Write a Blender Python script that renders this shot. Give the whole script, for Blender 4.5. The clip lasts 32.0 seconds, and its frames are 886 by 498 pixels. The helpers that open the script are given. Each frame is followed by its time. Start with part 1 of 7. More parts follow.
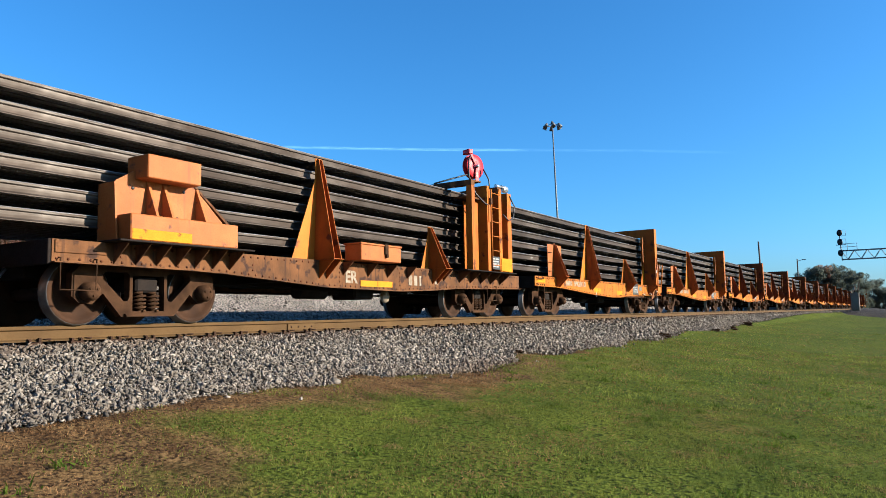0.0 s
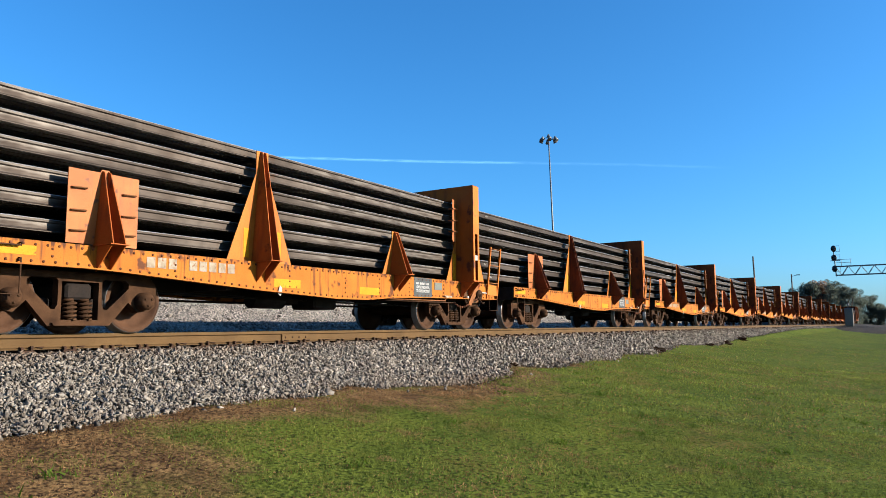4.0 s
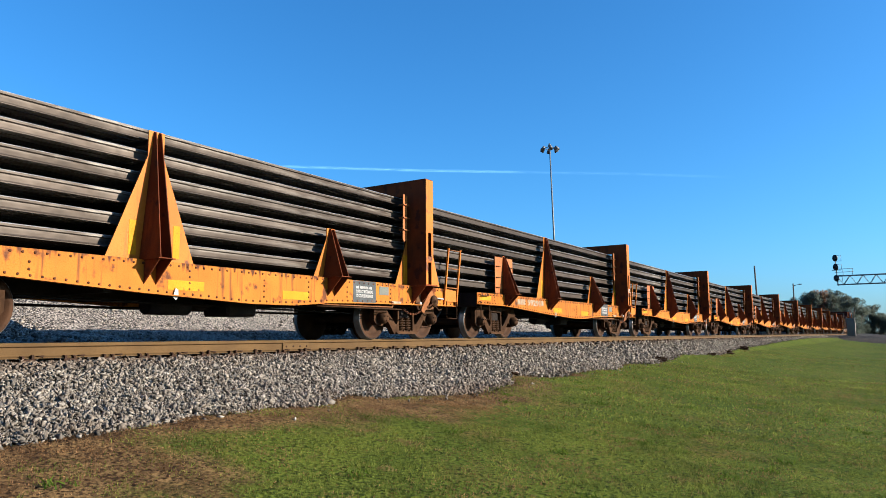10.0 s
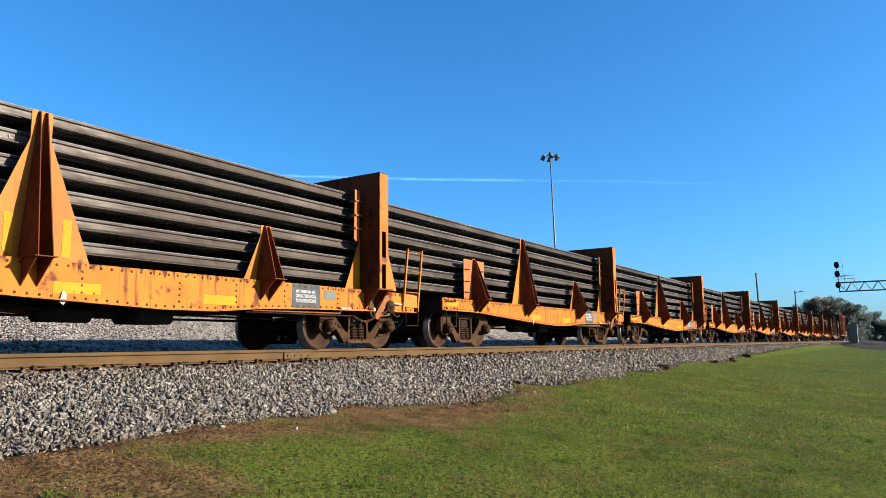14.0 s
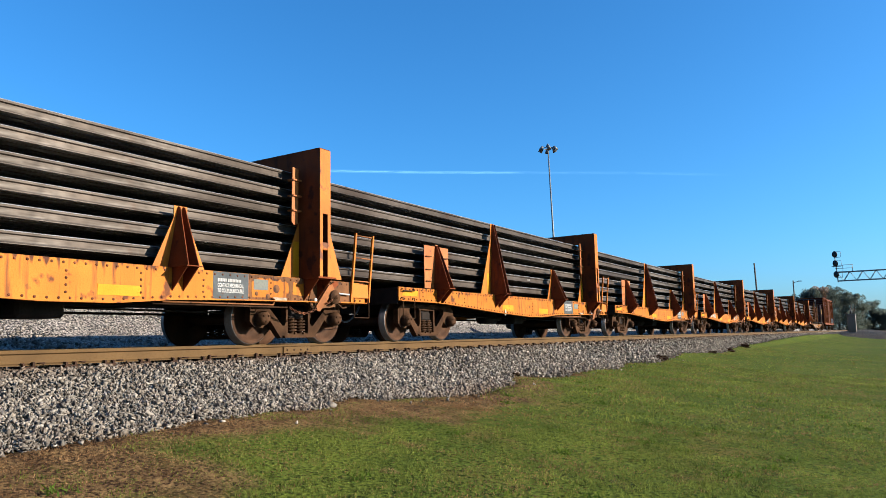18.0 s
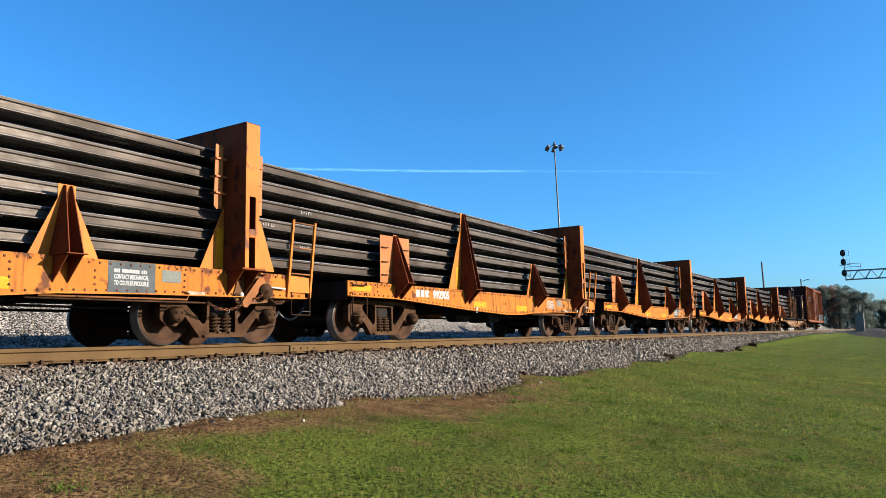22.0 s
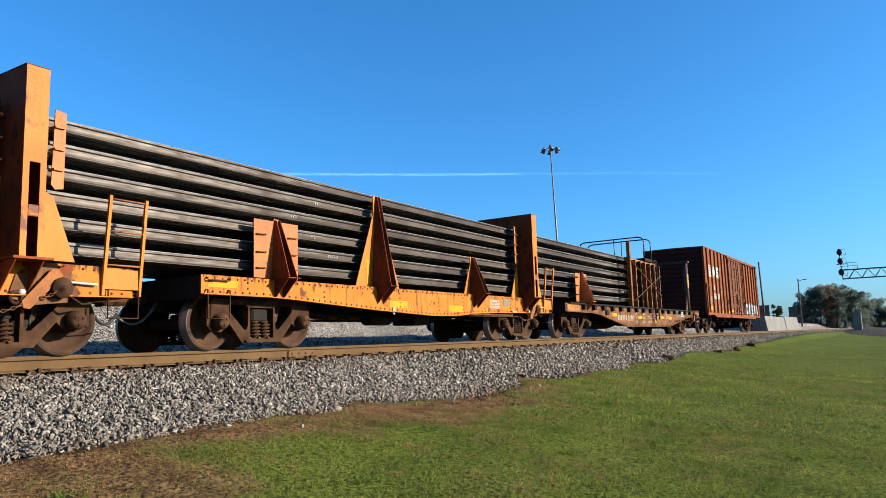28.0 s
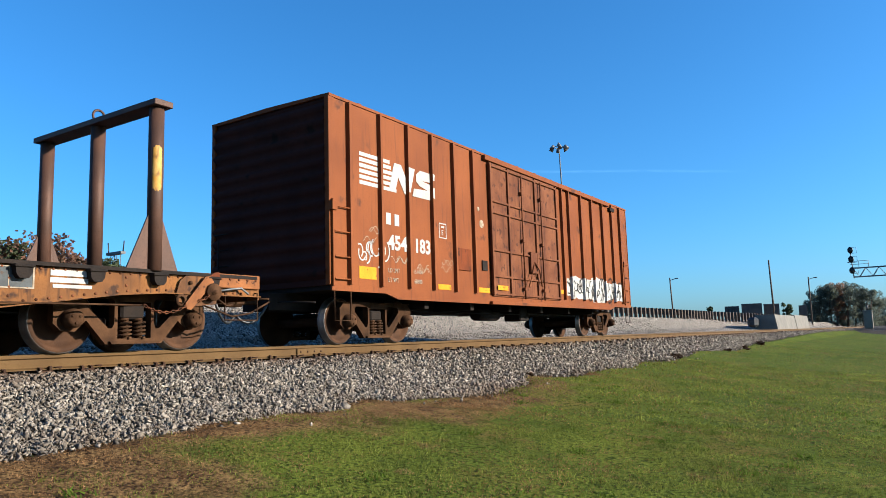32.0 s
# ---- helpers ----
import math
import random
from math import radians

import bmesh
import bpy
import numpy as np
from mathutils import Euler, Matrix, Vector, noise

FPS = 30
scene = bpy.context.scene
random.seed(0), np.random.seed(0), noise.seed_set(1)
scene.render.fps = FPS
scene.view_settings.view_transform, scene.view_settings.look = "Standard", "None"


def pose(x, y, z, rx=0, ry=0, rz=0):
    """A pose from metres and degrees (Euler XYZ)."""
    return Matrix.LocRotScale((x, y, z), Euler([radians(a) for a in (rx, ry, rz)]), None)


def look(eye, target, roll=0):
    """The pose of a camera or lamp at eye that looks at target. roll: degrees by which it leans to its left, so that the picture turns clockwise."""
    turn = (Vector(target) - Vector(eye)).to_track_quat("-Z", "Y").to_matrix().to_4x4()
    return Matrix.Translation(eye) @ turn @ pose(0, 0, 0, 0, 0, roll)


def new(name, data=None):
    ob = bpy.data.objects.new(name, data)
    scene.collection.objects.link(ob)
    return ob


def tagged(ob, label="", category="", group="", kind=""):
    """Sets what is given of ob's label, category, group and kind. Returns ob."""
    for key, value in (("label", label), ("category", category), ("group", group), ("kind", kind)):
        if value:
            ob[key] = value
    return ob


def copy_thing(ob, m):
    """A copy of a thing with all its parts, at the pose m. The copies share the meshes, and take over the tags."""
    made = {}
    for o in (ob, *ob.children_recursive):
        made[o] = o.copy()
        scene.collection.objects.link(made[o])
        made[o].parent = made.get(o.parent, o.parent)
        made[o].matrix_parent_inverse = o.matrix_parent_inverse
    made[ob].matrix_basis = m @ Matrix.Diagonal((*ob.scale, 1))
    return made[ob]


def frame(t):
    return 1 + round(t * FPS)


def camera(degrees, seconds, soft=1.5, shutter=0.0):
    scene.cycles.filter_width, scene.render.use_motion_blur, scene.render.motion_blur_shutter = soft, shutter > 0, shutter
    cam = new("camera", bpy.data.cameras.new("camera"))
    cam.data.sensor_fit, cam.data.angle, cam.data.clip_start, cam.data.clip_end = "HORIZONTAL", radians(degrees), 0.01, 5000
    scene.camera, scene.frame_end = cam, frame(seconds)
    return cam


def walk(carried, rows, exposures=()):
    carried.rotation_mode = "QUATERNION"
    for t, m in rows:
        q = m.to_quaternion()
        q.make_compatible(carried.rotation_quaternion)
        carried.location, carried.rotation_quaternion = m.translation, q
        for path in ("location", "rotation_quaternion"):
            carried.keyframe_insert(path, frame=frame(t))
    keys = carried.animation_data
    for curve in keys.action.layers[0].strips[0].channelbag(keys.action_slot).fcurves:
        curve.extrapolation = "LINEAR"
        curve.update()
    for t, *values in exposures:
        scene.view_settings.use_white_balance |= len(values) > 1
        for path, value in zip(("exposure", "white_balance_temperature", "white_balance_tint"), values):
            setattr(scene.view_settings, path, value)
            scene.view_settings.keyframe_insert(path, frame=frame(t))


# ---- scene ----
EYE = 0.04          # the lens, above the top of the running rail
XC = -9.594         # centre line of the track; the train rolls towards -y
cam = camera(63.4, 32.0, soft=0.55)
# seconds, turn to the left, tilt up, lean
AIM = [(0, 32.46, 5.31, -1.02),
        (0.5, 32.07, 5.41, -0.92),
        (1, 31.98, 5.48, -0.85),
        (1.5, 32.14, 5.61, -0.82),
        (2, 32.41, 5.66, -1.02),
        (2.5, 32.66, 6.01, -0.76),
        (3, 32.49, 6.25, -0.46),
        (3.5, 32.22, 6.26, -0.44),
        (5.5, 31.69, 6.03, -0.41),
        (6, 31.36, 5.84, -0.49),
        (6.5, 31.64, 5.76, -0.71),
        (7, 31.73, 5.88, -0.86),
        (7.5, 31.83, 6.24, -0.67),
        (8, 31.8, 6.49, -0.44),
        (8.5, 31.84, 6.61, -0.45),
        (9, 31.83, 6.8, -0.48),
        (9.5, 32.13, 6.97, -0.54),
        (10, 32.17, 6.97, -0.42),
        (10.5, 32.07, 6.97, -0.47),
        (11, 32.01, 6.95, -0.52),
        (11.5, 32.2, 7.04, -0.46),
        (12, 32.2, 7.05, -0.7),
        (12.5, 32.33, 7.16, -0.64),
        (13, 32.26, 7.56, -0.71),
        (13.5, 32.21, 7.78, -0.79),
        (14, 32.25, 7.65, -0.66),
        (14.5, 32.16, 7.46, -0.7),
        (16.5, 31.94, 7.37, -0.8),
        (17, 31.92, 7.18, -0.97),
        (17.5, 32.07, 7.04, -1.11),
        (18, 32.14, 7.09, -1.18),
        (18.5, 32.41, 7.19, -0.96),
        (19, 32.5, 7.25, -1.11),
        (19.5, 32.55, 7.32, -0.99),
        (20, 33, 7.61, -1.05),
        (20.5, 32.77, 7.84, -0.96),
        (21, 32.34, 7.64, -0.86),
        (21.5, 32.49, 7.43, -0.8),
        (22, 32.64, 6.99, -1.13),
        (22.5, 32.22, 6.78, -1.29),
        (23, 32.44, 6.78, -1.15),
        (23.5, 32.76, 7.49, -0.84),
        (24, 32.65, 7.7, -1.05),
        (24.5, 32.65, 7.55, -1.02),
        (25, 32.67, 7.47, -1.17),
        (25.5, 32.8, 7.49, -1.49),
        (26, 32.74, 7.45, -1.39),
        (26.5, 32.73, 7.27, -1.36),
        (28.5, 32.36, 7.26, -1.85),
        (29, 32.27, 7.18, -1.68),
        (29.5, 32.13, 7.23, -1.56),
        (30, 32.34, 7.28, -1.64),
        (30.5, 32.39, 7.15, -1.67),
        (31, 32.66, 7.02, -1.73),
        (31.5, 32.88, 7.05, -1.81),
        (32, 33.09, 7.15, -1.73)]
walk(cam, [(t, pose(0, 0, EYE, 90 + up, 0, left) @ pose(0, 0, 0, 0, 0, lean)) for t, left, up, lean in AIM])
# seconds, metres rolled
ROLL = [(0, 0.000), (0.5, 3.290), (1, 6.584), (1.5, 9.911), (2, 13.253), (2.5, 16.613), (3, 19.990), (3.5, 23.377), (5.5, 36.904), (6, 40.296),
         (6.5, 43.682), (7, 47.075), (7.5, 50.465), (8, 53.862), (8.5, 57.266), (9, 60.668), (9.5, 64.055), (10, 67.440), (10.5, 70.842), (11,
         74.256), (11.5, 77.671), (12, 81.094), (12.5, 84.528), (13, 87.961), (13.5, 91.393), (14, 94.823), (14.5, 98.249), (16.5, 111.918), (17,
         115.338), (17.5, 118.764), (18, 122.201), (18.5, 125.653), (19, 129.113), (19.5, 132.563), (20, 136.011), (20.5, 139.454), (21, 142.879),
         (21.5, 146.302), (22, 149.736), (22.5, 153.186), (23, 156.651), (23.5, 160.124), (24, 163.600), (24.5, 167.060), (25, 170.525), (25.5,
         174.004), (26, 177.500), (26.5, 181.007), (28.5, 195.071), (29, 198.591), (29.5, 202.095), (30, 205.583), (30.5, 209.067), (31, 212.544),
         (31.5, 215.992), (32, 219.465)]

# ---- light ----
SUN_TURN, SUN_UP = 68.0, 19.0     # degrees: from +y towards +x, and above the horizon
world = bpy.data.worlds.new("world")
scene.world = world
world.use_nodes = True
wn = world.node_tree
sky = wn.nodes.new("ShaderNodeTexSky")
sky.sky_type, sky.sun_disc = "NISHITA", False
sky.sun_elevation, sky.sun_rotation = radians(SUN_UP), radians(SUN_TURN)
sky.altitude, sky.air_density, sky.dust_density, sky.ozone_density = 0, 1.0, 1.1, 4.0
wn.nodes["Background"].inputs["Strength"].default_value = 0.060
wn.links.new(sky.outputs[0], wn.nodes["Background"].inputs[0])
sun = new("sun", bpy.data.lights.new("sun", "SUN"))
sun.data.energy, sun.data.angle, sun.data.color = 6.1, radians(0.5), (1.0, 0.63, 0.37)
sun.matrix_world = look((math.sin(radians(SUN_TURN)) * 50, math.cos(radians(SUN_TURN)) * 50, math.tan(radians(SUN_UP)) * 50), (0, 0, 0))
scene.view_settings.exposure = 1.5
scene.view_settings.use_white_balance = True
scene.view_settings.white_balance_temperature, scene.view_settings.white_balance_tint = 4300, -8


# ---- materials ----
def mix(nt, a, b, fac):
    m = nt.nodes.new("ShaderNodeMix")
    m.data_type = "RGBA"
    for sock, v in ((m.inputs[0], fac), (m.inputs[6], a), (m.inputs[7], b)):
        if isinstance(v, bpy.types.NodeSocket):
            nt.links.new(v, sock)
        elif isinstance(v, tuple):
            sock.default_value = (*v, 1)
        else:
            sock.default_value = v
    return m.outputs[2]


def ramp(nt, v, lo, hi):
    r = nt.nodes.new("ShaderNodeMapRange")
    r.inputs[1].default_value, r.inputs[2].default_value = lo, hi
    nt.links.new(v, r.inputs[0])
    return r.outputs[0]


def grain(nt, co, scale, detail=4.0, stretch=(1, 1, 1)):
    mp = nt.nodes.new("ShaderNodeMapping")
    mp.inputs["Scale"].default_value = stretch
    nt.links.new(co, mp.inputs[0])
    n = nt.nodes.new("ShaderNodeTexNoise")
    n.inputs["Scale"].default_value, n.inputs["Detail"].default_value = scale, detail
    nt.links.new(mp.outputs[0], n.inputs[0])
    return n.outputs[0]


def surface(name, base, other, scale=3.0, rough=0.6, metal=0.0, fine=40.0, bump=0.15, rust=0.0, rust_col=(0.11, 0.045, 0.02), streak=0.0,
            coords="Object", vary=0.0, island=0.0, spec=0.22):
    """Two tones in large patches, a fine grain, rust patches and downward streaks."""
    m = bpy.data.materials.new(name)
    m.use_nodes = True
    nt = m.node_tree
    bsdf = nt.nodes["Principled BSDF"]
    co = nt.nodes.new("ShaderNodeTexCoord").outputs[coords]
    col = mix(nt, base, other, ramp(nt, grain(nt, co, scale), 0.35, 0.65))
    small = grain(nt, co, fine, 3.0)
    dark = tuple(0.62 * v for v in base)
    col = mix(nt, col, dark, ramp(nt, small, 0.52, 0.85))
    if streak:
        s = grain(nt, co, 6.0, 3.0, (1.0, 2.2, 0.16))
        col = mix(nt, col, rust_col, mathv(nt, ramp(nt, s, 0.56, 0.72), streak))
    if rust:
        r = grain(nt, co, scale * 2.6, 7.0)
        col = mix(nt, col, rust_col, ramp(nt, r, 0.66 - 0.22 * rust, 0.72 - 0.18 * rust))
    if vary or island:
        src = nt.nodes.new("ShaderNodeObjectInfo").outputs["Random"] if vary else nt.nodes.new("ShaderNodeNewGeometry").outputs["Random Per Island"]
        amount = vary or island
        hsv = nt.nodes.new("ShaderNodeHueSaturation")
        rng = nt.nodes.new("ShaderNodeMapRange")
        rng.inputs[3].default_value, rng.inputs[4].default_value = 1 - amount, 1 + amount
        nt.links.new(src, rng.inputs[0])
        nt.links.new(rng.outputs[0], hsv.inputs["Value"])
        nt.links.new(col, hsv.inputs["Color"])
        col = hsv.outputs[0]
    nt.links.new(col, bsdf.inputs["Base Color"])
    rr = nt.nodes.new("ShaderNodeMapRange")
    rr.inputs[3].default_value, rr.inputs[4].default_value = max(0.05, rough - 0.12), min(1.0, rough + 0.15)
    nt.links.new(small, rr.inputs[0])
    nt.links.new(rr.outputs[0], bsdf.inputs["Roughness"])
    bsdf.inputs["Metallic"].default_value = metal
    bsdf.inputs["Specular IOR Level"].default_value = spec
    if bump:
        b = nt.nodes.new("ShaderNodeBump")
        b.inputs["Strength"].default_value, b.inputs["Distance"].default_value = bump, 0.02
        nt.links.new(small, b.inputs["Height"])
        nt.links.new(b.outputs[0], bsdf.inputs["Normal"])
    return m


def leafy(m, share=0.45):
    """Lets part of the light through a thin leaf."""
    nt = m.node_tree
    bsdf = nt.nodes["Principled BSDF"]
    tr = nt.nodes.new("ShaderNodeBsdfTranslucent")
    nt.links.new(bsdf.inputs["Base Color"].links[0].from_socket, tr.inputs[0])
    mx = nt.nodes.new("ShaderNodeMixShader")
    mx.inputs[0].default_value = share
    nt.links.new(bsdf.outputs[0], mx.inputs[1])
    nt.links.new(tr.outputs[0], mx.inputs[2])
    nt.links.new(mx.outputs[0], nt.nodes["Material Output"].inputs[0])
    return m


def mathv(nt, v, k):
    n = nt.nodes.new("ShaderNodeMath")
    n.operation = "MULTIPLY"
    nt.links.new(v, n.inputs[0])
    n.inputs[1].default_value = k
    return n.outputs[0]


def plain(name, col, rough=0.6, metal=0.0, emit=0.0):
    m = bpy.data.materials.new(name)
    m.use_nodes = True
    b = m.node_tree.nodes["Principled BSDF"]
    b.inputs["Base Color"].default_value, b.inputs["Roughness"].default_value, b.inputs["Metallic"].default_value = (*col, 1), rough, metal
    if emit:
        b.inputs["Emission Color"].default_value, b.inputs["Emission Strength"].default_value = (*col, 1), emit
    return m


def pebbly(name, base, scale):
    """Loose stones too far off to build: cells of different greys with dark gaps."""
    m = surface(name, base, tuple(0.7 * v for v in base), 0.6, 0.95, fine=9, bump=0, spec=0.15)
    nt = m.node_tree
    bsdf = nt.nodes["Principled BSDF"]
    co = nt.nodes.new("ShaderNodeTexCoord").outputs["Object"]
    v = nt.nodes.new("ShaderNodeTexVoronoi")
    v.inputs["Scale"].default_value = scale
    nt.links.new(co, v.inputs["Vector"])
    val = nt.nodes.new("ShaderNodeSeparateColor")
    nt.links.new(v.outputs["Color"], val.inputs[0])
    col = bsdf.inputs["Base Color"].links[0].from_socket
    hsv = nt.nodes.new("ShaderNodeHueSaturation")
    rng = nt.nodes.new("ShaderNodeMapRange")
    rng.inputs[3].default_value, rng.inputs[4].default_value = 0.45, 1.6
    nt.links.new(val.outputs[0], rng.inputs[0])
    nt.links.new(rng.outputs[0], hsv.inputs["Value"])
    nt.links.new(col, hsv.inputs["Color"])
    out = mix(nt, hsv.outputs[0], (0.012, 0.010, 0.009), ramp(nt, v.outputs["Distance"], 0.42, 0.66))
    nt.links.new(out, bsdf.inputs["Base Color"])
    b = nt.nodes.new("ShaderNodeBump")
    b.invert = True
    b.inputs["Strength"].default_value, b.inputs["Distance"].default_value = 1.0, 0.04
    nt.links.new(v.outputs["Distance"], b.inputs["Height"])
    nt.links.new(b.outputs[0], bsdf.inputs["Normal"])
    return m


def drips(m, z_top, rust_col):
    """Rust that has run down from a top edge in uneven drips."""
    nt = m.node_tree
    bsdf = nt.nodes["Principled BSDF"]
    co = nt.nodes.new("ShaderNodeTexCoord").outputs["Object"]
    sep = nt.nodes.new("ShaderNodeSeparateXYZ")
    nt.links.new(co, sep.inputs[0])
    low = nt.nodes.new("ShaderNodeMath")
    low.operation = "MULTIPLY_ADD"
    nt.links.new(sep.outputs[2], low.inputs[0])
    low.inputs[1].default_value, low.inputs[2].default_value = 1.5, -1.5 * z_top
    add = nt.nodes.new("ShaderNodeMath")
    nt.links.new(low.outputs[0], add.inputs[0])
    nt.links.new(grain(nt, co, 7.0, 5.0, (0.3, 2.0, 0.25)), add.inputs[1])
    col = bsdf.inputs["Base Color"].links[0].from_socket
    nt.links.new(mix(nt, col, rust_col, ramp(nt, add.outputs[0], 0.45, 0.56)), bsdf.inputs["Base Color"])
    return m


M_SILL = drips(surface("yellow_sill_paint", (0.336, 0.119, 0.00504), (0.281, 0.0907, 0.0042), 1.6, 0.6, fine=55, rust=0.32, streak=0.8, rust_col=(0.080, 0.030, 0.011), vary=0.12, spec=0.08), 1.085, (0.060, 0.022, 0.009))
M_ORANGE = surface("orange_stand_paint", (0.385, 0.126, 0.0070), (0.310, 0.092, 0.0052), 1.3, 0.55, fine=60, rust=0.12, streak=0.4, vary=0.08, spec=0.12)
# darker copy of the stand orange: the fins' shade is in the colour
M_SHADEFIN = surface("shaded_orange_fin_paint", (0.270, 0.074, 0.0040), (0.205, 0.052, 0.0035), 1.4, 0.6, fine=55, rust=0.15, streak=0.5, rust_col=(0.07, 0.024, 0.009), vary=0.08, spec=0.10)
# rusted stand paint, darkened further for the shade on fins and webs
M_RUSTSHADE = surface("rust_red_shade_paint", (0.125, 0.032, 0.006), (0.070, 0.019, 0.005), 1.5, 0.7, fine=50, rust=0.3, streak=0.7, rust_col=(0.035, 0.013, 0.007), vary=0.2, spec=0.08)
M_RIVET = surface("rusted_rivet_heads", (0.10, 0.038, 0.014), (0.06, 0.024, 0.010), 5, 0.8, fine=60, island=0.5, spec=0.12)
M_FADED = surface("faded_orange_paint", (0.311, 0.108, 0.0192), (0.259, 0.0776, 0.0118), 2.2, 0.6, fine=60, rust=0.18, streak=0.4)
M_CABORANGE = surface("crane_orange_paint", (0.361, 0.114, 0.00336), (0.269, 0.0739, 0.00336), 1.6, 0.5, fine=60, rust=0.20, streak=0.5, rust_col=(0.07, 0.024, 0.009), spec=0.12)
M_YELLOW = surface("yellow_marking_paint", (0.47, 0.205, 0.00084), (0.40, 0.165, 0.00084), 3, 0.6, fine=50, rust=0.08, spec=0.04)
M_SMEAR = surface("brushed_cream_paint", (0.40, 0.265, 0.070), (0.36, 0.175, 0.012), 7.0, 0.7, fine=45, bump=0.08, streak=0.75, rust_col=(0.10, 0.050, 0.022))
M_RUSTSILL = surface("rusted_sill_paint", (0.133, 0.0591, 0.0185), (0.0628, 0.0303, 0.0118), 2.2, 0.75, fine=45, rust=0.45, streak=0.85, rust_col=(0.035, 0.018, 0.011), spec=0.12)
M_LEVER = surface("rust_orange_iron", (0.20, 0.080, 0.022), (0.11, 0.045, 0.015), 4, 0.75, fine=45, rust=0.35, rust_col=(0.05, 0.022, 0.011), spec=0.12)
M_BROWNSILL = drips(surface("brown_sill_paint", (0.150, 0.064, 0.0135), (0.068, 0.030, 0.0095), 1.5, 0.7, fine=45, rust=0.40, streak=0.95, rust_col=(0.030, 0.015, 0.008), spec=0.12), 1.03, (0.026, 0.013, 0.008))
M_POST = surface("worn_post_paint", (0.165, 0.058, 0.0075), (0.085, 0.029, 0.0062), 2.0, 0.65, fine=50, rust=0.4, streak=0.8, rust_col=(0.05, 0.020, 0.009))
M_BAR = surface("yellow_rack_paint", (0.265, 0.112, 0.0060), (0.185, 0.069, 0.0050), 1.8, 0.6, fine=55, rust=0.34, streak=0.4, rust_col=(0.085, 0.034, 0.010))
M_TRUCK = surface("dusty_cast_steel", (0.054, 0.028, 0.0125), (0.021, 0.011, 0.0054), 5, 0.9, fine=70, bump=0.25, vary=0.2, spec=0.08)
M_WHEEL = surface("brown_wheel_steel", (0.054, 0.027, 0.0125), (0.029, 0.0148, 0.0075), 4, 0.8, fine=60, bump=0.1, vary=0.15, spec=0.12)
M_TREAD = surface("worn_tread_steel", (0.20, 0.19, 0.18), (0.14, 0.13, 0.12), 6, 0.45, metal=0.8, bump=0.03)
# grimy running gear; on front end sills this black stands for shade
M_UNDER = surface("grime_and_shade_black_steel", (0.012, 0.010, 0.009), (0.020, 0.015, 0.012), 4, 0.9, bump=0.2, spec=0.1)
M_DECK = surface("weathered_deck_wood", (0.035, 0.025, 0.017), (0.022, 0.017, 0.013), 3, 0.9, bump=0.3)
def scaled(m, light, dark):
    """Mill scale along a rolled bar: long pale flakes and long dull runs."""
    nt = m.node_tree
    bsdf = nt.nodes["Principled BSDF"]
    co = nt.nodes.new("ShaderNodeTexCoord").outputs["Object"]
    col = bsdf.inputs["Base Color"].links[0].from_socket
    col = mix(nt, col, dark, ramp(nt, grain(nt, co, 5.0, 2.0, (1.0, 0.04, 0.3)), 0.50, 0.76))
    where = ramp(nt, grain(nt, co, 1.6, 3.0, (1.2, 0.10, 1.9)), 0.55, 0.72)
    flake = ramp(nt, grain(nt, co, 24.0, 3.0, (1.0, 0.10, 1.0)), 0.36, 0.66)
    both = nt.nodes.new("ShaderNodeMath")
    both.operation = "MULTIPLY"
    nt.links.new(where, both.inputs[0])
    nt.links.new(flake, both.inputs[1])
    nt.links.new(mix(nt, col, light, both.outputs[0]), bsdf.inputs["Base Color"])
    return m


M_LOAD = scaled(surface("new_rail_steel", (0.066, 0.054, 0.044), (0.035, 0.027, 0.021), 0.9, 0.58, metal=0.5, fine=6, bump=0.02, rust=0.1, rust_col=(0.036, 0.022, 0.014), vary=0.25, spec=0.08), (0.180, 0.160, 0.138), (0.026, 0.019, 0.015))
# glint on the rail head's upper corner, painted as a brighter, smoother strip
M_LOADHEAD = surface("rail_shoulder_glint", (0.50, 0.48, 0.46), (0.32, 0.30, 0.28), 1.4, 0.34, metal=0.75, fine=10, bump=0.02, rust=0.06, rust_col=(0.10, 0.07, 0.05))
M_BOX = surface("boxcar_oxide_paint", (0.152, 0.0480, 0.0105), (0.114, 0.0350, 0.0086), 0.8, 0.6, fine=50, rust=0.14, streak=0.5, rust_col=(0.062, 0.024, 0.011), spec=0.08)
# boxcar red darkened for the ends: their shade is in the colour
M_BOXEND = surface("shaded_end_paint", (0.040, 0.015, 0.0105), (0.026, 0.0105, 0.008), 0.9, 0.85, fine=40, rust=0.1, streak=0.4, rust_col=(0.015, 0.009, 0.007), spec=0.08)
M_BOXDOOR = surface("faded_door_paint", (0.126, 0.0487, 0.0185), (0.0756, 0.0269, 0.0109), 2.2, 0.7, fine=40, rust=0.34, streak=0.8, rust_col=(0.045, 0.018, 0.010), spec=0.08)
M_WHITE = surface("white_stencil_paint", (0.34, 0.333, 0.318), (0.266, 0.251, 0.229), 5, 0.7, fine=40, bump=0.05)
M_WORN = surface("worn_white_paint", (0.277, 0.239, 0.181), (0.168, 0.126, 0.0773), 9, 0.75, fine=40, bump=0.05, rust=0.25, rust_col=(0.14, 0.062, 0.02))
M_CHALK = surface("faint_chalk", (0.33, 0.31, 0.28), (0.18, 0.165, 0.145), 30, 0.9, fine=60, bump=0)
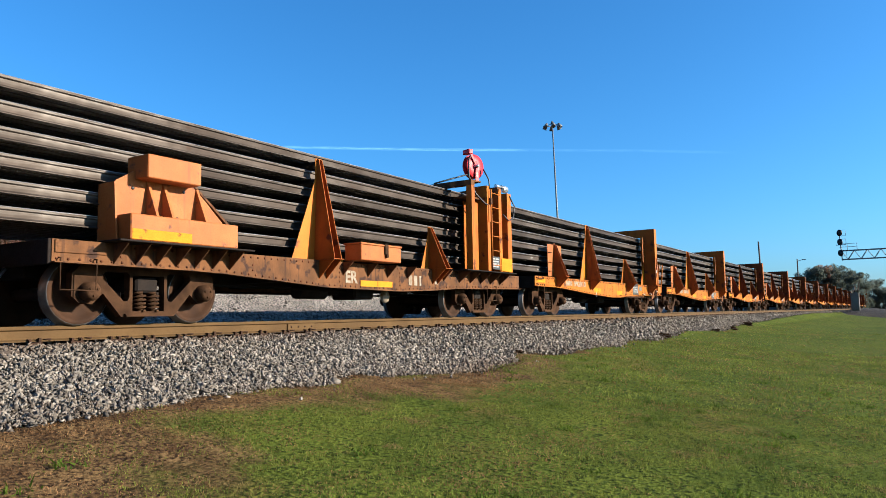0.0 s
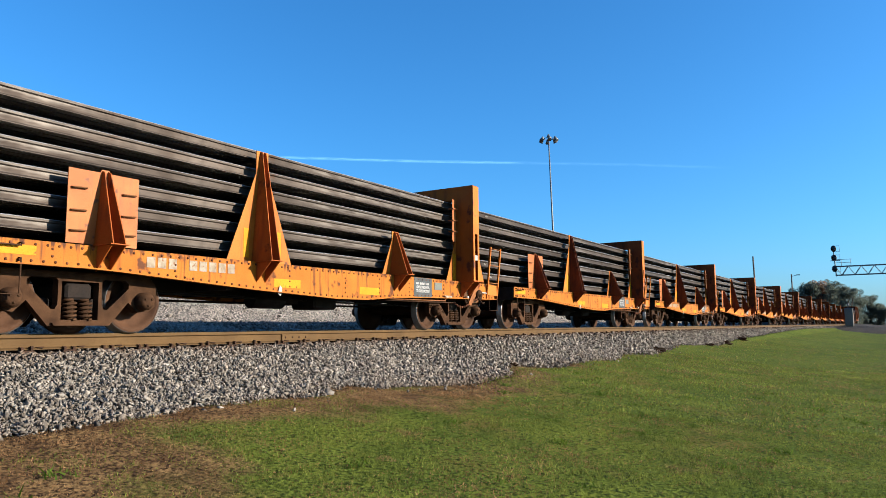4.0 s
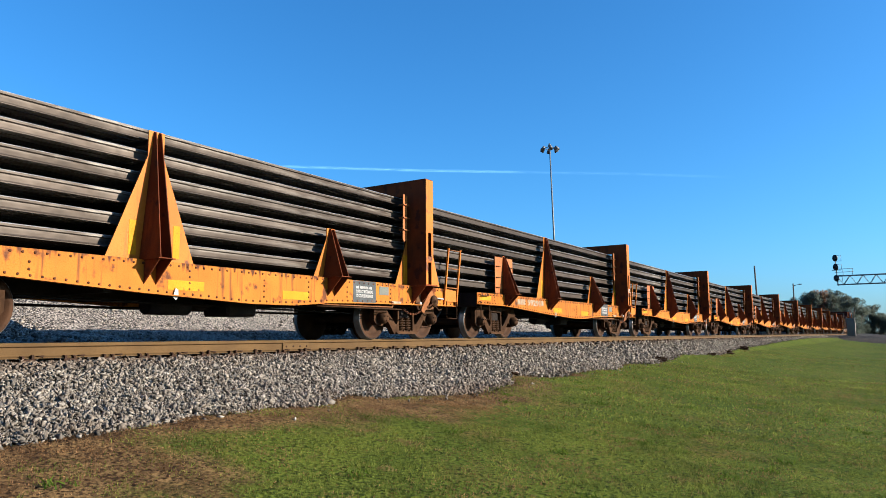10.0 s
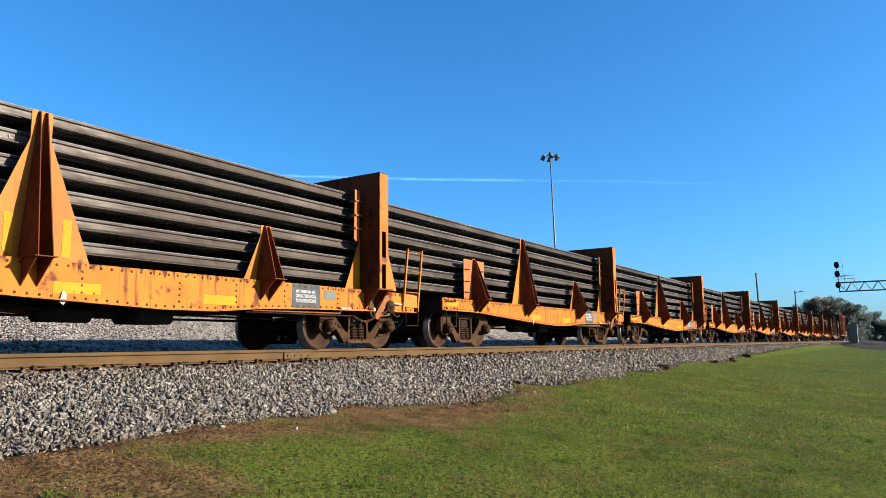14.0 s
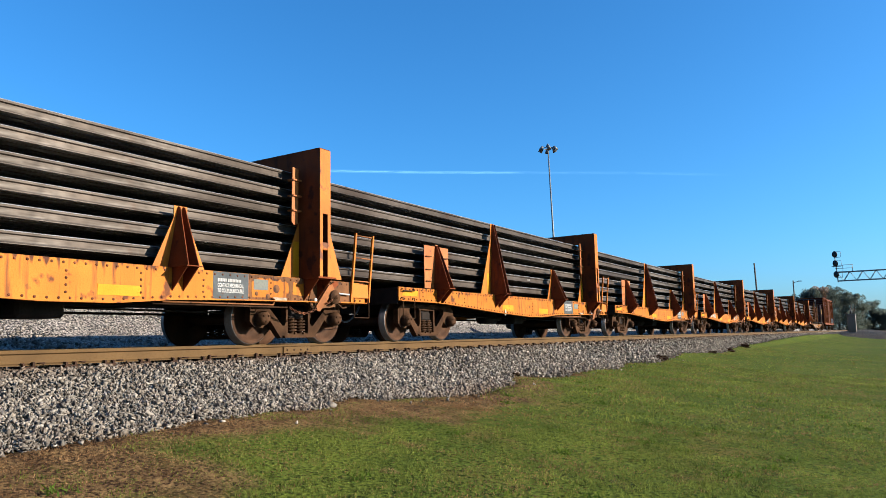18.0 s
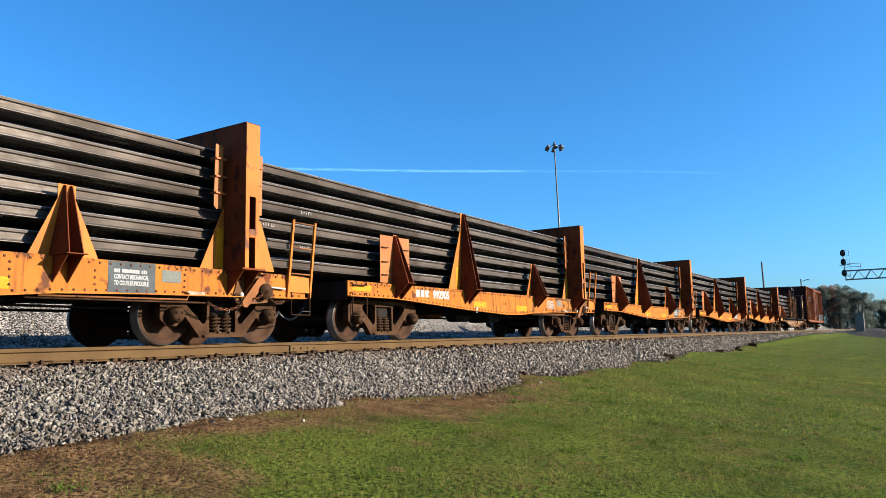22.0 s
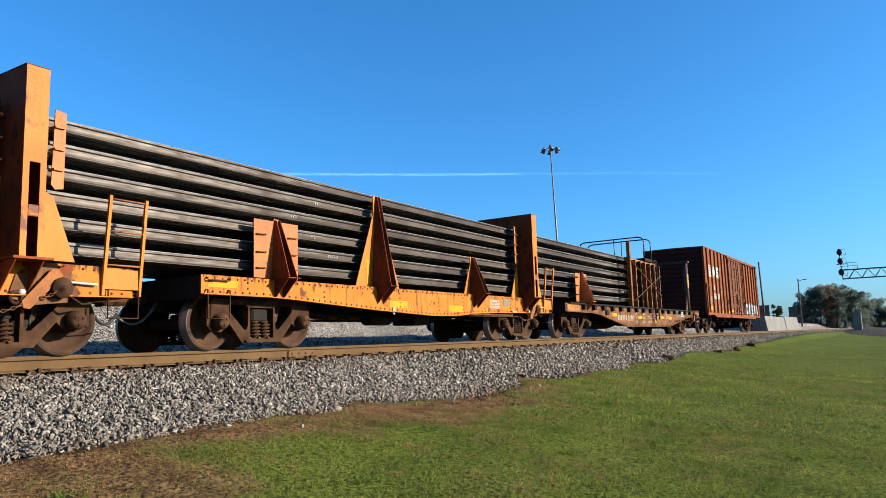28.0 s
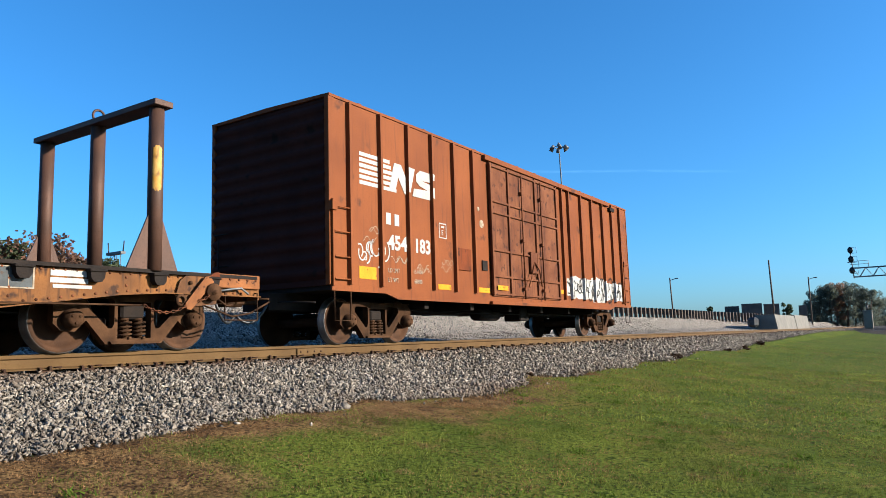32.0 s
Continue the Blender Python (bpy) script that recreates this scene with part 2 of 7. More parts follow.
M_BLACK = surface("dark_grey_board_paint", (0.060, 0.064, 0.066), (0.038, 0.040, 0.041), 4, 0.7, bump=0.05, rust=0.15, rust_col=(0.05, 0.028, 0.015))
M_GREY = surface("grey_repaint_patch", (0.122, 0.122, 0.102), (0.0974, 0.0974, 0.0828), 6, 0.7, bump=0.05)
M_RED = surface("red_reel_paint", (0.409, 0.0198, 0.0297), (0.33, 0.0132, 0.0231), 4, 0.4, bump=0.05)
M_HOSE = plain("black_rubber_hose", (0.015, 0.015, 0.017), 0.5)
M_STEEL = surface("bare_bright_steel", (0.55, 0.55, 0.55), (0.45, 0.45, 0.44), 6, 0.35, metal=0.8, bump=0.05)
M_PIPE = surface("rusty_pipe_steel", (0.0693, 0.0363, 0.0231), (0.0462, 0.0264, 0.0185), 3, 0.6, fine=50, bump=0.12, metal=0.2)
M_RAIL = surface("ochre_rusted_rail", (0.0862, 0.051, 0.0167), (0.0634, 0.037, 0.0123), 2, 0.8, fine=60, bump=0.1, coords="Object", spec=0.15)
M_RAILTOP = surface("polished_rail_head", (0.42, 0.40, 0.38), (0.36, 0.34, 0.32), 3, 0.25, metal=0.9, bump=0.02)
M_SPIKE = surface("dark_spike_steel", (0.040, 0.021, 0.012), (0.026, 0.015, 0.009), 8, 0.85, spec=0.12)
M_TIE = surface("creosoted_tie_wood", (0.066, 0.0495, 0.0363), (0.0396, 0.0297, 0.0231), 5, 0.9, bump=0.4)
M_STONE = surface("granite_ballast", (0.205, 0.180, 0.148), (0.086, 0.072, 0.056), 9, 0.85, fine=60, bump=0.25, coords="Object", island=0.68, spec=0.2)
# ballast between the rails: shade under the train put into a darker stone colour
M_SHADESTONE = surface("shade_darkened_ballast", (0.075, 0.062, 0.050), (0.035, 0.029, 0.024), 9, 0.9, fine=60, bump=0.25, island=0.6, spec=0.12)
def dusted(m):
    """Rust dust beside the rail and earth washed in along the foot of the stones."""
    nt = m.node_tree
    bsdf = nt.nodes["Principled BSDF"]
    co = nt.nodes.new("ShaderNodeTexCoord").outputs["Object"]
    sep = nt.nodes.new("ShaderNodeSeparateXYZ")
    nt.links.new(co, sep.inputs[0])
    wild = grain(nt, co, 1.3, 6)
    col = bsdf.inputs["Base Color"].links[0].from_socket
    for slope, shift, tint in ((-2.2, -18.7, (0.082, 0.046, 0.023)), (1.6, 10.55, (0.090, 0.060, 0.034))):
        n1 = nt.nodes.new("ShaderNodeMath")
        n1.operation = "MULTIPLY_ADD"
        nt.links.new(sep.outputs[0], n1.inputs[0])
        n1.inputs[1].default_value, n1.inputs[2].default_value = slope, shift
        n2 = nt.nodes.new("ShaderNodeMath")
        n2.operation = "MULTIPLY_ADD"
        nt.links.new(wild, n2.inputs[0])
        n2.inputs[1].default_value = 2.4
        nt.links.new(n1.outputs[0], n2.inputs[2])
        col = mix(nt, col, tint, mathv(nt, ramp(nt, n2.outputs[0], 0.4, 1.8), 0.75))
    nt.links.new(col, bsdf.inputs["Base Color"])
    return m


M_BALLAST = pebbly("ballast_bed", (0.062, 0.053, 0.043), 24.0)
M_SHOULDER = dusted(surface("shoulder_ballast", (0.205, 0.180, 0.148), (0.096, 0.080, 0.062), 9, 0.85, fine=60, bump=0.25, island=0.56, spec=0.2))
M_BANK = pebbly("bank_gravel", (0.341, 0.299, 0.248), 21.0)
M_LEAF = leafy(surface("tree_leaves", (0.115, 0.125, 0.062), (0.080, 0.094, 0.048), 0.6, 0.8, fine=3, bump=0, island=0.35, spec=0.05))
M_LEAFRED = leafy(surface("autumn_leaves", (0.27, 0.150, 0.105), (0.20, 0.145, 0.085), 0.5, 0.8, fine=3, bump=0, island=0.35, spec=0.05), 0.6)
# distance haze is put into this greyer, paler leaf colour
M_LEAFHAZE = leafy(surface("hazed_far_leaves", (0.125, 0.138, 0.110), (0.108, 0.122, 0.096), 0.5, 0.95, fine=3, bump=0, island=0.06, spec=0.0), 0.7)
M_BARK = surface("tree_bark", (0.10, 0.075, 0.055), (0.06, 0.045, 0.035), 2, 0.9, fine=14, bump=0.4)
M_GALV = surface("galvanised_steel", (0.16, 0.165, 0.17), (0.11, 0.115, 0.12), 2, 0.55, metal=0.4, bump=0.05)
M_POLE = surface("weathered_pole_wood", (0.0858, 0.066, 0.0495), (0.0594, 0.0462, 0.0363), 2, 0.9, bump=0.2)
M_CONC = surface("pale_concrete", (0.150, 0.140, 0.120), (0.118, 0.108, 0.095), 0.8, 0.9, fine=8, bump=0.15)
M_SIGNAL = plain("black_signal_housing", (0.012, 0.012, 0.014), 0.5)
M_SOIL = surface("dark_dug_soil", (0.040, 0.024, 0.013), (0.022, 0.014, 0.008), 5, 0.95, fine=30, bump=0.4, spec=0.05)
# wagon colour lightened to stand in for haze over the yard
M_FARCAR = surface("hazed_wagon_paint", (0.135, 0.118, 0.098), (0.085, 0.076, 0.068), 0.5, 0.8, fine=4)


def ground_material():
    """Mown lawn with straw patches near the stones and dark soil between the blades."""
    m = bpy.data.materials.new("lawn_soil")
    m.use_nodes = True
    nt = m.node_tree
    bsdf = nt.nodes["Principled BSDF"]
    co = nt.nodes.new("ShaderNodeTexCoord").outputs["Object"]

    def sums(a, ka, b, kb, c):
        """ka * a + kb * b + c"""
        n1 = nt.nodes.new("ShaderNodeMath")
        n1.operation = "MULTIPLY_ADD"
        nt.links.new(a, n1.inputs[0])
        n1.inputs[1].default_value, n1.inputs[2].default_value = ka, c
        n2 = nt.nodes.new("ShaderNodeMath")
        n2.operation = "MULTIPLY_ADD"
        nt.links.new(b, n2.inputs[0])
        n2.inputs[1].default_value = kb
        nt.links.new(n1.outputs[0], n2.inputs[2])
        return n2.outputs[0]

    green = mix(nt, (0.104, 0.12, 0.012), (0.0655, 0.0875, 0.00875), ramp(nt, grain(nt, co, 0.35, 5), 0.35, 0.65))
    green = mix(nt, green, (0.126, 0.0962, 0.0218), ramp(nt, grain(nt, co, 0.7, 6), 0.54, 0.74))
    small = grain(nt, co, 18, 6)
    green = mix(nt, green, (0.0241, 0.0329, 0.00438), ramp(nt, small, 0.46, 0.62))
    straw = mix(nt, (0.149, 0.0952, 0.0358), (0.0773, 0.0463, 0.0191), ramp(nt, grain(nt, co, 3, 6), 0.4, 0.65))
    straw = mix(nt, straw, (0.0263, 0.0155, 0.0083), ramp(nt, grain(nt, co, 22, 5), 0.46, 0.62))
    sep = nt.nodes.new("ShaderNodeSeparateXYZ")
    nt.links.new(co, sep.inputs[0])
    wild = grain(nt, co, 0.8, 6)
    corner = sums(sums(sep.outputs[0], -0.5, sep.outputs[1], -0.83, 1.1), 1.0, wild, 2.2, -0.7)
    col = mix(nt, green, straw, ramp(nt, corner, 0.3, 1.0))
    edge = sums(sums(sep.outputs[0], -1.6, wild, 4.6, -11.2), 1.0, sep.outputs[1], -0.09, 0.0)
    col = mix(nt, col, straw, ramp(nt, edge, 0.2, 1.0))
    # worn patches beside the stones
    for shift, size, reach in (((7.6, -5.0, 0), (1.18, 0.43, 0), -0.2), ((6.3, -3.35, 0), (1.0, 0.36, 0), -0.35), ((4.7, -4.3, 0), (0.9, 1.1, 0), -0.75)):
        mp = nt.nodes.new("ShaderNodeMapping")
        mp.inputs["Location"].default_value, mp.inputs["Scale"].default_value = shift, size
        nt.links.new(co, mp.inputs[0])
        far = nt.nodes.new("ShaderNodeVectorMath")
        far.operation = "LENGTH"
        nt.links.new(mp.outputs[0], far.inputs[0])
        patch = sums(far.outputs["Value"], -1.0, wild, 3.4, reach)
        col = mix(nt, col, straw, ramp(nt, patch, 0.1, 0.9))
    nt.links.new(col, bsdf.inputs["Base Color"])
    bsdf.inputs["Roughness"].default_value = 0.95
    bsdf.inputs["Specular IOR Level"].default_value = 0.04
    b = nt.nodes.new("ShaderNodeBump")
    b.inputs["Strength"].default_value, b.inputs["Distance"].default_value = 0.9, 0.05
    nt.links.new(small, b.inputs["Height"])
    nt.links.new(b.outputs[0], bsdf.inputs["Normal"])
    return m


M_GROUND = ground_material()
M_BLADE = leafy(surface("grass_blades", (0.185, 0.200, 0.0300), (0.0740, 0.0970, 0.0165), 1.1, 0.8, fine=20, bump=0, island=0.5, spec=0.05, rust=0.30, rust_col=(0.180, 0.134, 0.048)))
M_STRAW = leafy(surface("dry_grass_blades", (0.275, 0.165, 0.070), (0.130, 0.0730, 0.030), 3.0, 0.85, fine=9, bump=0, island=0.55, spec=0.08))

M_WEED = leafy(surface("weed_leaves", (0.0986, 0.132, 0.0112), (0.056, 0.0874, 0.00896), 5.0, 0.75, fine=20, bump=0, island=0.4, spec=0.08))
# ---- mesh tools ----
def finish(bm, name):
    bmesh.ops.recalc_face_normals(bm, faces=bm.faces)
    me = bpy.data.meshes.new(name)
    bm.to_mesh(me)
    bm.free()
    return me


def part(name, bm, material, parent, label="", at=(0, 0, 0)):
    """Links a bmesh, or a finished mesh, as one mesh object under a thing or a part."""
    me = finish(bm, name) if isinstance(bm, bmesh.types.BMesh) else bm
    if not me.materials:
        for m in material if isinstance(material, (list, tuple)) else (material,):
            me.materials.append(m)
    ob = new(name, me)
    ob.parent = parent
    ob.location = at
    return tagged(ob, label)


def box(bm, x0, x1, y0, y1, z0, z1, bevel=0.0, mi=0):
    vs = [bm.verts.new(p) for p in ((x0, y0, z0), (x1, y0, z0), (x1, y1, z0), (x0, y1, z0), (x0, y0, z1), (x1, y0, z1), (x1, y1, z1), (x0, y1, z1))]
    fs = [bm.faces.new([vs[i] for i in f]) for f in ((3, 2, 1, 0), (4, 5, 6, 7), (0, 1, 5, 4), (1, 2, 6, 5), (2, 3, 7, 6), (3, 0, 4, 7))]
    if bevel:
        es = list({e for f in fs for e in f.edges})
        res = bmesh.ops.bevel(bm, geom=es, offset=bevel, segments=1, affect="EDGES")
        fs = [f for f in res["faces"]] + [f for f in fs if f.is_valid]
    for f in fs:
        if f.is_valid:
            f.material_index = mi
    return bm


def boxed(*args, bevel=0.006):
    return box(bmesh.new(), *args, bevel=bevel)


def tube(bm, p, q, r, n=10, r2=None, caps=True, mi=0):
    p, q = Vector(p), Vector(q)
    d = (q - p).normalized()
    u = d.orthogonal().normalized()
    v = d.cross(u)
    rings = []
    for c, rr in ((p, r), (q, r if r2 is None else r2)):
        rings.append([bm.verts.new(c + (u * math.cos(a) + v * math.sin(a)) * rr) for a in [2 * math.pi * i / n for i in range(n)]])
    for i in range(n):
        f = bm.faces.new((rings[0][i], rings[0][(i + 1) % n], rings[1][(i + 1) % n], rings[1][i]))
        f.smooth, f.material_index = True, mi
    if caps:
        for ring in (rings[0][::-1], rings[1]):
            bm.faces.new(ring).material_index = mi
    return bm


def bent(bm, pts, r, n=8, mi=0):
    """A tube along a bent line."""
    pts = [Vector(p) for p in pts]
    rings = []
    up = None
    for i, p in enumerate(pts):
        d = (pts[min(i + 1, len(pts) - 1)] - pts[max(i - 1, 0)]).normalized()
        u = d.orthogonal().normalized() if up is None else (up - d * up.dot(d)).normalized()
        up = u
        v = d.cross(u)
        rings.append([bm.verts.new(p + (u * math.cos(a) + v * math.sin(a)) * r) for a in [2 * math.pi * k / n for k in range(n)]])
    for a, b in zip(rings, rings[1:]):
        for k in range(n):
            f = bm.faces.new((a[k], a[(k + 1) % n], b[(k + 1) % n], b[k]))
            f.smooth, f.material_index = True, mi
    bm.faces.new(rings[0][::-1])
    bm.faces.new(rings[-1])
    return bm


def arc(p, q, sag, n=8):
    """Points of a hanging line."""
    p, q = Vector(p), Vector(q)
    return [p.lerp(q, i / n) + Vector((0, 0, -4 * sag * (i / n) * (1 - i / n))) for i in range(n + 1)]


def plate(bm, outline, axis, lo, hi, holes=(), mi=0):
    """A flat outline, with holes, given thickness along axis 'x', 'y' or 'z'."""
    def place(a, b, w):
        return {"x": (w, a, b), "y": (a, w, b), "z": (a, b, w)}[axis]
    work = bmesh.new()
    edges = []
    for loop in (outline, *holes):
        vs = [work.verts.new(place(a, b, lo)) for a, b in loop]
        edges += [work.edges.new((vs[i], vs[(i + 1) % len(vs)])) for i in range(len(vs))]
    bmesh.ops.triangle_fill(work, edges=edges, use_beauty=True)
    tops = {}
    for v in work.verts:
        tops[v] = (bm.verts.new(v.co), bm.verts.new(v.co + Vector(place(0, 0, hi - lo))))
    for f in work.faces:
        for k, seq in ((0, f.verts), (1, list(f.verts)[::-1])):
            bm.faces.new([tops[v][k] for v in seq]).material_index = mi
    for e in work.edges:
        if len(e.link_faces) == 1:
            a, b = e.verts
            bm.faces.new((tops[a][0], tops[b][0], tops[b][1], tops[a][1])).material_index = mi
    work.free()
    return bm


def lathe(bm, profile, n=28, mi=0, smooth=True, tread=None):
    """Turns (x, r) points about the x axis; the span tread takes material 1."""
    rings = [[bm.verts.new((x, r * math.cos(2 * math.pi * i / n), r * math.sin(2 * math.pi * i / n))) for i in range(n)] for x, r in profile]
    for k, (a, b) in enumerate(zip(rings, rings[1:])):
        for i in range(n):
            f = bm.faces.new((a[i], a[(i + 1) % n], b[(i + 1) % n], b[i]))
            f.smooth, f.material_index = smooth, 1 if tread and k in tread else mi
    return bm


def domes(points, r, axis=0, n=6):
    """Rivet heads at the points, joined."""
    verts, faces = [], []
    other = [k for k in range(3) if k != axis]
    for p, way in points:
        s = len(verts)
        for h, rr in ((0.0, r), (0.55 * r, 0.75 * r)):
            for i in range(n):
                q = list(p)
                q[axis] += way * h
                q[other[0]] += rr * math.cos(2 * math.pi * i / n)
                q[other[1]] += rr * math.sin(2 * math.pi * i / n)
                verts.append(q)
        top = list(p)
        top[axis] += way * 0.8 * r
        verts.append(top)
        for i in range(n):
            j = (i + 1) % n
            faces.append((s + i, s + j, s + n + j, s + n + i))
            faces.append((s + n + i, s + n + j, s + 2 * n))
    me = bpy.data.meshes.new("rivets")
    me.from_pydata(verts, [], faces)
    return me


def lettering(body, size, depth=0.003, bold=0.0):
    cu = bpy.data.curves.new("lettering", "FONT")
    cu.body, cu.size, cu.extrude, cu.offset, cu.resolution_u = body, size, depth, bold, 3
    tmp = bpy.data.objects.new("lettering", cu)
    me = bpy.data.meshes.new_from_object(tmp)
    bpy.data.objects.remove(tmp)
    return me


def write_on(body, size, y, z, x, material, parent, label="", stretch=1.0, name="lettering", bold=0.0, width=0.0):
    """Upright letters on a side that faces +x, read along +y; width: the length to which the line is set."""
    me = lettering(body, size, bold=bold)
    if width:
        stretch = width / max(v.co.x for v in me.vertices)
    ob = part(name, me, material, parent, label)
    ob.matrix_basis = Matrix(((0, 0, 1, x), (stretch, 0, 0, y), (0, 1, 0, z), (0, 0, 0, 1)))
    return ob


def bars_on(rows, x, material, parent, label="", name="stencil_line"):
    """Plain bars for small writing: (y0, y1, z0, z1) each."""
    bm = bmesh.new()
    for y0, y1, z0, z1 in rows:
        box(bm, x, x + 0.003, y0, y1, z0, z1)
    return tagged(part(name, bm, material, parent), label, kind="stuff")


def word_bars(y0, y1, z0, z1, rng, gap=0.03):
    """A line of unreadable writing as bars of the length of its words."""
    out, y = [], y0
    while y < y1 - 0.02:
        w = rng.uniform(0.05, 0.14)
        out.append((y, min(y + w, y1), z0, z1))
        y += w + gap
    return out


def thing(name, label, category, group="", at=(0, 0, 0)):
    ob = new(name)
    ob.location = at
    return tagged(ob, label, category, group)


def scatter(name, base_v, base_f, places, turns, sizes, material, label, squash=None):
    """Many small pieces joined: numpy arrays of places, turn matrices and sizes."""
    n, nv = len(places), len(base_v)
    v = base_v[None] * sizes[:, None, :]
    v = np.einsum("nij,nvj->nvi", turns, v) + places[:, None, :]
    f = (base_f[None] + (np.arange(n) * nv)[:, None, None]).reshape(-1, base_f.shape[1])
    me = bpy.data.meshes.new(name)
    me.vertices.add(n * nv)
    me.vertices.foreach_set("co", v.reshape(-1).astype(np.float32))
    k = base_f.shape[1]
    me.loops.add(f.size)
    me.loops.foreach_set("vertex_index", f.reshape(-1).astype(np.int32))
    me.polygons.add(len(f))
    me.polygons.foreach_set("loop_start", np.arange(0, f.size, k, dtype=np.int32))
    me.polygons.foreach_set("loop_total", np.full(len(f), k, dtype=np.int32))
    me.update(calc_edges=True)
    me.materials.append(material)
    return tagged(new(name, me), label, name.replace("_", " "), kind="stuff")


def any_turns(rng, n):
    q = rng.normal(size=(n, 4))
    q /= np.linalg.norm(q, axis=1)[:, None]
    w, x, y, z = q.T
    return np.stack([1 - 2 * (y * y + z * z), 2 * (x * y - z * w), 2 * (x * z + y * w), 2 * (x * y + z * w), 1 - 2 * (x * x + z * z), 2 * (y * z - x * w),
                     2 * (x * z - y * w), 2 * (y * z + x * w), 1 - 2 * (x * x + y * y)], 1).reshape(n, 3, 3)


def upright_turns(a, lean_a, lean):
    """Turn about z by a, then lean towards lean_a."""
    n = len(a)
    ca, sa, o, l = np.cos(a), np.sin(a), np.zeros(n), np.ones(n)
    rz = np.stack([ca, -sa, o, sa, ca, o, o, o, l], 1).reshape(n, 3, 3)
    cl, sl = np.cos(lean), np.sin(lean)
    cb, sb = np.cos(lean_a), np.sin(lean_a)
    rb = np.stack([cb, -sb, o, sb, cb, o, o, o, l], 1).reshape(n, 3, 3)
    ry = np.stack([cl, o, sl, o, l, o, -sl, o, cl], 1).reshape(n, 3, 3)
    return rb @ ry @ rb.transpose(0, 2, 1) @ rz

# ---- ground ----
def lerp_list(xs, zs, x):
    return float(np.interp(x, xs, zs))


GX = [-3000, -60, -24, -20.4, -18.6, -13.2, -12.2, -7.6, -7.0, -5.0, -3.0, 0, 4, 60, 3000]
GZ = [1.2, 1.2, 1.25, 1.30, 0.2, -0.4, -0.55, -0.98, -0.86, -1.12, -1.34, -1.5, -1.56, -1.6, -1.6]


# where the stones give way to grass: along the track, and across it
EDGE_Y = [2.0, 3.3, 3.8, 4.4, 5.0, 5.3, 5.5, 6.6, 7.2, 7.6, 8.0, 8.6, 9.0, 10.2, 10.9, 12.8, 14.0, 14.8, 15.6, 17.8, 20.1, 21.8, 24.4, 26.2, 29.3, 33.6, 41.4, 50.0, 60.0, 83.0, 120.0]
EDGE_X = [-6.9, -6.81, -6.74, -6.81, -6.73, -6.76, -6.91, -6.93, -6.73, -6.74, -7.06, -7.0, -6.76, -6.65, -6.40, -6.47, -7.12, -7.02, -6.84, -6.88, -6.75, -7.15, -6.84, -7.02, -7.38, -6.95, -7.37, -7.6, -7.88, -8.2, -8.0]
BED_X = [-12.8, -12.3, -11.0, -10.5, -9.5, -8.55, -8.35, -7.75, -6.72, -6.2]
BED_Z = [-0.6, -0.3, -0.26, -0.235, -0.235, -0.235, -0.27, -0.56, -0.905, -0.97]


def edge_x(y):
    """The ragged lower edge of the stones."""
    return float(np.interp(y, EDGE_Y, EDGE_X)) + 0.10 * noise.noise((y * 1.9, 7.7, 0)) + 0.06 * noise.noise((y * 5.3, 1.7, 0))


def bed_height(x):
    return np.interp(x, BED_X, BED_Z)


def ground_height(x, y, edge):
    """The lawn: its own slope, or the stones' slope where grass has grown up it."""
    z = np.interp(x, GX, GZ)
    return np.where(x > edge, np.maximum(z, np.where((x < -6.2), bed_height(x) - 0.03, -9.0)), np.where(x > -8.8, np.minimum(z, bed_height(x) - 0.12), z))


def build_ground():
    xs = sorted(set(GX + list(np.arange(-8.6, -6.0, 0.1).round(2)) + list(np.arange(-6, 8.01, 0.5)) + [-40, -30, 12, 20, 35, 120, 400, 1200, -150, -500, -1300]))
    ys = [-800, -200, -60, -20] + list(np.arange(-8, 2, 0.5)) + list(np.arange(2, 45, 0.25)) + list(np.arange(45, 122, 2)) + [130, 140, 180, 240, 320, 450, 700, 1100, 1800, 3000]
    bm = bmesh.new()
    rows = []
    for y in ys:
        row = []
        e = edge_x(y)
        for x in xs:
            z = float(ground_height(x, y, e))
            if -8 < x < 20 and -10 < y < 80:
                z += 0.05 * noise.noise((x * 0.5, y * 0.5, 0))
            row.append(bm.verts.new((x, y, z)))
        rows.append(row)
    for a, b in zip(rows, rows[1:]):
        for i in range(len(xs) - 1):
            bm.faces.new((a[i], a[i + 1], b[i + 1], b[i])).smooth = True
    ob = part("ground", bm, M_GROUND, None)
    return tagged(ob, "mown green lawn with straw-brown patches beside the stones", "ground", kind="structure")


def build_bed():
    """The stones' bed: flat under the sleepers, then a shoulder down to the ragged edge."""
    bm = bmesh.new()
    rows = []
    for y in list(np.arange(-30, 2, 0.6)) + list(np.arange(2, 45, 0.25)) + list(np.arange(45, 200, 3)) + [260, 400, 700, 1200, 2500]:
        e = edge_x(y)
        row = [bm.verts.new((x, y, float(bed_height(x)) - 0.01)) for x in BED_X[:6]]
        for s in (0.14, 0.45, 0.75, 1.0):
            x = -8.55 + (e + 8.55) * s
            row.append(bm.verts.new((x, y, float(bed_height(x)) - (0.16 if s == 1.0 else 0.03) + 0.03 * noise.noise((x * 1.1, y * 1.1, 2.0)))))
        rows.append(row)
    for a, b in zip(rows, rows[1:]):
        for i in range(len(a) - 1):
            bm.faces.new((a[i], a[i + 1], b[i + 1], b[i])).smooth = True
    return tagged(part("ballast_bed", bm, M_BALLAST, None), "grey crushed-stone ballast shoulder under the track", "ballast", kind="structure")


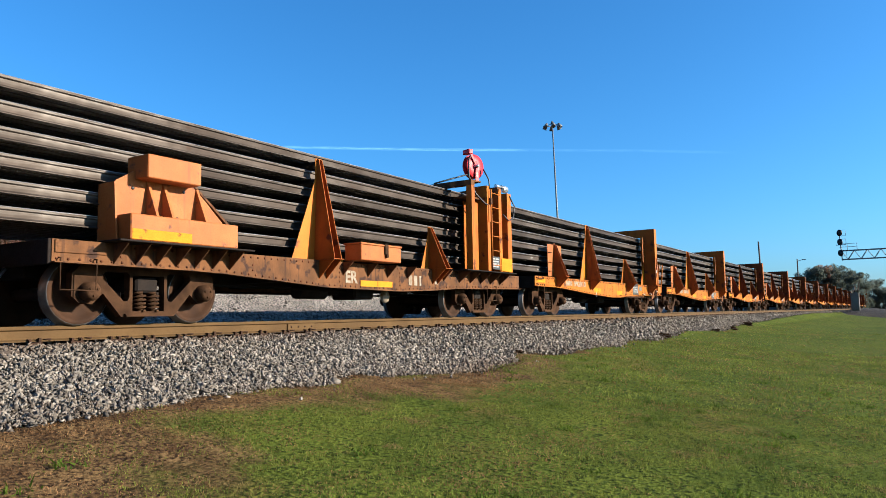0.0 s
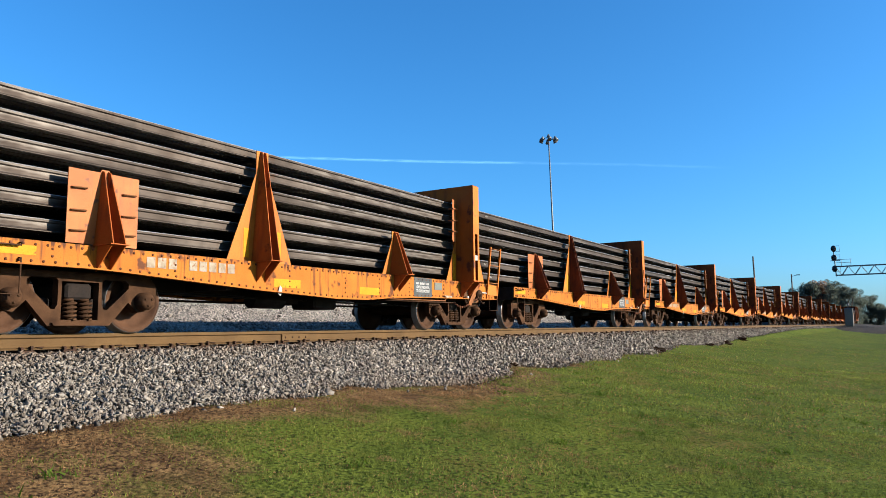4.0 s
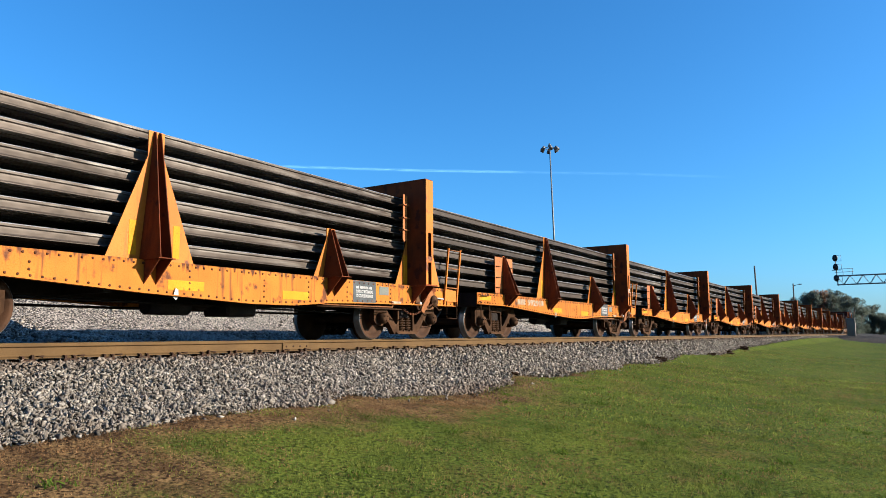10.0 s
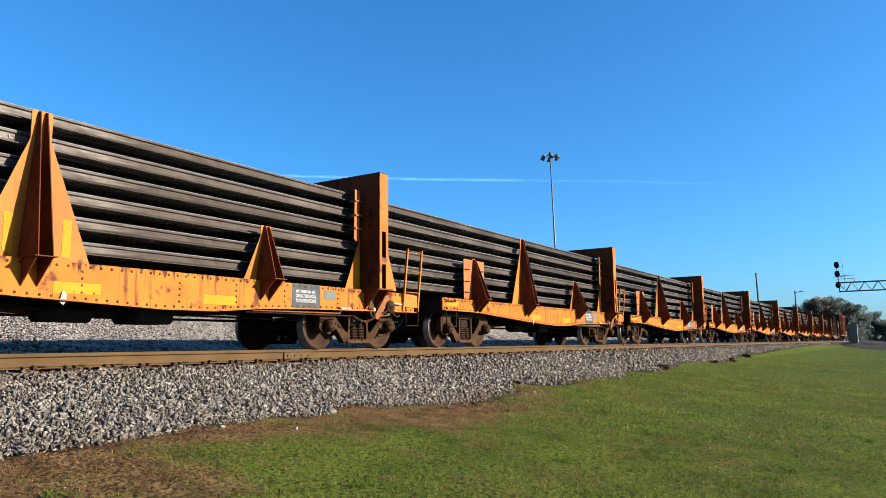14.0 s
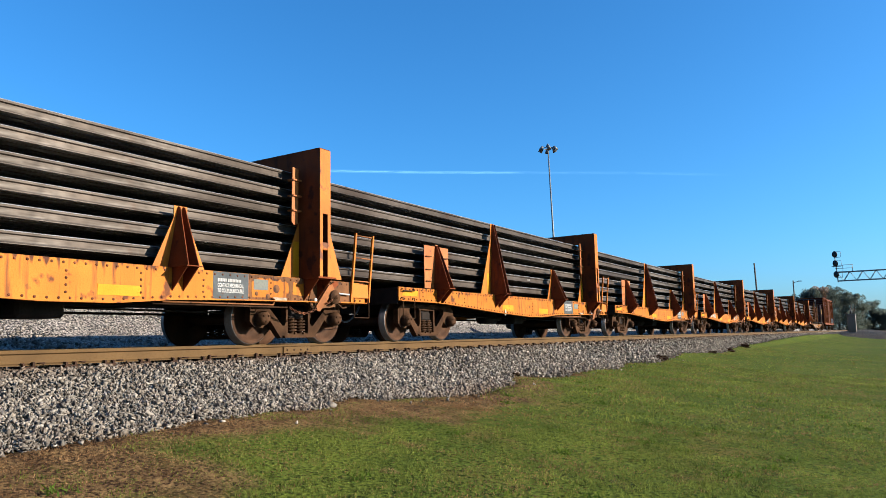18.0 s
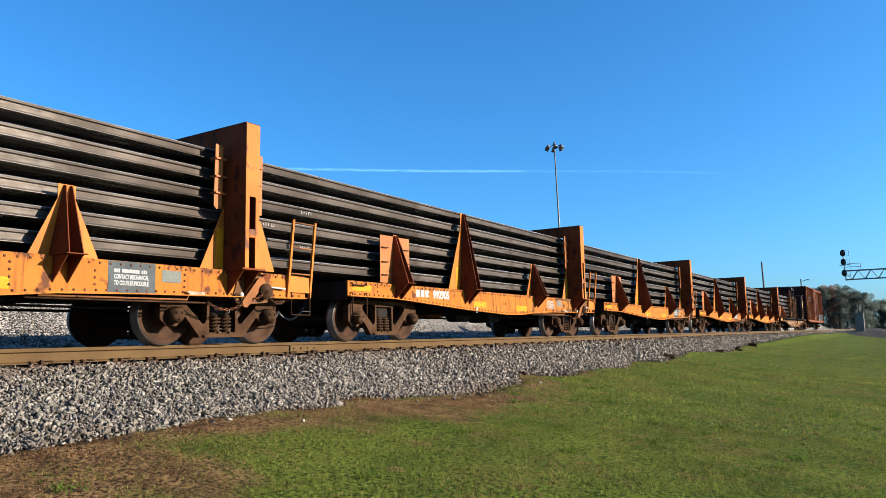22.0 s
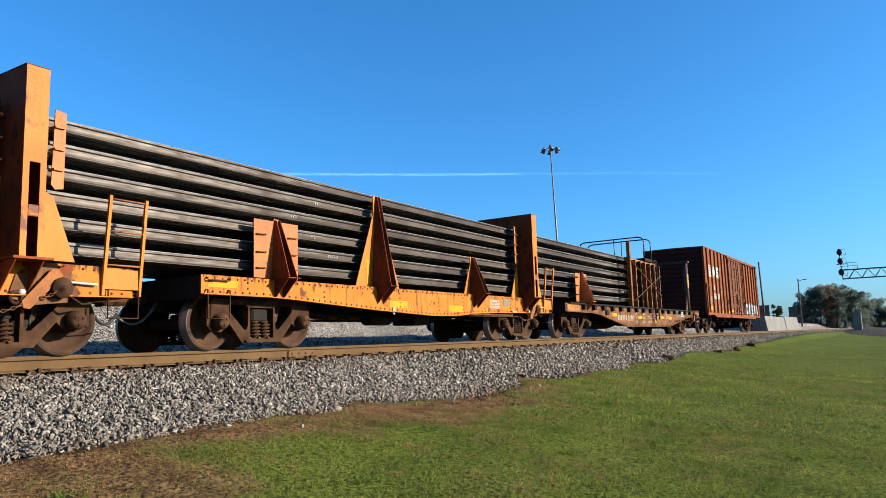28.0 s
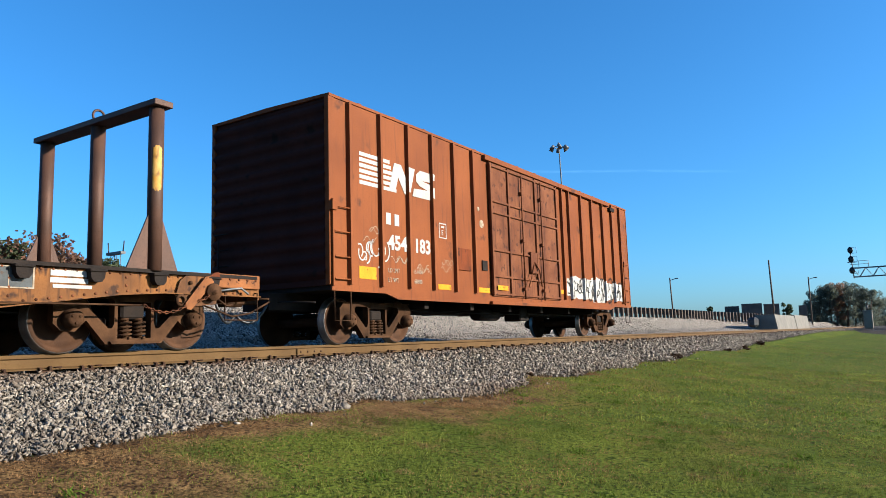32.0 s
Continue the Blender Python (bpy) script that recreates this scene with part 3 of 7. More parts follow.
def strip(name, xs, zs, ys, material, label, category, wobble=0.0, edge=None):
    bm = bmesh.new()
    rows = []
    for y in ys:
        row = []
        for k, (x, z) in enumerate(zip(xs, zs)):
            w = wobble * noise.noise((x * 1.1, y * 1.1, 2.0)) if 0 < k < len(xs) - 1 else 0
            row.append(bm.verts.new((x + (edge(y) if edge and k == len(xs) - 1 else 0), y, z + w)))
        rows.append(row)
    for a, b in zip(rows, rows[1:]):
        for i in range(len(xs) - 1):
            bm.faces.new((a[i], a[i + 1], b[i + 1], b[i])).smooth = True
    return tagged(part(name, bm, material, None), label, category, kind="structure")


build_ground()
build_bed()
strip("gravel_bank", [-30, -21, -20, -19.1, -18, -16, -13.4, -12.4, -12.1], [1.2, 1.44, 1.42, 0.86, 0.30, 0.12, -0.14, -0.27, -0.5],
      list(np.arange(-30, 130, 1.0)) + [150, 200, 300, 600, 1500], M_BANK, "pale sunlit gravel bank behind the track", "bank", 0.10)
# dark gravel and rubble where the lawn ends
def gravel_yard():
    bm = bmesh.new()
    xs = [-9.2, -8.4, -7.6, -6.5, -5, -3, -1, 1, 4, 8, 14, 20, 35, 60]
    rows = []
    for y, up in ((120.5, -0.3), (122, 0.0), (124, 0.45), (127, 0.85), (131, 1.0), (138, 0.95), (150, 0.9), (175, 0.9), (220, 0.9), (300, 0.8), (500, 0.5), (800, 0.0)):
        rows.append([bm.verts.new((x, y, lerp_list(GX, GZ, x) + 0.04 + up * (1 if x > -7 else 0.6) + (0.10 * noise.noise((x * 0.6, y * 0.3, 3)) if y > 122 else 0))) for x in xs])
    for a, b in zip(rows, rows[1:]):
        for k in range(len(xs) - 1):
            bm.faces.new((a[k], a[k + 1], b[k + 1], b[k])).smooth = True
    tagged(part("gravel_yard", bm, M_BALLAST, None), "dark gravel and rubble beyond the lawn's end", "gravel", kind="structure")


gravel_yard()

RAIL = [(-0.076, 0), (0.076, 0), (0.076, 0.011), (0.02, 0.028), (0.0085, 0.045), (0.0085, 0.128), (0.036, 0.143), (0.037, 0.172), (0.028, 0.185),
        (-0.028, 0.185), (-0.037, 0.172), (-0.036, 0.143), (-0.0085, 0.128), (-0.0085, 0.045), (-0.02, 0.028), (-0.076, 0.011)]


def rail_mesh(y0, y1, steps=1, bright=-1, lift=0.0, k=1.0):
    bm = bmesh.new()
    rings = [[bm.verts.new((x * k, y0 + (y1 - y0) * i / steps, z * k + lift)) for x, z in RAIL] for i in range(steps + 1)]
    n = len(RAIL)
    for a, b in zip(rings, rings[1:]):
        for i in range(n):
            f = bm.faces.new((a[i], a[(i + 1) % n], b[(i + 1) % n], b[i]))
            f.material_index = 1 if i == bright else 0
    bm.faces.new(rings[0][::-1])
    bm.faces.new(rings[-1])
    return finish(bm, "rail")


def build_track():
    track = tagged(new("track"), "single railway track on grey ballast", "track", kind="structure")
    track.location = (XC, 0, 0)
    me = rail_mesh(-80, 900, 40, 8, -0.185)
    for x, lab in ((0.755, "ochre-rusted rail with a polished head"), (-0.755, "rusted rail with a polished head")):
        part("rail", me, [M_RAIL, M_RAILTOP], track, lab, (x, 0, 0))
    tie = finish(box(bmesh.new(), -1.3, 1.3, -0.115, 0.115, -0.43, -0.262, 0.01), "sleeper")
    tieplate = finish(box(bmesh.new(), -0.12, 0.12, -0.085, 0.085, -0.264, -0.194, 0.003), "tie_plate")
    spikes = bmesh.new()
    rng = random.Random(4)
    for i in range(200):
        y = -12 + 0.52 * i
        part("sleeper", tie, M_TIE, track, "", (rng.uniform(-0.02, 0.02), y, 0))
        part("tie_plate", tieplate, M_SPIKE, track, "", (0.755, y, 0))
        for dy in (-0.06, 0.055):
            box(spikes, 0.835, 0.872, y + dy - 0.014, y + dy + 0.014, -0.20, -0.155 + rng.uniform(-0.01, 0.02))
            box(spikes, 0.815, 0.845, y + dy - 0.018, y + dy + 0.018, -0.168, -0.152)
        if i % 4 != 3:
            tube(spikes, (0.80, y + 0.13, -0.165), (0.85, y + 0.2, -0.16), 0.012, 6)
    part("rail_spikes", spikes, M_SPIKE, track, "dark rail spikes and anchors")
    joint = bmesh.new()
    box(joint, 0.766, 0.79, 8.9, 9.55, -0.165, -0.05, 0.006)
    part("joint_bar", joint, M_RAIL, track, "bolted joint bar")
    part("joint_bolts", domes([((0.79, 8.98 + 0.165 * k, -0.105), 1) for k in range(4)], 0.018), M_SPIKE, track)


build_track()


def chunk(rng):
    """An angular lump: a cube with its corners pushed about and one cut away."""
    v = np.array([(-1, -1, -1), (1, -1, -1), (1, 1, -1), (-1, 1, -1), (-1, -1, 1), (1, -1, 1), (1, 1, 1), (-1, 1, 1)], float)
    v += rng.uniform(-0.75, 0.75, v.shape)
    f = np.array([(3, 2, 1), (3, 1, 0), (4, 5, 6), (4, 6, 7), (0, 1, 5), (0, 5, 4), (1, 2, 6), (1, 6, 5), (2, 3, 7), (2, 7, 6), (3, 0, 4), (3, 4, 7)])
    return v / 1.5, f


def build_stones():
    rng = np.random.default_rng(7)
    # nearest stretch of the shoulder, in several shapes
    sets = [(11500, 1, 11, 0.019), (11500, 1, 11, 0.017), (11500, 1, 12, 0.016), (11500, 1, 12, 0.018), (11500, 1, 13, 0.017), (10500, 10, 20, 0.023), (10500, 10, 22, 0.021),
            (15000, 19, 45, 0.031), (12000, 42, 110, 0.042), (9000, -4, 40, 0.030)]
    for k, (n, y0, y1, s) in enumerate(sets):
        v, f = chunk(rng)
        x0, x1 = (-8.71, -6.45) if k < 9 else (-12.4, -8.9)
        y = rng.uniform(y0, y1, n)
        x = rng.uniform(x0, x1, n)
        if k < 9:
            edge = np.array([edge_x(t) for t in y])
            keep = (x < edge - 0.02 + rng.normal(0, 0.05, n))
            x, y = x[keep], y[keep]
        n = len(x)
        size = s * np.clip(rng.lognormal(0, 0.3, n), 0.5, 1.6)
        sizes = size[:, None] * np.stack([rng.uniform(1.0, 2.1, n), rng.uniform(0.6, 1.25, n), rng.uniform(0.22, 0.6, n)], 1)
        z = bed_height(x) + size * np.where(x < -8.5, rng.uniform(-1.2, 0.2, n), rng.uniform(-1.3, 1.5, n))
        # the last set, under the train, takes the stone colour darkened for shade
        scatter("ballast_stones", v, f, np.stack([x, y, z], 1), any_turns(rng, n), sizes, M_SHOULDER if k < 9 else M_SHADESTONE, "angular grey and white ballast stones")
    # the bank behind
    n = 14000
    v, f = chunk(rng)
    y, x = 2 + 60 * rng.uniform(0, 1, n) ** 1.4, rng.uniform(-19.8, -12.6, n)
    z = np.interp(x, [-20, -19.1, -18, -16, -13.4, -12.4], [1.42, 0.86, 0.30, 0.12, -0.14, -0.27])
    size = 0.028 * rng.lognormal(0, 0.3, n)
    scatter("bank_stones", v, f, np.stack([x, y, z], 1), any_turns(rng, n), size[:, None] * rng.uniform(0.7, 1.2, (n, 3)), M_STONE, "pale loose stones on the gravel bank")
    # a few loose stones on the grass edge
    n = 70
    y = rng.uniform(2, 30, n)
    x = np.array([edge_x(q) for q in y]) + np.abs(rng.normal(0, 0.22, n))
    z = np.maximum(np.interp(x, GX, GZ), np.where(x < -6.2, bed_height(x) - 0.03, -9.0)) + 0.02
    size = 0.02 * rng.lognormal(0, 0.35, n)
    scatter("loose_stones", v, f, np.stack([x, y, z], 1), any_turns(rng, n), size[:, None] * rng.uniform(0.7, 1.3, (n, 3)), M_STONE, "loose white stones in the grass")


build_stones()


def build_grass():
    rng = np.random.default_rng(11)
    blade_v = np.array([(-0.5, 0, 0), (0.5, 0, 0), (0.28, 0.12, 0.6), (-0.28, 0.12, 0.6), (0, 0.35, 1.0)])
    blade_f3 = np.array([(0, 1, 2), (0, 2, 3), (3, 2, 4)])

    def straw_share(x, y):
        a = np.array([noise.fractal((p * 0.45, q * 0.45, 1.0), 1.0, 2.0, 3) for p, q in zip(x, y)])
        corner = np.clip(1.1 - 0.5 * x - 0.83 * y + 1.6 * a, 0, 1) * 0.92
        u = x - np.array([edge_x(q) for q in y])
        band = np.clip(0.95 - u / np.interp(y, [6, 7.8, 12, 14], [0.3, 0.6, 0.6, 0.3]) + 2.0 * a, 0, 1) * np.interp(y, [3, 4.5, 6.5, 15, 20], [0.9, 0.35, 0.85, 0.8, 0.3])
        worn = np.clip(1.0 - np.hypot(1.18 * (x + 6.45), 0.43 * (y - 11.6)) + 1.9 * a, 0, 0.88)
        band = np.maximum(band, worn)
        b = np.array([noise.fractal((p * 1.1, q * 1.1, 6.0), 1.0, 2.0, 3) for p, q in zip(x, y)])
        brown = np.clip(1.35 - np.hypot(1.0 * (x + 6.3), 0.36 * (y - 9.3)) + 1.3 * a, 0, 0.94)
        bare = np.clip(0.9 - np.hypot(0.9 * (x + 5.2), 1.1 * (y - 3.9)) + 1.2 * a, 0, 0.8)
        return np.clip(np.maximum.reduce([corner, band, brown, bare]) + 0.16 + 0.60 * np.maximum(a, 0) + 0.55 * b, 0.03, 1)

    for n, r0, r1, h, w, lab in ((250000, 4.5, 11.5, 0.024, 0.0068, 0), (125000, 11, 26, 0.040, 0.014, 0), (50000, 24, 48, 0.040, 0.022, 0)):
        az = np.radians(rng.uniform(-4, 66, n))
        r = np.sqrt(rng.uniform(r0 ** 2, r1 ** 2, n))
        x, y = -r * np.sin(az), r * np.cos(az)
        edge = np.array([edge_x(t) for t in y])
        keep = x > edge + 0.04 - np.abs(rng.normal(0, 0.06, n))
        x, y, edge = x[keep], y[keep], edge[keep]
        dry = rng.uniform(0, 1, len(x)) < straw_share(x, y)
        for sel, material, tall, nm in ((~dry, M_BLADE, 1.0, "lawn_grass"), (dry, M_STRAW, 0.75, "dry_grass")):
            xx, yy, ee = x[sel], y[sel], edge[sel]
            m = len(xx)
            tuft = np.array([0.5 * noise.noise((p * 0.9, q * 0.9, 4.0)) + 0.8 * noise.noise((p * 4.5, q * 4.5, 1.0)) for p, q in zip(xx, yy)])
            hh = h * tall * np.clip(1 + 0.9 * tuft, 0.3, 2.2) * rng.lognormal(0, 0.3, m)
            z = ground_height(xx, yy, np.minimum(ee, xx - 0.01)) + np.array([0.05 * noise.noise((p * 0.5, q * 0.5, 0)) for p, q in zip(xx, yy)]) - 0.006
            t = upright_turns(rng.uniform(0, 6.28, m), rng.uniform(0, 6.28, m), np.abs(rng.normal(0.6 if tall == 1 else 0.95, 0.35, m)))
            scatter(nm, blade_v, blade_f3, np.stack([xx, yy, z], 1), t, np.stack([np.full(m, w) * rng.uniform(0.7, 1.4, m), hh, hh], 1), material,
                    "short mown green grass" if tall == 1 else "dry straw-coloured grass along the stones")
    # taller tufts of weed here and there
    nt, per = 90, 40
    az, r = np.radians(rng.uniform(0, 64, nt)), np.sqrt(rng.uniform(5 ** 2, 17 ** 2, nt))
    cx, cy = -r * np.sin(az), r * np.cos(az)
    keep = cx > -6.2
    cx, cy = np.repeat(cx[keep], per), np.repeat(cy[keep], per)
    m = len(cx)
    xx, yy = cx + rng.normal(0, 0.07, m), cy + rng.normal(0, 0.07, m)
    hh = 0.040 * rng.lognormal(0, 0.35, m)
    t = upright_turns(rng.uniform(0, 6.28, m), rng.uniform(0, 6.28, m), np.abs(rng.normal(0.7, 0.3, m)))
    scatter("weed_tufts", blade_v, blade_f3, np.stack([xx, yy, np.interp(xx, GX, GZ)], 1), t, np.stack([np.full(m, 0.017), hh, hh], 1), M_WEED, "leafy bright green weeds in the lawn")


build_grass()


def soil_heaps():
    """Dark clods dug up along the edge of the stones."""
    rng = np.random.default_rng(5)
    for x, y, r in ((-7.05, 25.0, 0.26), (-7.02, 37.0, 0.24), (-7.35, 42.5, 0.30), (-6.95, 33.0, 0.18), (-7.15, 14.2, 0.10)):
        bm = bmesh.new()
        bmesh.ops.create_icosphere(bm, subdivisions=3, radius=r)
        for v in bm.verts:
            v.co *= 1 + 0.9 * noise.noise(v.co * 5 / r * 0.4 + Vector((y, 0, 0))) + 0.1 * rng.uniform(-1, 1)
            v.co.z *= 0.45
        tagged(part("soil_heap", bm, M_SOIL, None, "", (x, y, float(bed_height(x)) - 0.02)), "small dark heap of dug soil beside the stones", "soil heap", "soil heaps")


soil_heaps()

# ---- train ----
PITCH = 12.899      # coupled length of a rail car
R_WHEEL = 0.419
SILL = 1.28         # half the width over the side sills


def ring_coil(bm, y, x, z0, z1, r, wire, turns=5):
    pts = []
    for i in range(turns * 8 + 1):
        a = 2 * math.pi * i / 8
        pts.append((x + r * math.cos(a), y + r * math.sin(a), z0 + (z1 - z0) * i / (turns * 8)))
    return bent(bm, pts, wire, 5)


def build_wheelset():
    bm = bmesh.new()
    for s in (1, -1):
        prof = [(0.60, 0.10), (0.68, 0.13), (0.70, 0.34), (0.705, 0.36), (0.715, 0.447), (0.735, 0.449), (0.755, 0.425), (0.845, 0.417), (0.858, 0.405), (0.856, 0.352),
                (0.80, 0.335), (0.775, 0.20), (0.80, 0.14), (0.87, 0.12), (0.88, 0.0)]
        lathe(bm, [(s * x, r) for x, r in prof], 32, tread=(5, 6, 7))
    lathe(bm, [(x, r) for x, r in ((-0.62, 0.085), (0.62, 0.085))], 12)
    lathe(bm, [(-1.09, 0.0), (-1.09, 0.07), (-0.86, 0.075)], 12)
    lathe(bm, [(0.86, 0.075), (1.09, 0.07), (1.09, 0.0)], 12)
    return finish(bm, "wheelset")


FRAME = [(-1.07, 0.36), (-1.07, 0.64), (-0.97, 0.735), (0.97, 0.735), (1.07, 0.64), (1.07, 0.36), (0.98, 0.29), (0.80, 0.27), (0.66, 0.40), (0.40, 0.10), (-0.40, 0.10), (-0.66, 0.40),
         (-0.80, 0.26), (-0.98, 0.28)]
WINDOW = [(0.66, 0.645), (0.615, 0.68), (0.32, 0.68), (0.285, 0.645), (0.285, 0.36), (0.315, 0.30), (0.365, 0.30), (0.66, 0.58)]
FRAME_HOLES = [[(-0.24, 0.17), (-0.24, 0.64), (0.24, 0.64), (0.24, 0.17)], [(-y, z) for y, z in WINDOW], WINDOW[::-1]]


class Shared:
    """Meshes of the running gear, made once."""


def running_gear():
    g = Shared()
    g.wheelset = build_wheelset()
    g.side = finish(plate(bmesh.new(), FRAME, "x", 0.93, 1.05, FRAME_HOLES), "side_frame")
    g.flange = finish(plate(bmesh.new(), [(-0.98, 0.735), (0.98, 0.735), (0.98, 0.758), (-0.98, 0.758)], "x", 0.915, 1.08), "frame_flange")
    g.plank = finish(plate(bmesh.new(), [(-0.34, 0.10), (0.34, 0.10), (0.36, 0.135), (-0.36, 0.135)], "x", 0.90, 1.09), "spring_plank")
    g.bolster = finish(box(bmesh.new(), -1.02, 1.02, -0.17, 0.17, 0.42, 0.62, 0.03), "bolster")
    bm = bmesh.new()
    ring_coil(bm, 0, 0, 0.0, 0.25, 0.075, 0.017, 5)
    tube(bm, (0, 0, -0.01), (0, 0, 0.26), 0.045, 8)
    g.spring = finish(bm, "coil_spring")
    bm = bmesh.new()
    lathe(bm, [(0.0, 0.12), (0.10, 0.12), (0.115, 0.10), (0.14, 0.095), (0.15, 0.06), (0.15, 0.0)], 18)
    for i in range(3):
        a = 2 * math.pi * i / 3 + 0.5
        tube(bm, (0.14, 0.055 * math.cos(a), 0.055 * math.sin(a)), (0.165, 0.055 * math.cos(a), 0.055 * math.sin(a)), 0.018, 6)
    g.bearing = finish(bm, "axle_bearing")
    bm = bmesh.new()
    box(bm, -0.9, 0.9, -0.05, 0.05, 0.28, 0.36, 0.01)
    for s in (-1, 1):
        box(bm, s * 0.79 - 0.05, s * 0.79 + 0.05, -0.1, 0.1, 0.24, 0.44, 0.02)
    g.brake = finish(bm, "brake_beam")
    return g


GEAR = running_gear()
WHEELSETS = []      # every wheelset, to be rolled along


def bogie(parent, y):
    b = part("bogie", GEAR.bolster, M_UNDER, parent, "brown cast-steel bogie with coil springs", (0, y, 0))
    for s in (1, -1):
        f = part("side_frame", GEAR.side, M_TRUCK, b, "dusty brown cast side frame")
        fl = part("frame_flange", GEAR.flange, M_TRUCK, b)
        pl = part("spring_plank", GEAR.plank, M_TRUCK, b)
        for dy in (-0.1, 0.1):
            part("coil_spring", GEAR.spring, M_TRUCK, b, "", (s * 0.99, dy, 0.17))
        for o in (f, fl, pl):
            o.matrix_basis = pose(0, 0, 0, 0, 0, 0 if s > 0 else 180)
        for dy in (-0.8635, 0.8635):
            e = part("axle_bearing", GEAR.bearing, M_TRUCK, b)
            e.matrix_basis = pose(s * 1.05, dy, R_WHEEL, 0, 0, 0 if s > 0 else 180)
    for dy in (-0.8635, 0.8635):
        w = part("wheelset", GEAR.wheelset, [M_WHEEL, M_TREAD], b, "brown steel wheels with worn bright treads", (0, dy, R_WHEEL))
        WHEELSETS.append(w)
        part("brake_beam", GEAR.brake, M_UNDER, b, "", (0, dy * 0.42, 0.0))
    return b


def sill_outline(belly, z_top):
    return belly + [(belly[-1][0], z_top), (belly[0][0], z_top)]


def side_sills(car, belly, z_top, half, material, label, name="side_sill", seams=(), rows=0.085):
    """Riveted plate sills on both sides, their flanges and rivets."""
    for s in (1, -1):
        part(name, plate(bmesh.new(), sill_outline(belly, z_top), "x", s * half - 0.012, s * half + 0.012), material, car, label if s > 0 else "")
    for s in (1, -1):
        bm = bmesh.new()
        xo = s * (half + 0.012)
        x0, x1 = sorted((xo, xo + s * 0.07))
        for (ya, za), (yb, zb) in zip(belly, belly[1:]):
            vs = []
            for x in (x0, x1):
                vs.append([bm.verts.new(p) for p in ((x, ya, za), (x, yb, zb), (x, yb, zb + 0.014), (x, ya, za + 0.014))])
            for i in range(4):
                bm.faces.new((vs[0][i], vs[0][(i + 1) % 4], vs[1][(i + 1) % 4], vs[1][i]))
            for k in (0, 1):
                bm.faces.new(vs[k])
        part("sill_flange", bm, material, car)
    pts = []
    ys = [p[0] for p in belly]
    zs = [p[1] for p in belly]
    n = int((ys[-1] - ys[0]) / 0.14)
    for k in range(n):
        y = ys[0] + 0.06 + 0.14 * k
        pts.append(((half + 0.012, y, float(np.interp(y, ys, zs)) + 0.05), 1))
        pts.append(((half + 0.012, y + 0.04, z_top - 0.045), 1))
    for y in seams:
        z = float(np.interp(y, ys, zs)) + 0.12
        while z < z_top - 0.08:
            pts.append(((half + 0.012, y, z), 1))
            z += rows
    tagged(part("rivets", domes(pts, 0.019), M_RIVET, car), kind="stuff")
    return pts


def stand(car, y, width, z0, z1, top_w, xin, xout, material, name="rail_stand", label="", plate_shape=None, dy=0.0, fins=None, lean=0.03):
    """A triangular stanchion: a wide plate along the car, two fins square to it, a base shelf."""
    for s in (1, -1):
        bm = bmesh.new()
        tw = top_w / 2
        out = plate_shape or [(y - width / 2, z0), (y + width / 2, z0), (y + tw + dy, z0 + (z1 - z0) * 0.80), (y + tw + dy, z1), (y - tw + dy, z1), (y - tw + dy, z0 + (z1 - z0) * 0.80)]
        x0, x1 = sorted((s * xin, s * (xin + 0.014)))
        plate(bm, out, "x", x0, x1)
        a = part(name, bm, material, car, label if s > 0 else "")
        for way in (-1, 1):
            # fins stand apart at the foot and close up towards the head
            bm = bmesh.new()
            ring = []
            for k in (-0.006, 0.006):
                ring.append([bm.verts.new((s * x, y + dy * (1 if z > z0 else 0.5) - lean * (z <= z0) + way * w + k, z)) for x, z, w in
                             ((xin, z0, 0.085), (xout, z0, 0.085), (xin + 0.06, z1 - 0.02, 0.04), (xin, z1, 0.04))])
            for n in range(4):
                bm.faces.new((ring[0][n], ring[0][(n + 1) % 4], ring[1][(n + 1) % 4], ring[1][n]))
            bm.faces.new(ring[0])
            bm.faces.new(ring[1][::-1])
            bmesh.ops.recalc_face_normals(bm, faces=bm.faces)
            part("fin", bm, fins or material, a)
            yb = y + 0.5 * dy - lean + way * 0.09
            part("bracket", plate(bmesh.new(), [(s * (SILL + 0.013), z0 - 0.014), (s * (xout - 0.01), z0 - 0.014), (s * (SILL + 0.013), z0 - 0.33)], "y", yb - 0.006, yb + 0.006), fins or material, a)
        bm = bmesh.new()
        b0, b1 = sorted((s * (SILL - 0.02), s * (xout + 0.02)))
        box(bm, b0, b1, y + 0.5 * dy - lean - 0.13, y + 0.5 * dy - lean + 0.13, z0 - 0.013, z0 - 0.001)
        part("base_shelf", bm, fins or material, a)


def shelves(car, y, half, tiers, name="roller_shelf"):
    me = finish(box(bmesh.new(), -half, half, -0.05, 0.05, 0, 0.05), name)
    for z in tiers:
        part(name, me, M_UNDER, car, "dark cross shelf between tiers of rail", (0, y, z))


TIER0, TIER_STEP, TIERS = 1.222, 0.307, 6
TIER_Z = [TIER0 + TIER_STEP * k for k in range(TIERS)]
SHELF_Z = [z - 0.055 for z in TIER_Z]


def letter_bars(y0, y1, z0, z1, rng):
    """A line of small unreadable stencilling: narrow upright bars with gaps between words."""
    out, y, left = [], y0, rng.randrange(3, 9)
    while y < y1 - 0.02:
        out.append((y, y + 0.021, z0 + rng.uniform(0, 0.006), z1 - rng.uniform(0, 0.008)))
        left -= 1
        y += 0.028 + (0.024 if left == 0 else 0)
        if left == 0:
            left = rng.randrange(3, 10)
    return out


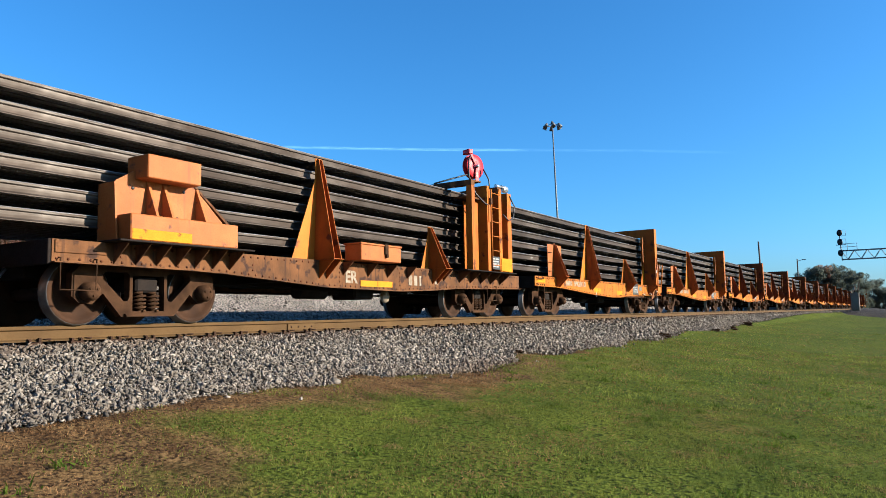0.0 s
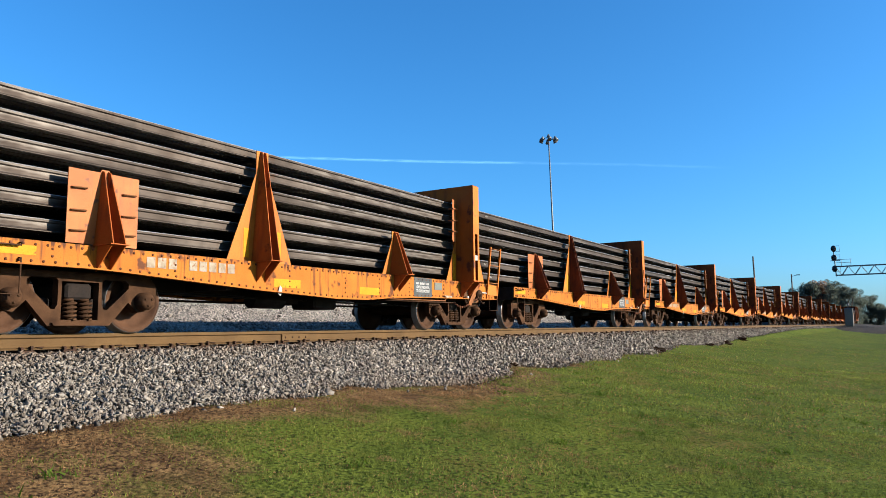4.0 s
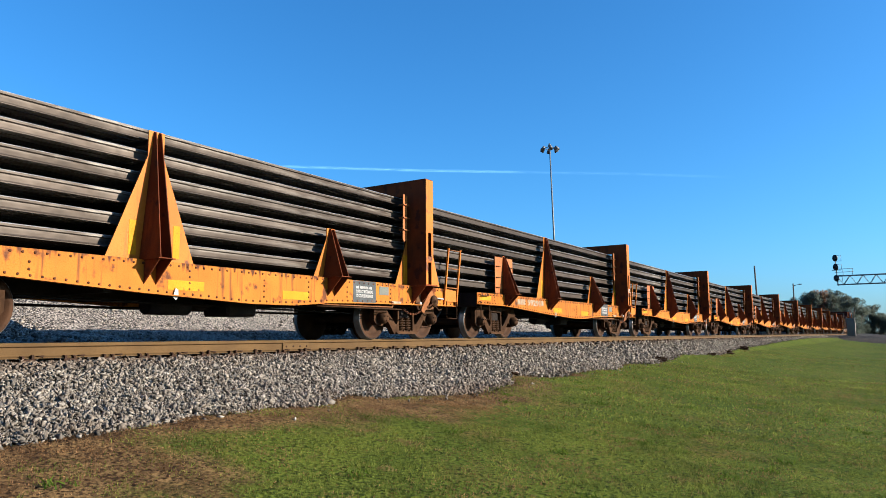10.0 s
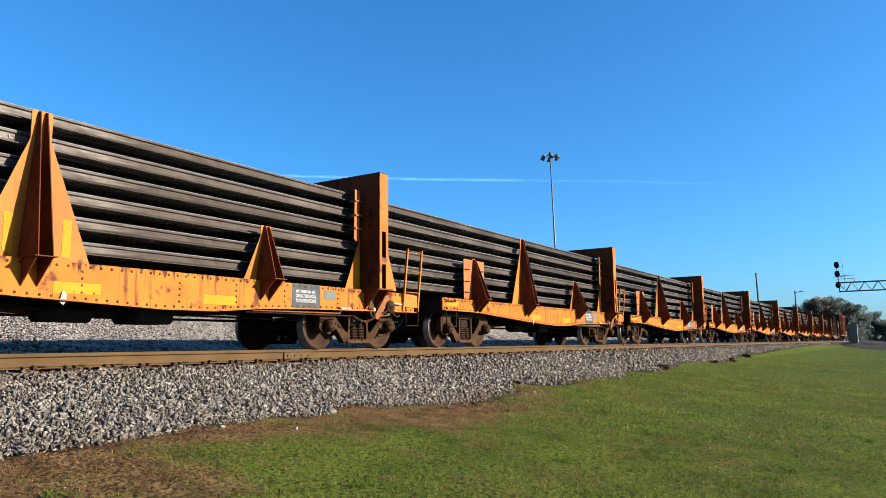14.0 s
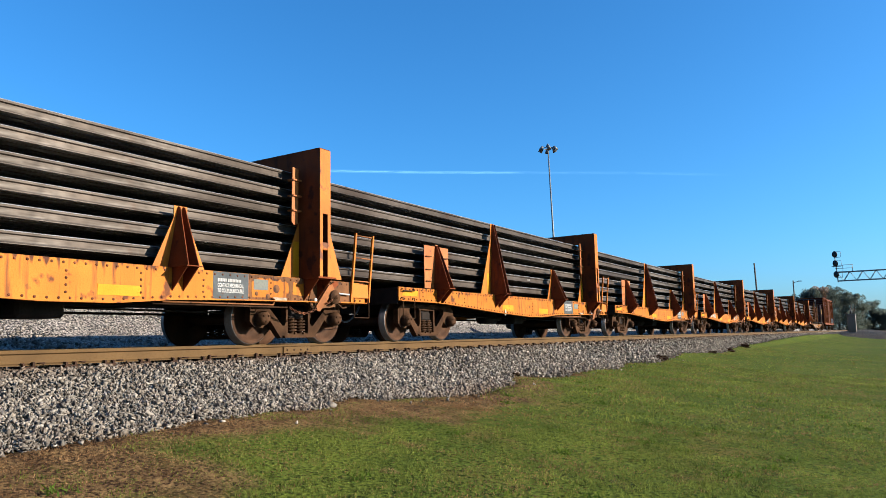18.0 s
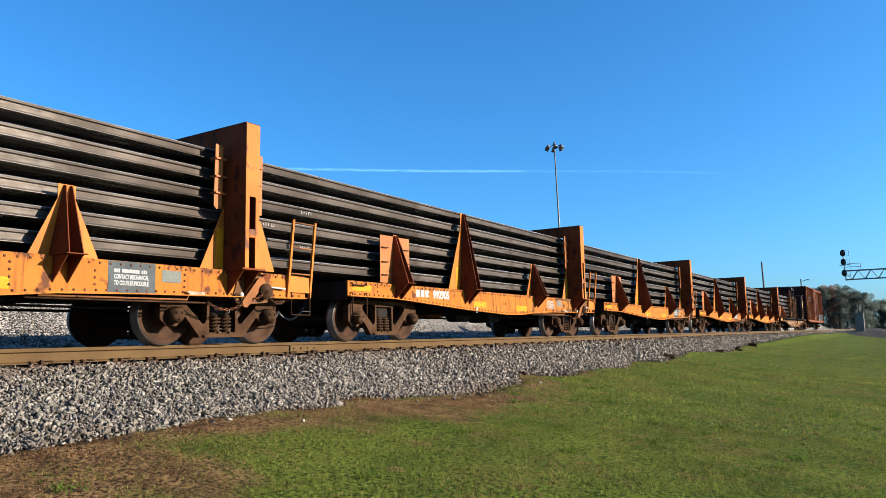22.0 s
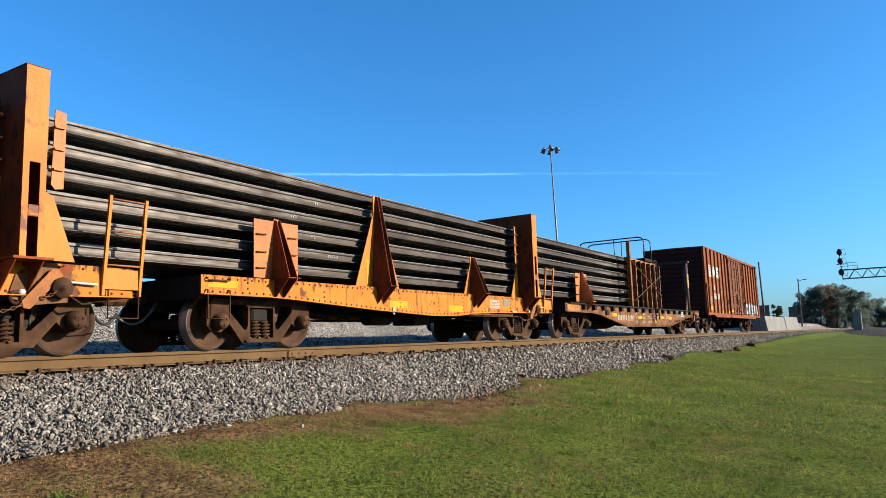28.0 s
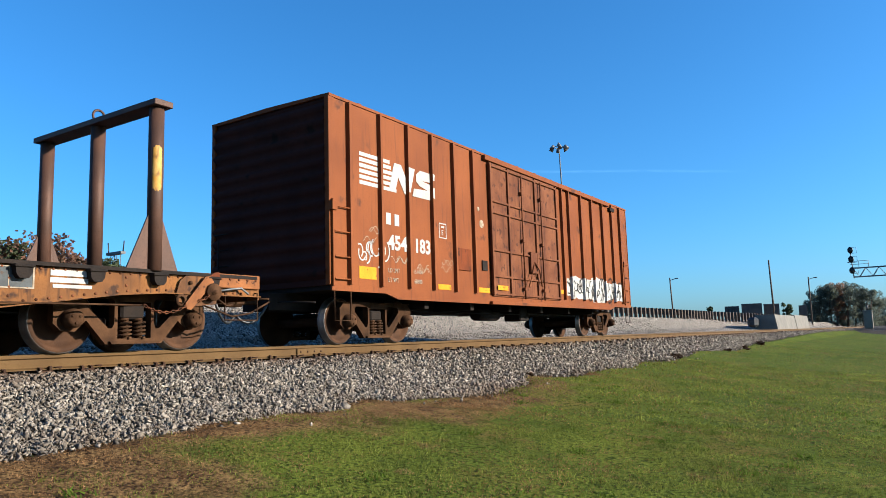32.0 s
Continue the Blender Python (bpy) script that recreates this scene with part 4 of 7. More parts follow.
def grab_iron(bm, x, y0, y1, z0, z1, r=0.011):
    bent(bm, [(x, y0, z1), (x + 0.05, y0, z1), (x + 0.05, y0, z0), (x + 0.05, y1, z0), (x + 0.05, y1, z1), (x, y1, z1)], r, 6)


def coupler(car, y, way):
    bm = bmesh.new()
    box(bm, -0.09, 0.09, min(y, y + way * 0.42), max(y, y + way * 0.42), 0.72, 0.88, 0.02)
    box(bm, -0.16, 0.14, min(y + way * 0.34, y + way * 0.62), max(y + way * 0.34, y + way * 0.62), 0.68, 0.94, 0.05)
    c = part("coupler", bm, M_TRUCK, car, "rusty knuckle coupler")
    bm = bmesh.new()
    bent(bm, arc((0.3, y, 0.72), (0.12, y + way * 0.55, 0.55), 0.22), 0.024, 7)
    part("air_hose", bm, M_HOSE, c, "black rubber air hose")
    return c


BELLY = [(-10.46, 0.79), (-9.2, 0.785), (-8.8, 0.77), (-6.5, 0.635), (-4.6, 0.555), (-3.7, 0.56), (-2.8, 0.63), (-1.7, 0.66), (1.34, 0.70)]


def underframe(car, y0, y1, deck_z, half):
    part("deck", box(bmesh.new(), -half + 0.015, half - 0.015, y0, y1, deck_z - 0.09, deck_z - 0.01), M_DECK, car, "dark weathered car deck")
    part("centre_sill", box(bmesh.new(), -0.33, 0.33, y0 + 0.1, y1 - 0.1, 0.60, deck_z - 0.1, 0.01), M_UNDER, car)
    me = finish(box(bmesh.new(), -half + 0.03, half - 0.03, -0.06, 0.06, 0.62, deck_z - 0.1), "cross_bearer")
    for k in range(5):
        part("cross_bearer", me, M_UNDER, car, "", (0, y0 + (y1 - y0) * (0.3 + 0.1 * k), 0))
    ym = (y0 + y1) / 2
    part("air_tank", tube(bmesh.new(), (0.55, ym - 1.3, 0.52), (0.55, ym - 0.6, 0.52), 0.14, 12), M_UNDER, car, "black air tank below the car")
    part("brake_cylinder", tube(bmesh.new(), (0.55, ym - 0.6, 0.52), (0.55, ym - 0.2, 0.52), 0.05, 8), M_UNDER, car)
    part("brake_valve", boxed(0.3, 0.9, ym - 0.1, ym + 0.5, 0.38, 0.66, bevel=0.04), M_UNDER, car)
    part("brake_rod", tube(bmesh.new(), (0.7, y0 + 2.2, 0.56), (0.7, y1 - 2.2, 0.50), 0.017, 6), M_UNDER, car)
    part("train_pipe", tube(bmesh.new(), (-0.2, y0 + 2.4, 0.50), (-0.2, y1 - 2.4, 0.50), 0.02, 6), M_UNDER, car)


def end_portal(car, y, material, webs, tab, guides):
    """The tall frame at the rear of each car: posts, cross beam, gussets and guide plates."""
    for s in (1, -1):
        bm = bmesh.new()
        xo, xi = s * 1.62, s * 1.07
        x0, x1 = sorted((xo, xi))
        # outer face: solid above, slotted below
        face0, face1 = sorted((xo - s * 0.014, xo))
        plate(bm, [(y - 0.26, 1.09), (y - 0.19, 1.09), (y - 0.19, 2.15), (y - 0.07, 2.15), (y - 0.07, 1.09), (y, 1.09), (y, 3.25), (y - 0.26, 3.25)], "x", face0, face1)
        p = part("post", bm, material, car, "orange box post of the end frame" if s > 0 else "")
        a0, a1 = sorted((xo - s * 0.016, xi))
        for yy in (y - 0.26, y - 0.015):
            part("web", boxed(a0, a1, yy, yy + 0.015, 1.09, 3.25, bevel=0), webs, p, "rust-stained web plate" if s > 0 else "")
        b0, b1 = sorted((xi, xi + s * 0.015))
        part("back_plate", boxed(b0, b1, y - 0.243, y - 0.017, 1.09, 3.25, bevel=0), webs, p)
        k0, k1 = sorted((xo - s * 0.03, xo - s * 0.004))
        part("tab", boxed(k0, k1, y - 0.19, y - 0.05, 1.54, 1.67, bevel=0.012), tab, p, "small tab plate across the slot")
        bm = bmesh.new()
        g0, g1 = sorted((s * 1.135, s * 1.15))
        plate(bm, [(y - 0.68, 1.08), (y - 0.25, 1.08), (y - 0.25, 2.06)], "x", g0, g1)
        g0, g1 = sorted((s * 1.47, s * 1.485))
        plate(bm, [(y + 0.002, 1.08), (y + 0.44, 1.08), (y + 0.16, 1.82), (y + 0.002, 1.90)], "x", g0, g1)
        part("gusset", bm, material, p, "yellow-orange triangular gusset" if s > 0 else "")
        if s > 0:
            part("yellow_mark", boxed(1.151, 1.154, y - 0.40, y - 0.27, 1.12, 1.70, bevel=0), M_YELLOW, p, "yellow reflective strip")
        for yy in (y - 0.50, y + 0.28):
            bm = bmesh.new()
            c0, c1 = sorted((s * 1.12, s * 1.20))
            plate(bm, [(yy, 2.02), (yy + 0.05, 1.97), (yy + 0.15, 1.99), (yy + 0.16, 2.93), (yy + 0.02, 2.95)], "x", s * 1.20 - 0.008, s * 1.20 + 0.008)
            for z in (2.2, 2.45, 2.72):
                k0, k1 = sorted((s * 1.10, s * 1.24))
                box(bm, k0, k1, yy + 0.01, yy + 0.2 if yy < y - 0.3 else yy + 0.13, z, z + 0.025)
            part("guide_plate", bm, guides, p, "guide plate beside the rails" if s > 0 else "")
        bm = bmesh.new()
        h0, h1 = sorted((s * (SILL - 0.05), s * 1.66))
        box(bm, h0, h1, y - 0.34, y + 0.10, 1.06, 1.088)
        part("base_shelf", bm, webs, p)
        for yy in (y - 0.30, y + 0.0):
            part("bracket", plate(bmesh.new(), [(s * (SILL + 0.014), 1.06), (s * 1.64, 1.06), (s * (SILL + 0.014), 0.70)], "y", yy, yy + 0.012), webs, p)
    bm = bmesh.new()
    plate(bm, [(-1.605, 3.04), (-1.07, 2.96), (1.07, 2.96), (1.605, 3.04), (1.605, 3.255), (-1.605, 3.255)], "y", y - 0.255, y - 0.243)
    plate(bm, [(-1.605, 3.04), (-1.07, 2.96), (1.07, 2.96), (1.605, 3.04), (1.605, 3.255), (-1.605, 3.255)], "y", y - 0.04, y - 0.025)
    box(bm, -1.605, 1.605, y - 0.26, y, 3.254, 3.268)
    part("cross_beam", bm, webs, car, "rust-orange cross beam above the load")
    shelves(car, y - 0.15, 1.06, SHELF_Z)


def end_ladder(car, y0, y1, x, material):
    """A short ladder at the car's corner; its head leans outwards."""
    def at(z):
        return x + 0.10 * (z - 0.8)
    lad = part("end_ladder", box(bmesh.new(), x - 0.012, x + 0.012, y0 + 0.02, y1 + 0.02, 0.80, 1.05), material, car, "orange end ladder with a plate foot")
    for y in (y0, y1):
        bm = bmesh.new()
        ring = [[bm.verts.new((at(z) + a, y + b, z)) for a, b in ((-0.02, -0.019), (0.02, -0.019), (0.02, 0.019), (-0.02, 0.019))] for z in (0.72, 1.96)]
        for n in range(4):
            bm.faces.new((ring[0][n], ring[0][(n + 1) % 4], ring[1][(n + 1) % 4], ring[1][n]))
        bm.faces.new(ring[0][::-1])
        bm.faces.new(ring[1])
        part("stile", bm, material, lad)
    for z in (1.10, 1.52, 1.92):
        part("rung", tube(bmesh.new(), (at(z), y0, z), (at(z), y1, z), 0.013, 6), M_LEVER, lad)
    bm = bmesh.new()
    grab_iron(bm, x - 0.03, y0 + 0.06, y1 - 0.02, 0.44, 0.80)
    part("stirrup_step", bm, M_TRUCK, lad)
    return lad


def chain(bm, pts, r=0.03, wire=0.008):
    """Oval links along a line, each turned a quarter from the last."""
    pts = [Vector(p) for p in pts]
    for k, (p, q) in enumerate(zip(pts, pts[1:])):
        d = (q - p).normalized()
        u = Vector((1, 0, 0)) if k % 2 else d.cross(Vector((1, 0, 0))).normalized()
        c, h = (p + q) / 2, (q - p).length * 0.62
        bent(bm, [c + d * (h * math.cos(a)) + u * (r * 0.55 * math.sin(a)) for a in [2 * math.pi * i / 8 for i in range(9)]], wire, 5)
    return bm


def brake_lever(car, y, x):
    """The hand-brake gear at the corner: bracket, drum, levers, chain and rods."""
    br = part("brake_bracket", plate(bmesh.new(), [(y - 0.22, 0.66), (y + 0.05, 0.58), (y + 0.46, 0.62), (y + 0.50, 0.98), (y + 0.36, 1.05), (y + 0.02, 1.05), (y - 0.14, 0.92)], "x", x - 0.06, x - 0.045), M_RUSTSILL, car, "rusty hand-brake bracket")
    part("brake_lever", plate(bmesh.new(), [(y - 0.1, 0.62), (y - 0.08, 0.54), (y - 0.01, 0.53), (y + 0.36, 0.92), (y + 0.30, 1.0), (y + 0.22, 0.99)], "x", x, x + 0.03), M_LEVER, br, "rusty orange diagonal brake lever")
    part("brake_lever", plate(bmesh.new(), [(y + 0.10, 0.86), (y + 0.16, 0.80), (y + 0.50, 1.0), (y + 0.48, 1.07), (y + 0.40, 1.06)], "x", x - 0.035, x - 0.01), M_RUSTSHADE, br)
    part("brake_drum", lathe(bmesh.new(), [(0, 0.03), (0, 0.12), (0.02, 0.125), (0.03, 0.09), (0.09, 0.09), (0.10, 0.125), (0.12, 0.12), (0.12, 0.035), (0.16, 0.03), (0.16, 0.0)], 16), M_TRUCK, br, "dark brake drum", (x - 0.05, y + 0.34, 0.78))
    part("brake_wheel", lathe(bmesh.new(), [(0, 0.05), (0, 0.085), (0.025, 0.085), (0.025, 0.05)], 14), M_TRUCK, br, "", (x - 0.03, y - 0.14, 0.66))
    for zz, dy in ((0.90, 0.02), (0.97, 0.30), (0.70, 0.10)):
        part("pin", lathe(bmesh.new(), [(0, 0.028), (0.03, 0.026), (0.035, 0.0)], 10), M_TRUCK, br, "", (x - 0.045, y + dy, zz))
    part("brake_chain", chain(bmesh.new(), arc((x + 0.02, y - 0.06, 0.60), (x + 0.02, y - 0.72, 0.58), 0.10, 13)), M_RIVET, br, "rusty brake chain")
    part("brake_chain", chain(bmesh.new(), arc((x + 0.05, y + 0.10, 0.66), (x + 0.06, y + 0.30, 0.78), 0.03, 5)), M_RIVET, br)
    part("brake_rod", tube(bmesh.new(), (x - 0.02, y - 0.72, 0.58), (x - 0.02, y - 3.2, 0.57), 0.012, 6), M_TRUCK, br)
    part("brake_rod", bent(bmesh.new(), [(x - 0.03, y + 0.46, 0.70), (x - 0.02, y + 0.62, 0.60), (x - 0.04, y + 0.75, 0.62)], 0.014, 6), M_TRUCK, br)


def rail_car(rng, group="rail cars", fresh=True, peeled=False):
    """A riveted fish-belly flat car with stands for long rails. Its own y is 0 at the end frame."""
    car = thing("rail_car", "yellow riveted flat car with orange stands, loaded with long steel rails" if fresh else
                ("rust-peeled yellow flat car with rusty orange stands under long rails" if peeled else "weathered yellow flat car with rust-red stands under long rails"), "rail car", group)
    # fins and webs take a paint with their shade mixed in
    fins = M_SHADEFIN if fresh else M_RUSTSHADE
    side_sills(car, BELLY, 1.075, SILL, M_SILL, "yellow riveted fish-belly sill with rust streaks", seams=(-9.6, -7.9, -5.7, -4.3, -3.3, -2.3, -1.0, 0.2))
    underframe(car, -10.42, 1.3, 1.075, SILL)
    # front end sill in black for its shade; the rear one keeps the paint
    part("end_sill", boxed(-SILL + 0.02, SILL - 0.02, -10.47, -10.44, 0.74, 1.06), M_UNDER, car)
    part("end_sill", boxed(-SILL, SILL, 1.34, 1.38, 0.70, 1.075), M_SILL, car)
    bogie(car, -9.09)
    bogie(car, -0.13)
    coupler(car, -10.46, -1)
    coupler(car, 1.36, 1)
    # wide plate stand near the front, then a tall and a small stand
    yp = -8.93
    stand(car, yp, 0.92, 1.09, 2.05, 0.1, 1.20, 1.62, M_FADED, "plate_stand", "faded orange plate stand with a dark fin",
          [(yp - 0.48, 1.10), (yp + 0.48, 1.10), (yp + 0.48, 2.02), (yp + 0.07, 2.02), (yp + 0.05, 2.06), (yp - 0.05, 2.06), (yp - 0.07, 2.02), (yp - 0.48, 2.02)], fins=fins)
    keeper = finish(bent(bmesh.new(), [(0, 0, 0), (0.035, 0.01, 0), (0.035, 0.19, 0.01), (0, 0.2, 0.01)], 0.011, 6), "keeper_bar")
    for z in (1.25, 1.5, 1.78):
        for dy in (-0.44, 0.24):
            part("keeper_bar", keeper, M_RUSTSILL, car, "", (1.214, yp + dy, z))
    stand(car, -6.23, 1.36, 1.085, 2.86, 0.25, 1.16, 1.62, M_ORANGE, "tall_stand", "tall triangular orange stand", fins=fins, lean=0.10)
    for y0 in (-6.59, -5.91):
        part("yellow_mark", boxed(1.1745, 1.1775, y0, y0 + 0.11, 1.14, 1.60, bevel=0), M_YELLOW, car, "yellow reflective strip")
    stand(car, -2.63, 0.86, 1.085, 1.96, 0.22, 1.17, 1.62, M_ORANGE, "small_stand", "small triangular orange stand", fins=fins, lean=0.10)
    for y, k in ((-8.93, 3), (-6.23, 6), (-2.63, 3)):
        shelves(car, y, 1.14, SHELF_Z[:k])
    end_portal(car, 0.04, M_ORANGE, fins, M_WHITE if fresh else M_ORANGE, M_FADED)
    end_ladder(car, 0.95, 1.45, SILL + 0.03, M_ORANGE)
    brake_lever(car, 0.05, SILL + 0.08)
    # stencil board, patches and marks on the sill
    part("stencil_board", boxed(SILL + 0.0125, SILL + 0.0150, -2.13, -1.46, 0.675, 1.072, bevel=0), M_BLACK, car, "dark grey painted stencil panel")
    bars_on(letter_bars(-2.05, -1.57, 0.925, 0.978, rng), SILL + 0.0152, M_WHITE, car, "white stencilled line")
    for k, words in enumerate(("CONTACT MECHANICAL", "TO COUPLE/UNCOUPLE")):
        write_on(words, 0.078, -2.05, 0.850 - 0.078 * k, SILL + 0.0152, M_WHITE, car, "white stencilled line: " + words, bold=0.003, width=0.49)
    if peeled:
        part("sill_panel", plate(bmesh.new(), [(-1.45, 0.685), (0.95, 0.705), (0.95, 1.07), (-1.45, 1.07)], "x", SILL + 0.0125, SILL + 0.0145), M_RUSTSILL, car, "rust-brown sill end")
        ragged = [(-1.40, 0.80), (-1.38, 0.72), (-1.0, 0.73), (-0.62, 0.74), (-0.60, 0.85), (-0.62, 0.97), (-0.68, 1.0), (-0.76, 0.985), (-0.80, 1.03), (-0.86, 0.99), (-0.98, 1.0), (-1.05, 1.04), (-1.12, 1.0), (-1.2, 1.03), (-1.33, 1.0), (-1.40, 0.95)]
        part("paint_patch", plate(bmesh.new(), ragged, "x", SILL + 0.0148, SILL + 0.0168), M_SILL, car, "peeling yellow paint")
        part("paint_patch", plate(bmesh.new(), [(-0.52, 0.80), (-0.35, 0.78), (-0.12, 0.80), (0.0, 0.86), (-0.05, 0.97), (-0.2, 1.0), (-0.36, 0.97), (-0.50, 1.0)], "x", SILL + 0.0148, SILL + 0.0168), M_SILL, car)
        for yy, zz, rr in ((-0.88, 0.87, 0.07), (-1.30, 0.78, 0.035), (-1.06, 0.74, 0.05)):
            part("rust_spot", lathe(bmesh.new(), [(0, rr), (0.002, rr * 0.9), (0.002, 0)], 14), M_RUSTSILL, car, "", (SILL + 0.0168, yy, zz))
    part("paint_patch", boxed(SILL + 0.013, SILL + 0.0185, -1.36, -1.06, 0.84, 1.0, bevel=0), M_GREY, car, "grey repaint patch")
    part("tag_plate", boxed(SILL + 0.014, SILL + 0.026, -0.96, -0.66, 0.685, 0.735, bevel=0.003), M_WORN, car, "pale metal tag plate")
    part("release_ring", lathe(bmesh.new(), [(0, 0.0), (0, 0.035), (0.015, 0.035), (0.015, 0.0)], 14), M_WHITE, car, "white pull ring", (SILL + 0.06, -0.03, 0.72))
    part("release_rod", tube(bmesh.new(), (SILL + 0.06, 0.42, 0.86), (SILL + 0.06, 0.86, 0.845), 0.016, 6), M_WHITE, car, "white painted rod")
    part("handle_rod", bent(bmesh.new(), [(SILL + 0.05, -3.0, 0.60), (SILL + 0.05, -0.98, 0.615), (SILL + 0.05, -0.95, 0.70), (SILL + 0.02, -1.0, 0.72)], 0.014, 6), M_LEVER, car, "rusty long brake rod")
    part("release_tag", plate(bmesh.new(), [(-5.98, 0.60), (-5.93, 0.56), (-5.89, 0.61), (-5.90, 0.70), (-5.94, 0.73)], "x", SILL + 0.03, SILL + 0.036), M_WHITE, car, "white painted release tag")
    for y, z in ((-6.05, 0.70), (-3.90, 0.66), (-10.34, 0.90)):
        part("yellow_mark", boxed(SILL + 0.013, SILL + 0.016, y, y + (0.60 if z < 0.9 else 0.55), z, z + (0.135 if z < 0.9 else 0.11), bevel=0), M_YELLOW, car, "yellow reflective patch")
    for z0, z1 in ((0.45, 0.86), (1.0, 1.03)):
        bm = bmesh.new()
        grab_iron(bm, SILL + 0.01, -10.38, -9.98, z0, z1)
        part("grab_iron", bm, M_TRUCK, car)
    return car

def rail_load():
    load = thing("rail_load", "long new steel rails stacked in six tiers across the cars", "rails", at=(XC, 0, 0))
    y0, y1 = -16.0, 221.9
    rng = random.Random(3)
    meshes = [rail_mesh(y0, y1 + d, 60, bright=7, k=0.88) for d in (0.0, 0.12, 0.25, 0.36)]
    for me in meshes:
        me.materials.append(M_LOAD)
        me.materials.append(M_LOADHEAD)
    for k, z in enumerate(TIER_Z):
        for i in range(12):
            x = -0.9625 + 0.175 * i
            part("rail", meshes[rng.randrange(4)], M_LOAD, load, "", (x + rng.uniform(-0.006, 0.006), rng.uniform(-0.05, 0.05), z))
    # chalked marks on the webs of the outer rails, at the rails' own joints
    for row in range(12):
        yr = 1.5 + 19.8 * row + rng.uniform(-3, 3)
        for k in range(TIERS):
            if rng.random() < 0.7:
                y, bars = yr + rng.uniform(-0.9, 0.9), []
                for n in range(rng.randrange(2, 6)):
                    bars.append((y, y + 0.016, TIER_Z[k] + 0.052, TIER_Z[k] + rng.uniform(0.085, 0.105)))
                    if rng.random() < 0.6:
                        zc = TIER_Z[k] + rng.choice((0.054, 0.074, 0.090))
                        bars.append((y + 0.016, y + 0.040, zc, zc + 0.011))
                    y += 0.058
                bars_on(bars, 0.9625 + 0.0155, M_CHALK, load, "white chalk mark on a rail's web", "chalk_mark")
    return load


TRAIN = []          # (thing, place along the track at the start)
rng_car = random.Random(21)
TRAIN.append((rail_load(), 0.0))
fresh_car = rail_car(rng_car)
dull_car = rail_car(rng_car, fresh=False)
peeled_car = rail_car(rng_car, fresh=False, peeled=True)
# the first three cars are freshly painted, four of the others have peeling sill ends
plan = {-1: fresh_car, 3: dull_car, 4: peeled_car}
for idx in [-1] + list(range(1, 16)):
    ob = plan.get(idx)
    if ob is None:
        ob = copy_thing(fresh_car if idx < 3 else peeled_car if idx in (9, 12, 13) else dull_car, Matrix())
        WHEELSETS.extend(o for o in ob.children_recursive if o.name.startswith("wheelset"))
    TRAIN.append((ob, 15.205 + PITCH * idx))
# one of the peeling cars has a white tab
for ob in peeled_car.children_recursive:
    if ob.name.startswith("tab"):
        ob.data = ob.data.copy()
        ob.data.materials[0] = M_WHITE
for idx, ob in ((k, o) for k, (o, _) in zip([-9] + [-1] + list(range(1, 16)), TRAIN) if k == 6):
    part("number_tab", boxed(1.617, 1.621, -0.15, -0.01, 1.54, 1.67, bevel=0), M_WHITE, ob, "small white number tab")
    write_on("5", 0.14, -0.125, 1.555, 1.622, M_BLACK, ob, "dark figure 5", bold=0.004)
# one car has white arrows on its gussets
for idx, ob in ((k, o) for k, (o, _) in zip([-9] + [-1] + list(range(1, 16)), TRAIN) if k == 12):
    for x, y, z in ((1.151, -0.43, 1.22), (1.486, 0.20, 1.20)):
        arrow = [(y - 0.010, z), (y + 0.010, z), (y + 0.010, z + 0.20), (y + 0.055, z + 0.15), (y + 0.065, z + 0.165), (y, z + 0.245), (y - 0.065, z + 0.165), (y - 0.055, z + 0.15), (y - 0.010, z + 0.20)]
        part("painted_arrow", plate(bmesh.new(), arrow, "x", x, x + 0.003), M_CHALK, ob, "thin white painted arrow pointing up")
# two cars have their stencil straight on the orange paint
for idx, ob in ((k, o) for k, (o, _) in zip([-9] + [-1] + list(range(1, 16)), TRAIN) if k in (12, 15)):
    for piece in ob.children_recursive:
        if piece.name.startswith("stencil_board"):
            piece.data = piece.data.copy()
            piece.data.materials[0] = M_SILL
            piece["label"] = "worn orange stencil panel"
# the owner's mark as bars, then a car's number
for idx, ob in ((k, o) for k, (o, _) in zip([-9] + [-1] + list(range(1, 16)), TRAIN) if k in (1, 2, 4, 6, 12)):
    mb = part("mark_bar", boxed(SILL + 0.014, SILL + 0.017, -8.35, -8.22, 0.86, 1.0, bevel=0), M_WHITE if idx == 12 else M_WORN, ob, "white painted mark bar")
    for k in ((1, 2) if idx == 12 else (1, 2, 8.7) if idx in (4, 6) else (1, 2) if idx == 1 else (1, 2, 4, 5, 6, 7, 8)):
        part("bar", boxed(SILL + 0.014, SILL + 0.017, -8.35 + 0.17 * k, -8.22 + 0.17 * k, 0.86, 1.0, bevel=0), M_WHITE if idx == 12 else M_WORN, mb)
    if idx in (1, 4, 6):
        write_on("992910" if idx == 1 else "99291", 0.21, -7.74, 0.855, SILL + 0.014, M_WORN, ob, "white stencilled car number", bold=0.008, width=0.96 if idx == 1 else 0.80)
    if idx == 12:
        write_on("992905", 0.23, -7.72, 0.85, SILL + 0.014, M_WHITE, ob, "white stencilled car number", 0.92, bold=0.010)
